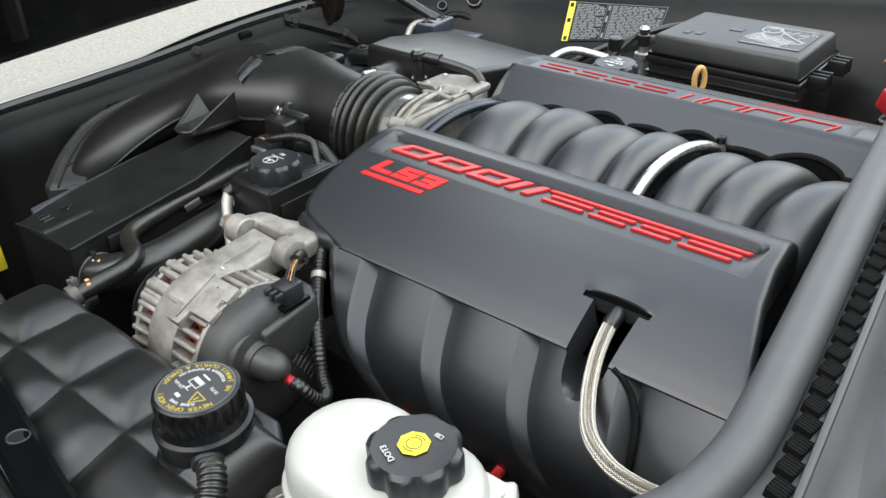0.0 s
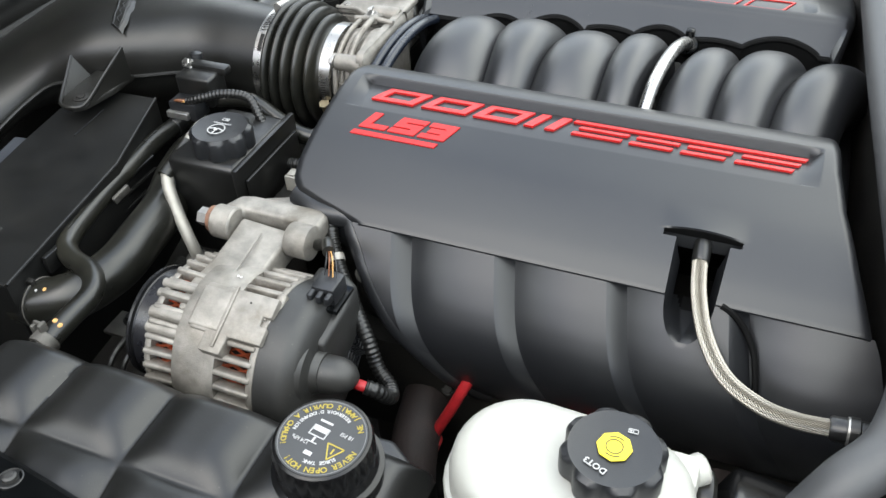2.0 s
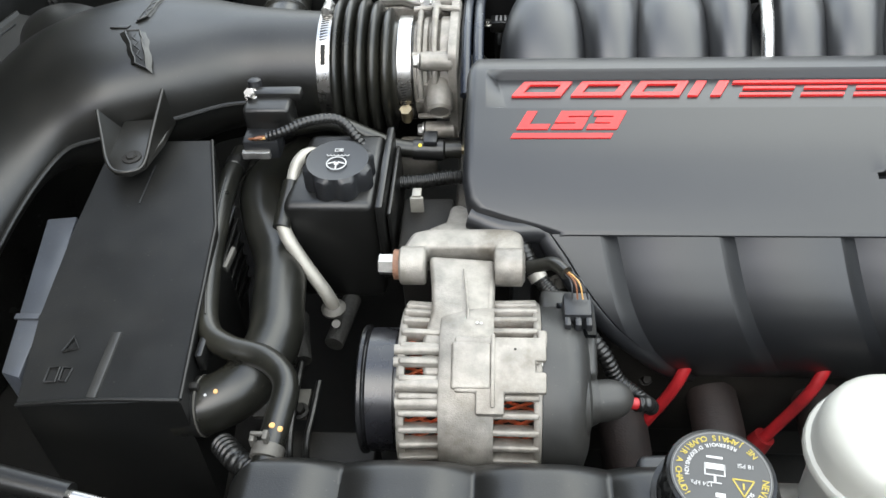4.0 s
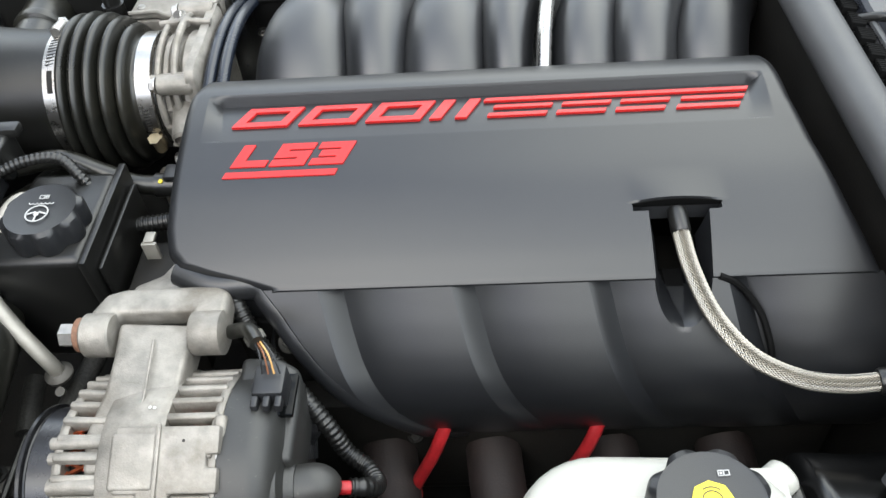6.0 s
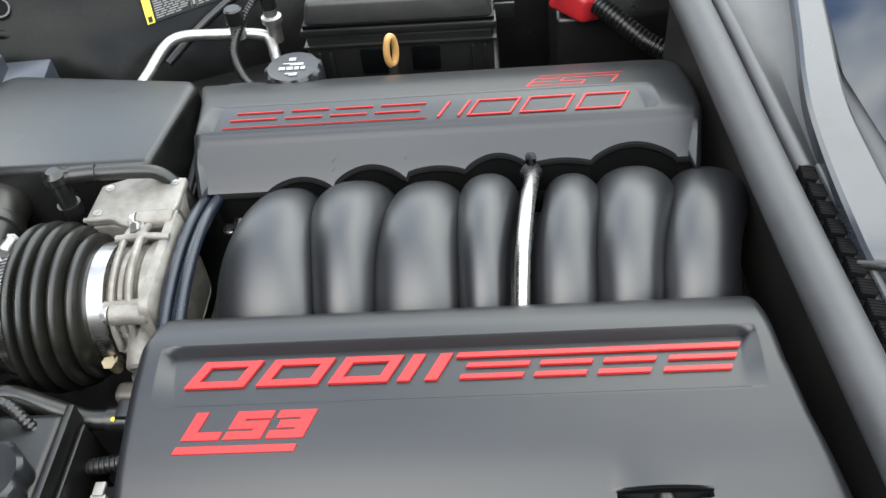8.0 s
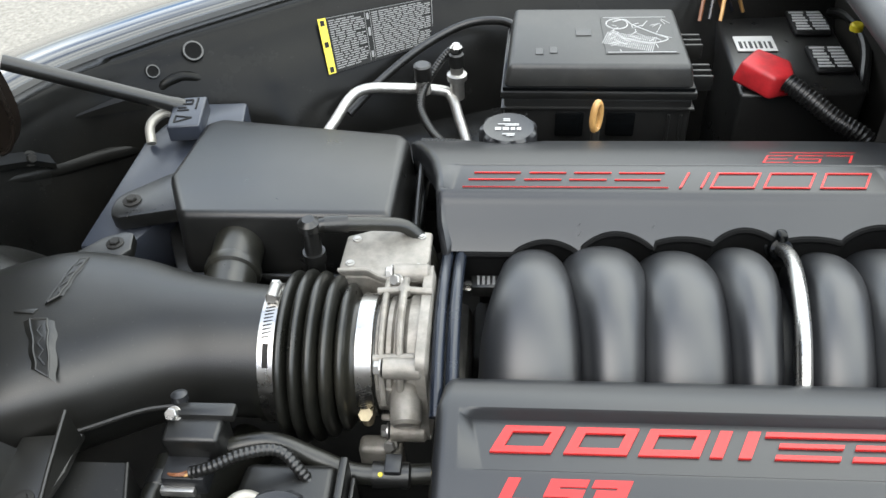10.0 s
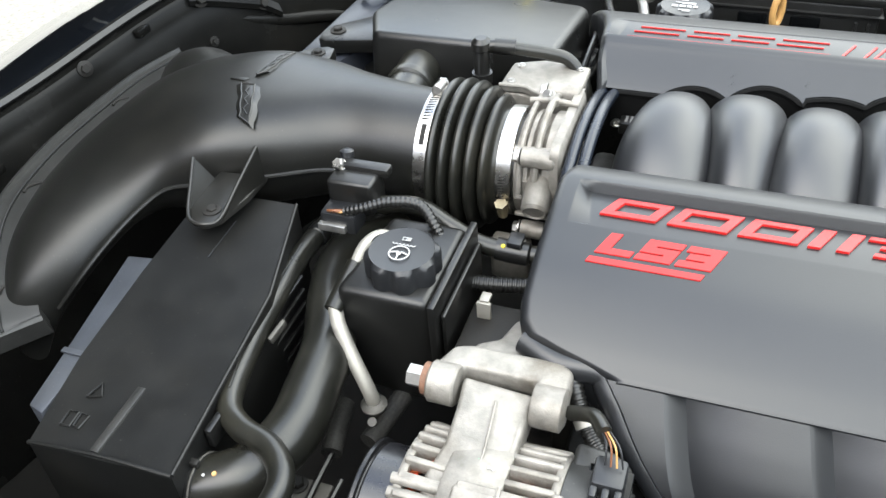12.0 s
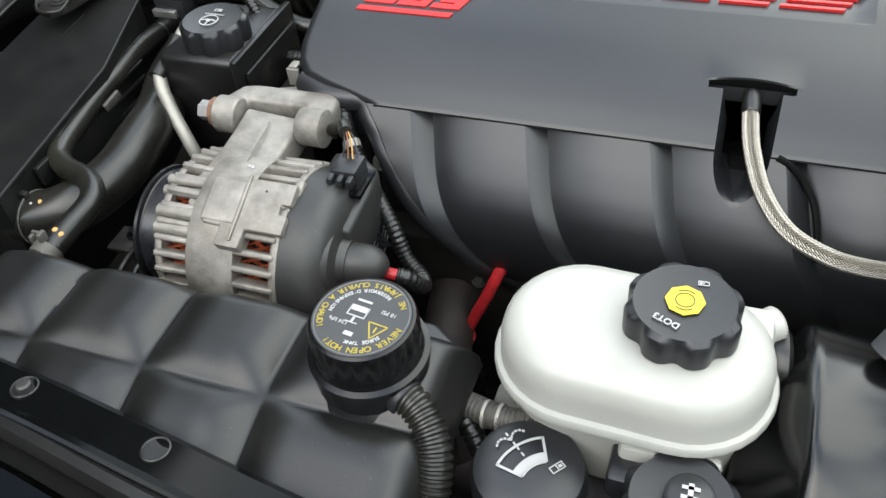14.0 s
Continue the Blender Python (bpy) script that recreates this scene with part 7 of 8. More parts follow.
for ob in [o for o in scene.objects if o.name.startswith("coolant_tank")]:
    c, z, turn = (0.180, -0.514), 0.7719, radians(172)
    for words, mid, size, inward, r, mtl in (("NEVER OPEN HOT!", 2.1, 0.0058, False, 0.0262, M_YPRINT), ("NE JAMAIS OUVRIR A CHAUD!", -0.9, 0.0055, True, 0.0262, M_YPRINT), ("SURGE TANK", 2.1, 0.0036, False, 0.0208, M_PRINT), ("RESERVOIR D'EXPANSION", -0.95, 0.0036, True, 0.0212, M_PRINT)):
        part("cap_lettering", curved_words(words, r, mid, size, z, c, turn, inward), mtl, ob)
    m = Matrix.Translation((c[0], c[1], z)) @ Matrix.Rotation(turn, 4, 'Z')
    part("cap_lettering", lettering("124 kPa", 0.0042, m @ Matrix.Translation((0.012, 0.008, 0)) @ Matrix.Rotation(0.0, 4, 'Z'), 0.0002), M_PRINT, ob)
    part("cap_lettering", lettering("18 PSI", 0.0042, m @ Matrix.Translation((-0.015, -0.008, 0)) @ Matrix.Rotation(0.0, 4, 'Z'), 0.0002), M_PRINT, ob)
    b = box((0.012, 0.0042, 0.0004), (0, 0, 0), 0, 1, m @ Matrix.Translation((0.004, -0.0049, 0)))
    for dx, dy, w, h in ((0.004, 0.0012, 0.0127, 0.0008), (-0.002, -0.003, 0.0008, 0.008), (0.010, -0.003, 0.0008, 0.008)):
        join(b, box((w, h, 0.0004), (0, 0, 0), 0, 1, m @ Matrix.Translation((dx, dy, 0))))
    join(b, box((0.0015, 0.004, 0.0004), (0, 0, 0), 0, 1, m @ Matrix.Translation((0.004, 0.004, 0))), box((0.008, 0.0007, 0.0004), (0, 0, 0), 0, 1, m @ Matrix.Translation((0.004, 0.0065, 0))))
    part("tank_symbol", b, M_PRINT, ob)
    part("brand_bar", box((0.010, 0.0016, 0.0004), (0, 0, 0), 0, 1, m @ Matrix.Translation((0.004, -0.0115, 0))), M_PRINT, ob)
    tri = [(-0.0065, -0.004), (0.0065, -0.004), (0, 0.0075)]
    b = None
    for k in range(3):
        p, q = Vector((*tri[k], 0)), Vector((*tri[(k + 1) % 3], 0))
        e = box(((q - p).length, 0.0009, 0.0004), (0, 0, 0), 0, 1, m @ Matrix.Translation((-0.013, 0.006, 0)) @ Matrix.Translation((p + q) / 2) @ Matrix.Rotation(math.atan2((q - p).y, (q - p).x), 4, 'Z'))
        b = join(b, e) if b else e
    join(b, box((0.0011, 0.0045, 0.0004), (0, 0, 0), 0, 1, m @ Matrix.Translation((-0.013, 0.0065, 0))))
    part("warning_triangle", b, M_YPRINT, ob)
    part("print_bar", box((0.006, 0.003, 0.0004), (0, 0, 0), 0, 1, m @ Matrix.Translation((0.001, 0.0148, 0))), M_PRINT, ob)
    part("lower_wall", prism([(0.150, -0.550), (0.214, -0.556), (0.224, -0.530), (0.220, -0.484), (0.200, -0.470), (0.150, -0.474)], 0.58, 0.699, 0.008, 3), M_TANLOW, ob, "dusty translucent lower wall")
    part("neck_flange", prism([(0.128, -0.560), (0.22, -0.568), (0.232, -0.535), (0.228, -0.478), (0.205, -0.462), (0.14, -0.466)], 0.700, 0.716, 0.006, 3), M_CAP, ob)

overflow_hose = thing("overflow_hose", "black ribbed overflow hose beside the coolant cap", "hose", (0.205, -0.532, 0.728))
part("sleeve", corrugated([(0.205, -0.532, 0.728), (0.222, -0.540, 0.724), (0.236, -0.556, 0.712), (0.240, -0.580, 0.690), (0.236, -0.605, 0.665), (0.230, -0.63, 0.63)], 0.0115, 0.0048, 0.14, 18), M_RUBBER, overflow_hose)
part("end_cuff", lathe([(0.0118, 0), (0.0128, 0.001), (0.0128, 0.010), (0.0118, 0.011)], 28, place(0.203, -0.531, 0.7285, (0.85, -0.4, -0.2))), M_CAP, overflow_hose)


def steering_pipe():
    ob = thing("steering_return_pipe", "bright metal steering pipe with a black rubber sleeve", "pipe", (-0.14, -0.24, 0.65))
    part("upper_tube", tube([(-0.118, -0.168, 0.735), (-0.140, -0.166, 0.748), (-0.152, -0.180, 0.747), (-0.155, -0.205, 0.738)], 0.006, 14), M_PIPE, ob)
    part("sleeve", tube([(-0.155, -0.200, 0.740), (-0.158, -0.222, 0.730), (-0.160, -0.243, 0.722)], 0.0082, 16), M_RUBBER, ob, "black rubber sleeve")
    part("lower_tube", tube([(-0.160, -0.238, 0.724), (-0.154, -0.248, 0.712), (-0.138, -0.262, 0.690), (-0.1235, -0.272, 0.670), (-0.1175, -0.275, 0.655), (-0.1170, -0.275, 0.640)], 0.0066, 14), M_PIPE, ob)
    part("nut", lathe([(0.0068, 0), (0.0115, 0.001), (0.0120, 0.004), (0.0090, 0.007), (0.0068, 0.008)], 20, Matrix.Translation((-0.117, -0.275, 0.644))), M_ALUDARK, ob)
    part("dust_cap", lathe([(0.0022, 0), (0.0042, 0), (0.0042, 0.003), (0.0022, 0.003)], 16, place(-0.113, -0.289, 0.640, (0, -0.4, 0.9))), M_ALUDARK, ob)
    return ob


steering_pipe()


# ---- shroud details, belts and brackets in front of the engine ----
for ob in [o for o in scene.objects if o.name.startswith("radiator_shroud")]:
    part("raised_strip", box((0.0085, 0.064, 0.0045), (0, 0, 0), 0.0012, 2, Matrix.Translation((-0.2800, -0.392, 0.7090)) @ Euler((radians(3.6), radians(-5.5), radians(-2))).to_matrix().to_4x4()), M_REAR, ob)
    for loop in ([(-0.320, -0.380), (-0.314, -0.366), (-0.307, -0.377)], [(-0.326, -0.408), (-0.326, -0.395), (-0.317, -0.395), (-0.317, -0.408)], [(-0.314, -0.407), (-0.314, -0.395), (-0.306, -0.396), (-0.308, -0.408)]):
        part("moulded_mark", tube([(x, y, 0.7052 + 0.122 * (y + 0.402) + 0.055 * (x + 0.343) + 0.0012) for x, y in loop + loop[:1]], 0.0011, 6, smooth_path=False), M_SHROUD, ob)
    for k in range(7):
        part("side_rib", box((0.004, 0.21, 0.0035), (-0.2215 - 0.001 * k, -0.295, 0.700 - 0.017 * k), 0.001), M_PLASTIC, ob)
    # Step and clip wear the paler plastic whose colour holds the sky sheen.
    part("side_step", prism([(-0.403, -0.212), (-0.374, -0.208), (-0.3575, -0.325), (-0.3515, -0.402), (-0.369, -0.397), (-0.381, -0.33)], 0.58, 0.703, 0.002), M_STEP, ob)
    part("step_clip", box((0.022, 0.006, 0.002), (-0.370, -0.338, 0.7045), 0.0006), M_STEP, ob)
    part("hose_collar", lathe([(0.0235, 0), (0.025, 0.002), (0.025, 0.008), (0.0235, 0.010)], 28, place(-0.222, -0.404, 0.666, (1, 0.05, 0.05))), M_PLASTIC, ob)
    part("clip_tab", join(box((0.006, 0.02, 0.02), (-0.205, -0.372, 0.700), 0.001), box((0.01, 0.006, 0.008), (-0.202, -0.355, 0.705), 0.001)), M_PLASTIC, ob)

single("hose_dot", lathe([(0.0022, 0), (0.0017, 0.0008)], 12, place(-0.187, -0.4068, 0.6961, (0.02, -0.42, 0.91))), M_TAN, "yellow paint dot on the radiator hose", "paint dot", group="paint dots")
single("hose_dot", lathe([(0.0014, 0), (0.0011, 0.0008)], 12, place(-0.1952, -0.4097, 0.6948, (0, -0.43, 0.9))), M_PRINT, "pale paint dot on the radiator hose", "paint dot", group="paint dots")
for x, y, z in ((-0.1285, -0.4495, 0.7150), (-0.1228, -0.4510, 0.7128)):
    single("hose_dot", lathe([(0.0026, 0), (0.002, 0.0008)], 12, place(x, y, z, (10 * (x + 0.1275) + 0.1, -0.16, 0.95))), M_TAN, "pale yellow paint dot on the slim hose", "paint dot", group="paint dots")


def spring_clamp():
    ob = thing("spring_clamp", "dull steel spring clamp on the slim coolant hose", "hose clamp", (-0.133, -0.482, 0.69))
    part("band", lathe([(0.0118, 0), (0.0126, 0.0005), (0.0126, 0.010), (0.0118, 0.0105)], 28, place(-0.1305, -0.4605, 0.7035, (-0.10, -0.97, -0.18))), M_ALUDARK, ob)
    part("ear", join(box((0.004, 0.008, 0.010), (-0.141, -0.461, 0.713), 0.001), box((0.004, 0.008, 0.010), (-0.130, -0.462, 0.718), 0.001), box((0.013, 0.003, 0.004), (-0.136, -0.459, 0.718), 0.001)), M_ALUDARK, ob)
    return ob


spring_clamp()
single("hose_tag", box((0.004, 0.022, 0.010), (0, 0, 0), 0.001, 2, Matrix.Translation((-0.209, -0.262, 0.700)) @ Euler((0.3, 0.2, -0.2)).to_matrix().to_4x4()), M_ALUDARK, "pale tag clipped to the slim hose", "tag")
single("wiring_conduit", corrugated([(-0.185, -0.43, 0.655), (-0.168, -0.448, 0.662), (-0.150, -0.462, 0.66), (-0.14, -0.49, 0.64)], 0.0105, 0.0055), M_PLASTIC, "black ribbed conduit beneath the slim hose", "conduit", group="wiring conduits")


def front_accessories():
    ob = thing("accessory_bracket", "dull metal accessory bracket with bolts behind the pulley", "bracket", (-0.11, -0.38, 0.55))
    part("plate", box((0.050, 0.032, 0.005), (-0.160, -0.352, 0.600), 0.001), M_ALUDARK, ob, "dull bare metal plate")
    part("lower_plate", box((0.09, 0.05, 0.05), (-0.115, -0.395, 0.56), 0.004), M_DARK, ob)
    for x, y in ((-0.165, -0.345), (-0.142, -0.362)):
        part("bolt", hexbolt((x, y, 0.603), (0, 0, 1), 0.006, 0.006), M_DARK, ob)
    return ob


front_accessories()
for pts in ([(-0.158, -0.258, 0.620), (-0.153, -0.285, 0.620), (-0.147, -0.312, 0.618)], [(-0.108, -0.235, 0.622), (-0.113, -0.262, 0.621), (-0.119, -0.292, 0.620)]):
    single("foam_pad", tube([(x, y, z - 0.006) for x, y, z in pts], 0.0095, 12), M_FOAM, "grainy black foam pad low beside the radiator hose", "foam pad", group="foam pads")
single("control_rod", tube([(-0.147, -0.305, 0.612), (-0.146, -0.355, 0.612), (-0.143, -0.402, 0.610), (-0.142, -0.425, 0.58)], 0.0034, 8), M_PLASTIC, "thin black rod beside the pulley", "rod", group="control rods")
single("control_rod", tube([(-0.1266, -0.335, 0.612), (-0.127, -0.37, 0.612), (-0.128, -0.400, 0.610), (-0.128, -0.425, 0.58)], 0.0030, 8), M_PLASTIC, "thin black rod beside the radiator hose", "rod", group="control rods")
single("wire_loop", tube([(-0.105, -0.415, 0.60), (-0.09, -0.44, 0.62), (-0.075, -0.465, 0.61), (-0.072, -0.475, 0.57)], 0.004, 8), M_PLASTIC, "black wire loop below the pulley", "wire")
single("idler_can", lathe([(0.03, 0), (0.034, 0.004), (0.034, 0.05), (0.03, 0.054)], 28, place(-0.13, -0.455, 0.575, (1, 0.2, 0.3))), M_DARK, "dark grimy metal canister low in the bay", "canister")


def drive_belt():
    """A flat band wrapped round the pulley."""
    run = [V(-0.062, ALT.y + 0.0488 * math.sin(a), ALT.z + 0.0488 * math.cos(a)) for a in [radians(-176 + 8 * k) for k in range(45)]]
    rings = []
    for i, p in enumerate(run):
        t = (run[min(i + 1, len(run) - 1)] - run[max(i - 1, 0)]).normalized()
        up = V(0, -t.z, t.y)
        rings.append([p + up * 0.0016, p + V(0.021, 0, 0) + up * 0.0016, p + V(0.021, 0, 0) - up * 0.0010, p - up * 0.0010])
    single("drive_belt", loft(rings), M_BELT, "smooth black rubber drive belt round the alternator pulley", "belt", sharp=40)


drive_belt()


# ---- wiring beside the alternator ----
single("wiring_conduit", corrugated([(0.052, -0.262, 0.745), (0.060, -0.280, 0.738), (0.072, -0.298, 0.722), (0.090, -0.318, 0.712), (0.112, -0.340, 0.700), (0.128, -0.354, 0.684), (0.140, -0.364, 0.664), (0.154, -0.372, 0.656), (0.163, -0.386, 0.660), (0.163, -0.396, 0.671), (0.158, -0.402, 0.683), (0.149, -0.404, 0.687)], 0.0068, 0.0044), M_PLASTIC, "black corrugated conduit curling round the alternator", "conduit", group="wiring conduits")
single("conduit_clip", lathe([(0.0080, 0), (0.0080, 0.007)], 20, place(0.071, -0.297, 0.7225, (0.5, -0.65, -0.5))), M_PIPE, "white plastic clip round the conduit", "clip")
single("red_lead", tube([(0.134, -0.405, 0.688), (0.143, -0.4045, 0.6877), (0.151, -0.404, 0.687)], 0.0048, 12), M_REDRUB, "red insulated lead at the alternator terminal", "wire")


def alternator_plug():
    ob = thing("alternator_plug", "black connector with orange wires on the alternator", "connector", (0.10, -0.36, 0.73))
    part("socket", box((0.022, 0.024, 0.022), (0.101, -0.360, 0.745), 0.003, 2), M_CAP, ob)
    for k in range(3):
        part("latch", box((0.005, 0.009, 0.008), (0.093 + 0.008 * k, -0.376, 0.750), 0.0015), M_CAP, ob)
    for k in range(4):
        part("wire", tube([(0.097 + 0.004 * k, -0.358, 0.758), (0.096 + 0.003 * k, -0.350, 0.768), (0.090 + 0.002 * k, -0.338, 0.768)], 0.0007, 6), M_ORANGE if k == 1 else M_TAN if k == 2 else M_CAP, ob)
    part("sleeve", tube([(0.064, -0.312, 0.745), (0.074, -0.316, 0.752), (0.084, -0.326, 0.764), (0.093, -0.340, 0.768)], 0.0055, 12), M_RUBBER, ob)
    part("spigot", lathe([(0.0045, 0), (0.0045, 0.012)], 14, place(0.060, -0.312, 0.745, (1, 0, 0.1))), M_STEEL, ob)
    return ob


alternator_plug()
single("bracket_bolt", hexbolt((0.092, -0.285, 0.695), (0.2, -0.6, 0.75), 0.006, 0.006, 1.5), M_ALUDARK, "grey flanged bolt beside the engine cover", "bolt")
single("bracket_bolt", hexbolt((0.180, -0.303, 0.583), (0.1, -0.7, 0.7), 0.005, 0.005, 1.4), M_DARK, "dark flanged bolt on the cylinder head", "bolt")


# ---- engine block, plug leads, exhaust manifold ----
def engine_block():
    ob = thing("engine_block", "dark grimy engine block below the covers", "engine", (0.27, 0.0, 0.3))
    part("block", box((0.52, 0.40, 0.34), (0.28, 0.0, 0.44), 0.02, 2), M_DARK, ob)
    part("cylinder_head", box((0.48, 0.12, 0.14), (0.29, -0.245, 0.56), 0.012, 2, None), M_DARK, ob)
    part("cylinder_head", box((0.48, 0.12, 0.14), (0.27, 0.245, 0.58), 0.012, 2, None), M_DARK, ob)
    part("valve_cover", box((0.44, 0.11, 0.07), (0.29, -0.225, 0.655), 0.02, 3), M_DARK, ob)
    part("front_cover", box((0.03, 0.30, 0.26), (0.01, -0.03, 0.55), 0.01, 2), M_ALUDARK, ob)
    return ob


engine_block()
gusset = prism([(-0.030, -0.282), (0.050, -0.280), (0.034, -0.258), (0.016, -0.218), (0.004, -0.200), (-0.006, -0.205), (-0.008, -0.246), (-0.022, -0.262)], 0.705, 0.742, 0.005, 3)
for v in gusset.verts:
    v.co.z -= max(0.0, v.co.y + 0.262) * 0.45
single("alternator_support", gusset, M_ALU, "cast aluminium support rising behind the alternator", "bracket", sharp=45)


def plug_lead(x, y):
    ob = thing("spark_plug_lead", "red silicone spark plug lead with its boot", "plug lead", (x, y, 0.53), group="spark plug leads")
    part("lead", tube([(x, y, 0.530), (x + 0.012, y + 0.001, 0.562), (x + 0.026, y + 0.004, 0.595), (x + 0.036, y + 0.010, 0.620), (x + 0.05, y + 0.03, 0.65)], 0.0055, 14), M_REDRUB, ob)
    part("boot", tube([(x - 0.010, y - 0.004, 0.505), (x - 0.004, y - 0.001, 0.520), (x + 0.004, y + 0.001, 0.540)], 0.012, 20, rfun=lambda t: 0.0145 - 0.0045 * t), M_REDDARK, ob, "dark red boot")
    return ob


for lx, ly in ((0.170, -0.335), (0.290, -0.338)):
    plug_lead(lx, ly)


def exhaust():
    ob = thing("exhaust_manifold", "rusty brown exhaust manifold below the cover", "exhaust manifold", (0.25, -0.34, 0.40))
    for x in (0.155, 0.245, 0.345, 0.44):
        part("runner", tube([(x, -0.30, 0.56), (x + 0.005, -0.345, 0.545), (x + 0.015, -0.385, 0.50), (x + 0.03, -0.40, 0.43)], 0.024, 16), M_RUST, ob)
    part("collector", tube([(0.12, -0.40, 0.42), (0.30, -0.41, 0.42), (0.52, -0.40, 0.40)], 0.032, 16), M_RUST, ob)
    return ob


exhaust()


# ---- near wing: rail, washer cap, clutch cap, servo wrap ----
def near_rail():
    ob = thing("wing_rail", "glossy black wing rail with recessed screws", "rail", (0.05, -0.60, 0.72))
    pts = [(-0.30, -0.566, 0.716), (-0.12, -0.586, 0.730), (-0.02, -0.600, 0.738), (0.09, -0.618, 0.742), (0.22, -0.638, 0.744), (0.40, -0.655, 0.750)]
    path = spline(pts, 6)
    rings = [[p + V(0, 0.013, -0.004), p + V(0.001, 0.008, 0.002), p + V(0, -0.016, 0.003), p + V(0, -0.021, 0.006), p + V(0, -0.026, 0.003), p + V(0, -0.032, -0.018), p + V(0, 0.010, -0.022)] for p in path]
    part("rail", loft(rings), M_GLOSSBLACK, ob, sharp=25)
    for x, y, z in ((-0.024, -0.601, 0.7404), (0.088, -0.619, 0.7444)):
        head = part("screw", lathe([(0.0092, -0.001), (0.0092, 0.0006), (0.0084, 0.001), (0.0077, 0.0002), (0.0, 0.0001)], 28, place(x, y, z, (0, 0.1, 1))), M_PLASTIC, ob)
        if x < 0:
            part("knob", lathe([(0.0052, 0.0), (0.0050, 0.003), (0.0035, 0.0042), (0.0003, 0.0044)], 20, place(x, y, z, (0, 0.1, 1))), M_REAR, head)
    return ob


near_rail()


def washer_filler():
    ob = thing("washer_bottle_cap", "domed black washer fluid cap with white windscreen symbol", "cap", (0.292, -0.545, 0.64))
    part("cap", lathe([(0.034, -0.05), (0.036, -0.045), (0.0365, -0.006), (0.034, 0.001), (0.028, 0.0045), (0.015, 0.006), (0.0, 0.0063)], 48, Matrix.Translation((0.292, -0.545, 0.697))), M_CAP, ob)
    part("neck", lathe([(0.028, 0), (0.028, 0.05)], 24, Matrix.Translation((0.292, -0.545, 0.60))), M_PLASTIC, ob)
    disc_print("washer", (0.288, -0.541), ob, 0.7040, 1.0, radians(50))
    return ob


washer_filler()


def clutch_filler():
    ob = thing("clutch_fluid_cap", "dark grey lobed clutch fluid cap with white symbol", "cap", (0.382, -0.552, 0.66))
    part("cap", lobed_cap((0.382, -0.552, 0.696), 0.034, 0.022, 8, 0.12), M_CAP, ob)
    part("hub", lathe([(0.014, 0), (0.014, 0.008), (0.011, 0.010), (0.0, 0.010)], 28, Matrix.Translation((0.386, -0.552, 0.716))), M_CAP, ob)
    part("symbol", join(box((0.003, 0.012, 0.0008), (0.386, -0.552, 0.7266), 0), box((0.010, 0.0022, 0.0008), (0.386, -0.549, 0.7266), 0), box((0.010, 0.0022, 0.0008), (0.386, -0.555, 0.7266), 0)), M_PRINT, ob)
    part("neck", lathe([(0.026, 0), (0.026, 0.08)], 24, Matrix.Translation((0.382, -0.552, 0.617))), M_WHITE, ob)
    return ob


clutch_filler()


def servo_wrap():
    ob = thing("brake_servo", "brake servo wrapped in crumpled black plastic", "brake servo", (0.50, -0.48, 0.55))
    rings = []
    rng = random.Random(3)
    n = 48
    for k in range(61):
        t = k / 60
        x = lerp(0.408, 0.62, t)
        r0 = 0.098 * min(1.0, 0.42 + 3.4 * t) if t < 0.17 else 0.098
        ring = []
        for i in range(n):
            a = 2 * math.pi * i / n
            fold = abs(math.sin(17 * (x - 0.424) + 1.3 * math.sin(a + 0.6) + 0.35 * math.sin(4 * a)))
            w = 0.012 * (1 - fold) ** 2.2 + noise.noise(V(x * 14, math.cos(a) * 1.1, math.sin(a) * 1.1)) * 0.008
            ring.append(V(x, -0.478 + (r0 + w) * math.cos(a), 0.650 + (r0 + w) * math.sin(a)))
        rings.append(ring)
    part("wrap", loft(rings), M_BAG, ob, sharp=80)
    part("neck_ring", lathe([(0.022, 0), (0.024, 0.004), (0.024, 0.012), (0.02, 0.015)], 24, place(0.418, -0.438, 0.712, (1, 0.1, 0))), M_RUBBER, ob)
    return ob


servo_wrap()
single("brake_pipe", tube([(0.315, -0.535, 0.655), (0.33, -0.548, 0.672), (0.345, -0.558, 0.665), (0.36, -0.565, 0.64)], 0.004, 10), M_PLASTIC, "thin dark brake pipe under the reservoir", "pipe")
single("loom_branch", corrugated([(0.228, -0.500, 0.678), (0.245, -0.515, 0.672), (0.258, -0.53, 0.66), (0.265, -0.55, 0.64)], 0.008, 0.0048), M_PLASTIC, "black corrugated loom beside the white reservoir", "conduit", group="wiring conduits")
single("master_cylinder", tube([(0.25, -0.47, 0.63), (0.34, -0.472, 0.635), (0.44, -0.475, 0.64)], 0.028, 20), M_ALUDARK, "dull cast brake master cylinder under the reservoir", "master cylinder")


# ---- cowl, wiper, windscreen ----
def seal_at(y):
    rows = [(-0.42, 0.549, 0.7855), (-0.30, 0.537, 0.803), (-0.15, 0.521, 0.820), (0.0, 0.505, 0.837), (0.20, 0.487, 0.858), (0.40, 0.47, 0.872), (0.75, 0.44, 0.882)]
    return table(y, [(a, b) for a, b, _ in rows]), table(y, [(a, c) for a, _, c in rows])


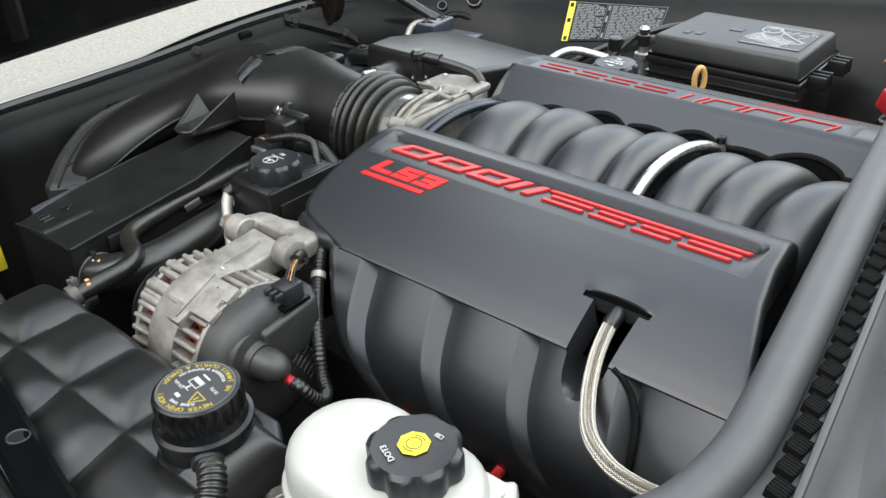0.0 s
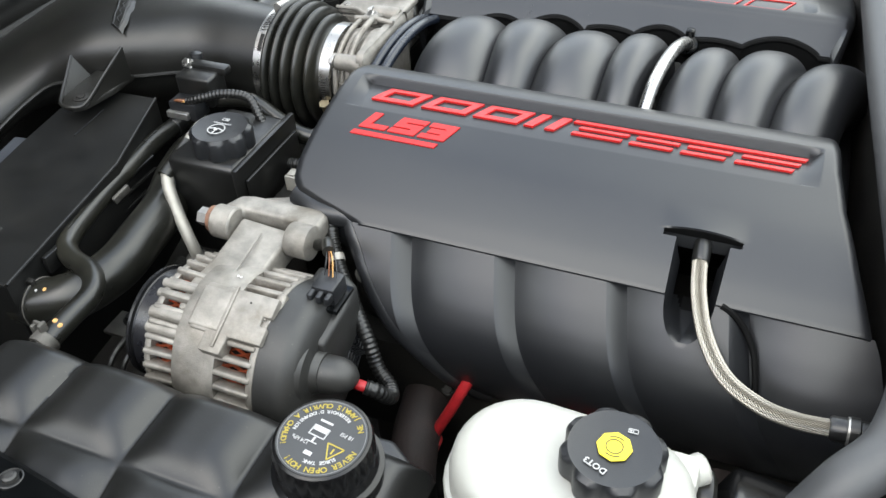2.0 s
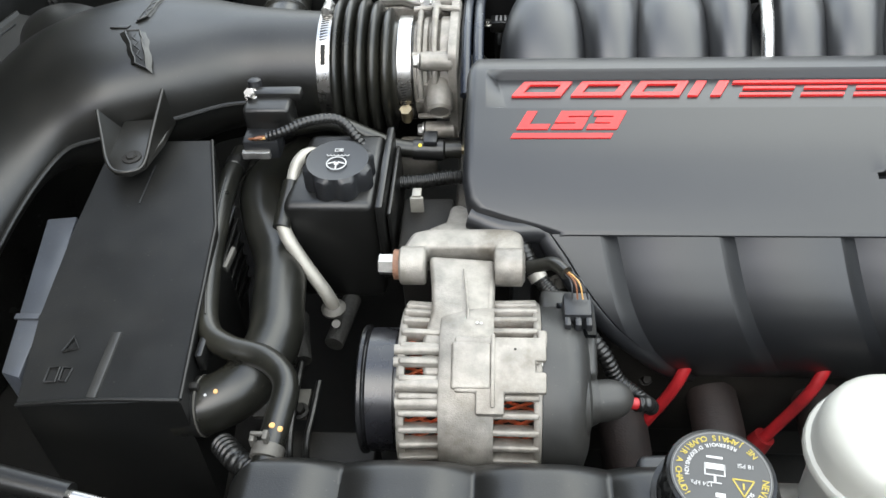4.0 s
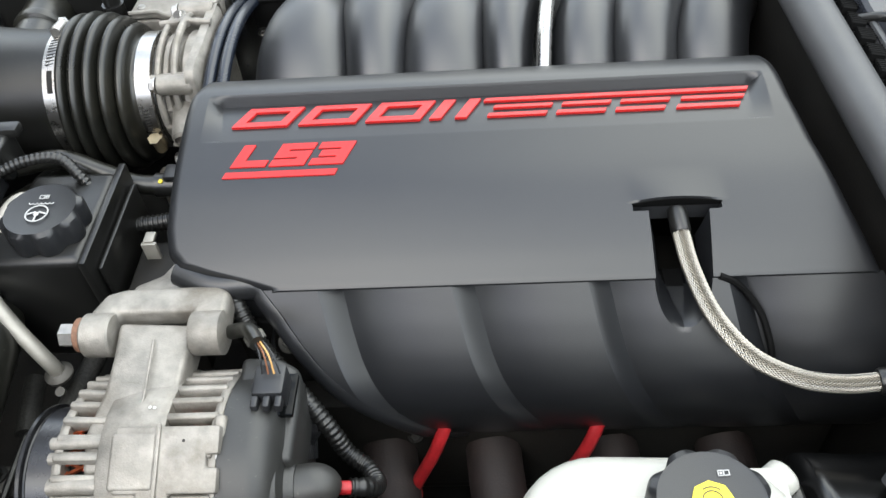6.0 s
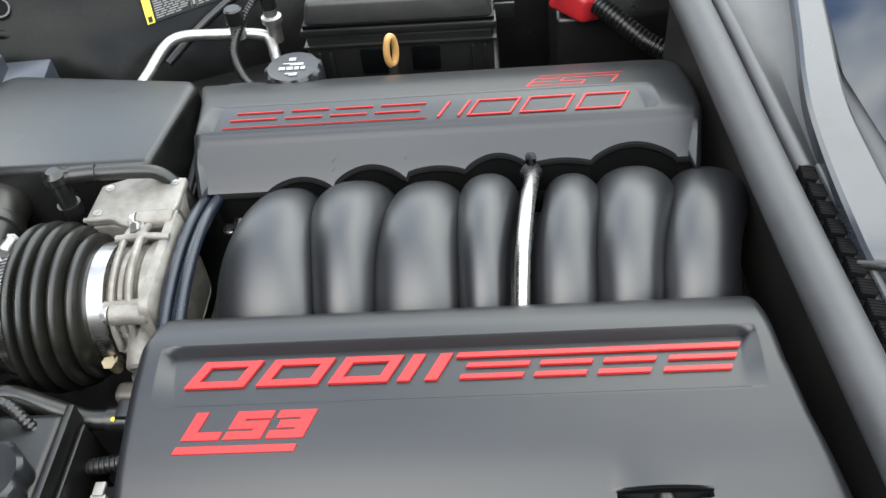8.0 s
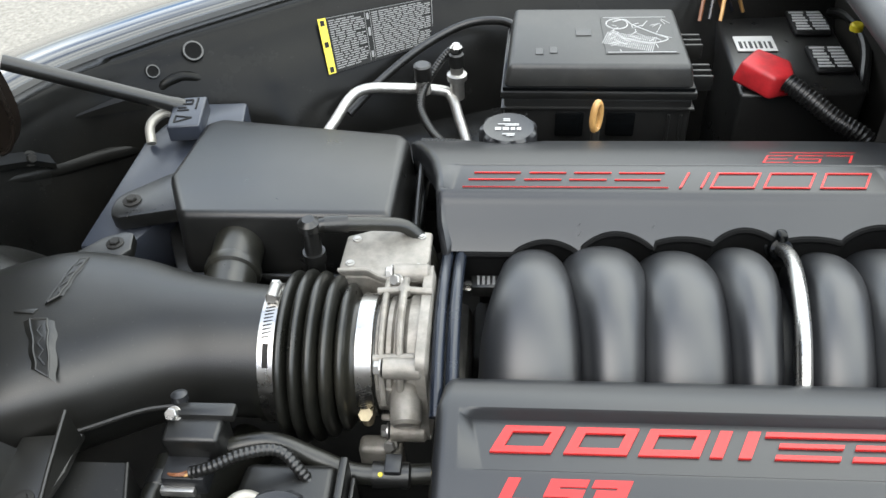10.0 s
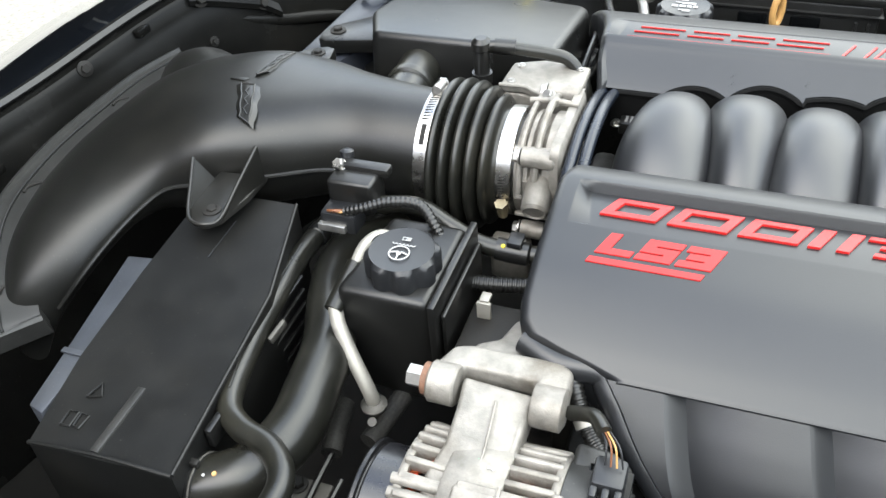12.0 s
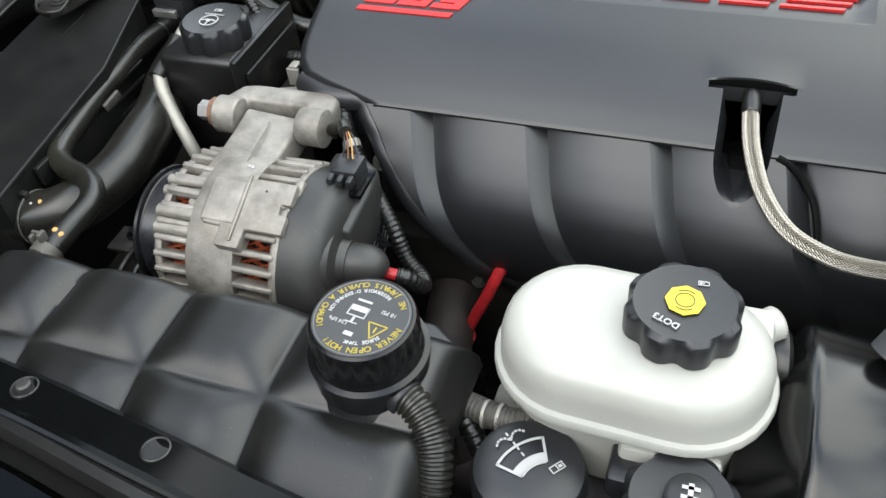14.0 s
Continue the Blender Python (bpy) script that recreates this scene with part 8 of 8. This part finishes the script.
def toothed_strip():
    ob = thing("cowl_seal_strip", "black toothed rubber strip along the cowl edge", "seal strip", (0.54, -0.2, 0.80))
    pts = []
    for k in range(20):
        y = lerp(0.75, 0.012, k / 19)
        x, z = seal_at(y)
        pts.append((x + 0.0285, y, z - 0.002))
    part("bulb", tube(pts, 0.0075, 12, 2), M_SEAL, ob)
    base = []
    for k in range(20):
        y = lerp(0.012, -0.52, k / 19)
        x, z = seal_at(y)
        base.append(V(x + 0.030, y, z - 0.004))
    rings = [[p + V(-0.006, 0, -0.012), p + V(-0.005, 0, 0.004), p + V(0.008, 0, 0.003), p + V(0.010, 0, -0.012)] for p in base]
    part("base_strip", loft(rings), M_SEAL, ob)
    tooth = box((0.0125, 0.0162, 0.0085), (0, 0, 0), 0.0012, 1)
    for k in range(5):
        box((0.0128, 0.0012, 0.0088), (0, -0.0062 + 0.0031 * k, 0.0004), 0, 1, None, tooth)
    me = bpy.data.meshes.new("tooth")
    tooth.to_mesh(me)
    tooth.free()
    me.materials.append(M_SHADEBLACK)
    y = 0.004
    while y > -0.52:
        x, z = seal_at(y)
        o = new("tooth", me)
        o.parent = ob
        o.matrix_basis = Matrix.Translation(V(x + 0.0275, y, z + 0.001) - V(*ob.location)) @ Euler((radians(-6), radians(8), radians(-6))).to_matrix().to_4x4()
        y -= 0.0185
    edge = []
    for k in range(24):
        y = lerp(0.012, -0.52, k / 23)
        x, z = seal_at(y)
        edge.append((x + 0.0385, y, z + 0.003))
    part("edge_bead", tube(edge, 0.003, 8, 2), M_SEAL, ob)
    return ob


toothed_strip()


def wiper():
    ob = thing("wiper_arm", "broad satin black wiper arm over the cowl", "wiper", (0.58, 0.0, 0.83))
    mid = [(0.5735, -0.0985, 0.829, 0.008), (0.5710, -0.0960, 0.830, 0.0145), (0.5690, -0.088, 0.833, 0.0185), (0.565, -0.06, 0.842, 0.0195), (0.562, 0.00, 0.850, 0.0185), (0.562, 0.06, 0.857, 0.0165), (0.568, 0.11, 0.862, 0.0155), (0.577, 0.16, 0.866, 0.0145), (0.590, 0.24, 0.872, 0.013), (0.602, 0.34, 0.880, 0.011), (0.62, 0.55, 0.895, 0.009)]
    path = spline([m[:3] for m in mid], 6)
    wid = spline([(m[3], 0, 0) for m in mid], 6)
    rings = []
    for p, w in zip(path, wid):
        h = w.x
        rings.append([p + V(-h, 0, -0.012), p + V(-h, 0, 0.001), p + V(-h + 0.003, 0, 0.004), p + V(h - 0.003, 0, 0.005), p + V(h, 0, 0.002), p + V(h, 0, -0.012)])
    part("arm", loft(rings), M_WIPER, ob, sharp=30)
    part("pivot_cup", lathe([(0.030, -0.02), (0.030, 0.0), (0.0275, 0.001), (0.026, -0.018), (0.0, -0.018)], 36, Matrix.Translation((0.585, -0.082, 0.818)), lambda a, r, z: r), M_PLASTIC, ob)
    part("pivot_nut", lathe([(0.014, -0.02), (0.014, 0.004), (0.01, 0.007)], 20, Matrix.Translation((0.578, -0.080, 0.815))), M_DARK, ob)
    return ob


M_WIPER = mat("satin_black_arm", (0.028, 0.031, 0.038), 0.22, spec=0.7, vary=0.15, scale=25, fine=600, bump=0.05)
wiper()
single("washer_hose", tube([(0.545, -0.085, 0.828), (0.560, -0.095, 0.836), (0.576, -0.104, 0.836), (0.586, -0.114, 0.825), (0.588, -0.118, 0.806), (0.588, -0.119, 0.79)], 0.0042, 12), M_PLASTIC, "thin black washer hose rising from the cowl", "hose")


def windscreen():
    rows = []
    for k in range(14):
        y = lerp(0.85, -0.75, k / 13)
        x, z = seal_at(y)
        x = 0.592 + 0.25 * (y - 0.12) ** 2
        rows.append([V(x, y, max(0.854, z + 0.0)), V(x + 0.25, y, 0.995), V(x + 0.60, y, 1.16)])
    return single("windscreen", loft(rows, False, False), M_GLASS, "dark windscreen glass reflecting clouds and blue sky", "windscreen", kind="structure", sharp=80)


windscreen()

single("pipe_clip", join(lathe([(0.0075, 0), (0.0105, 0.001), (0.0110, 0.004), (0.0100, 0.014), (0.0120, 0.015), (0.0120, 0.024), (0.008, 0.026)], 24, place(0.3178, 0.090, 0.782, (0.02, 0.82, -0.52))), box((0.010, 0.012, 0.012), (0.318, 0.100, 0.790), 0.003, 2)), M_GLOSSBLACK, "black clip holding the polished pipe", "clip")
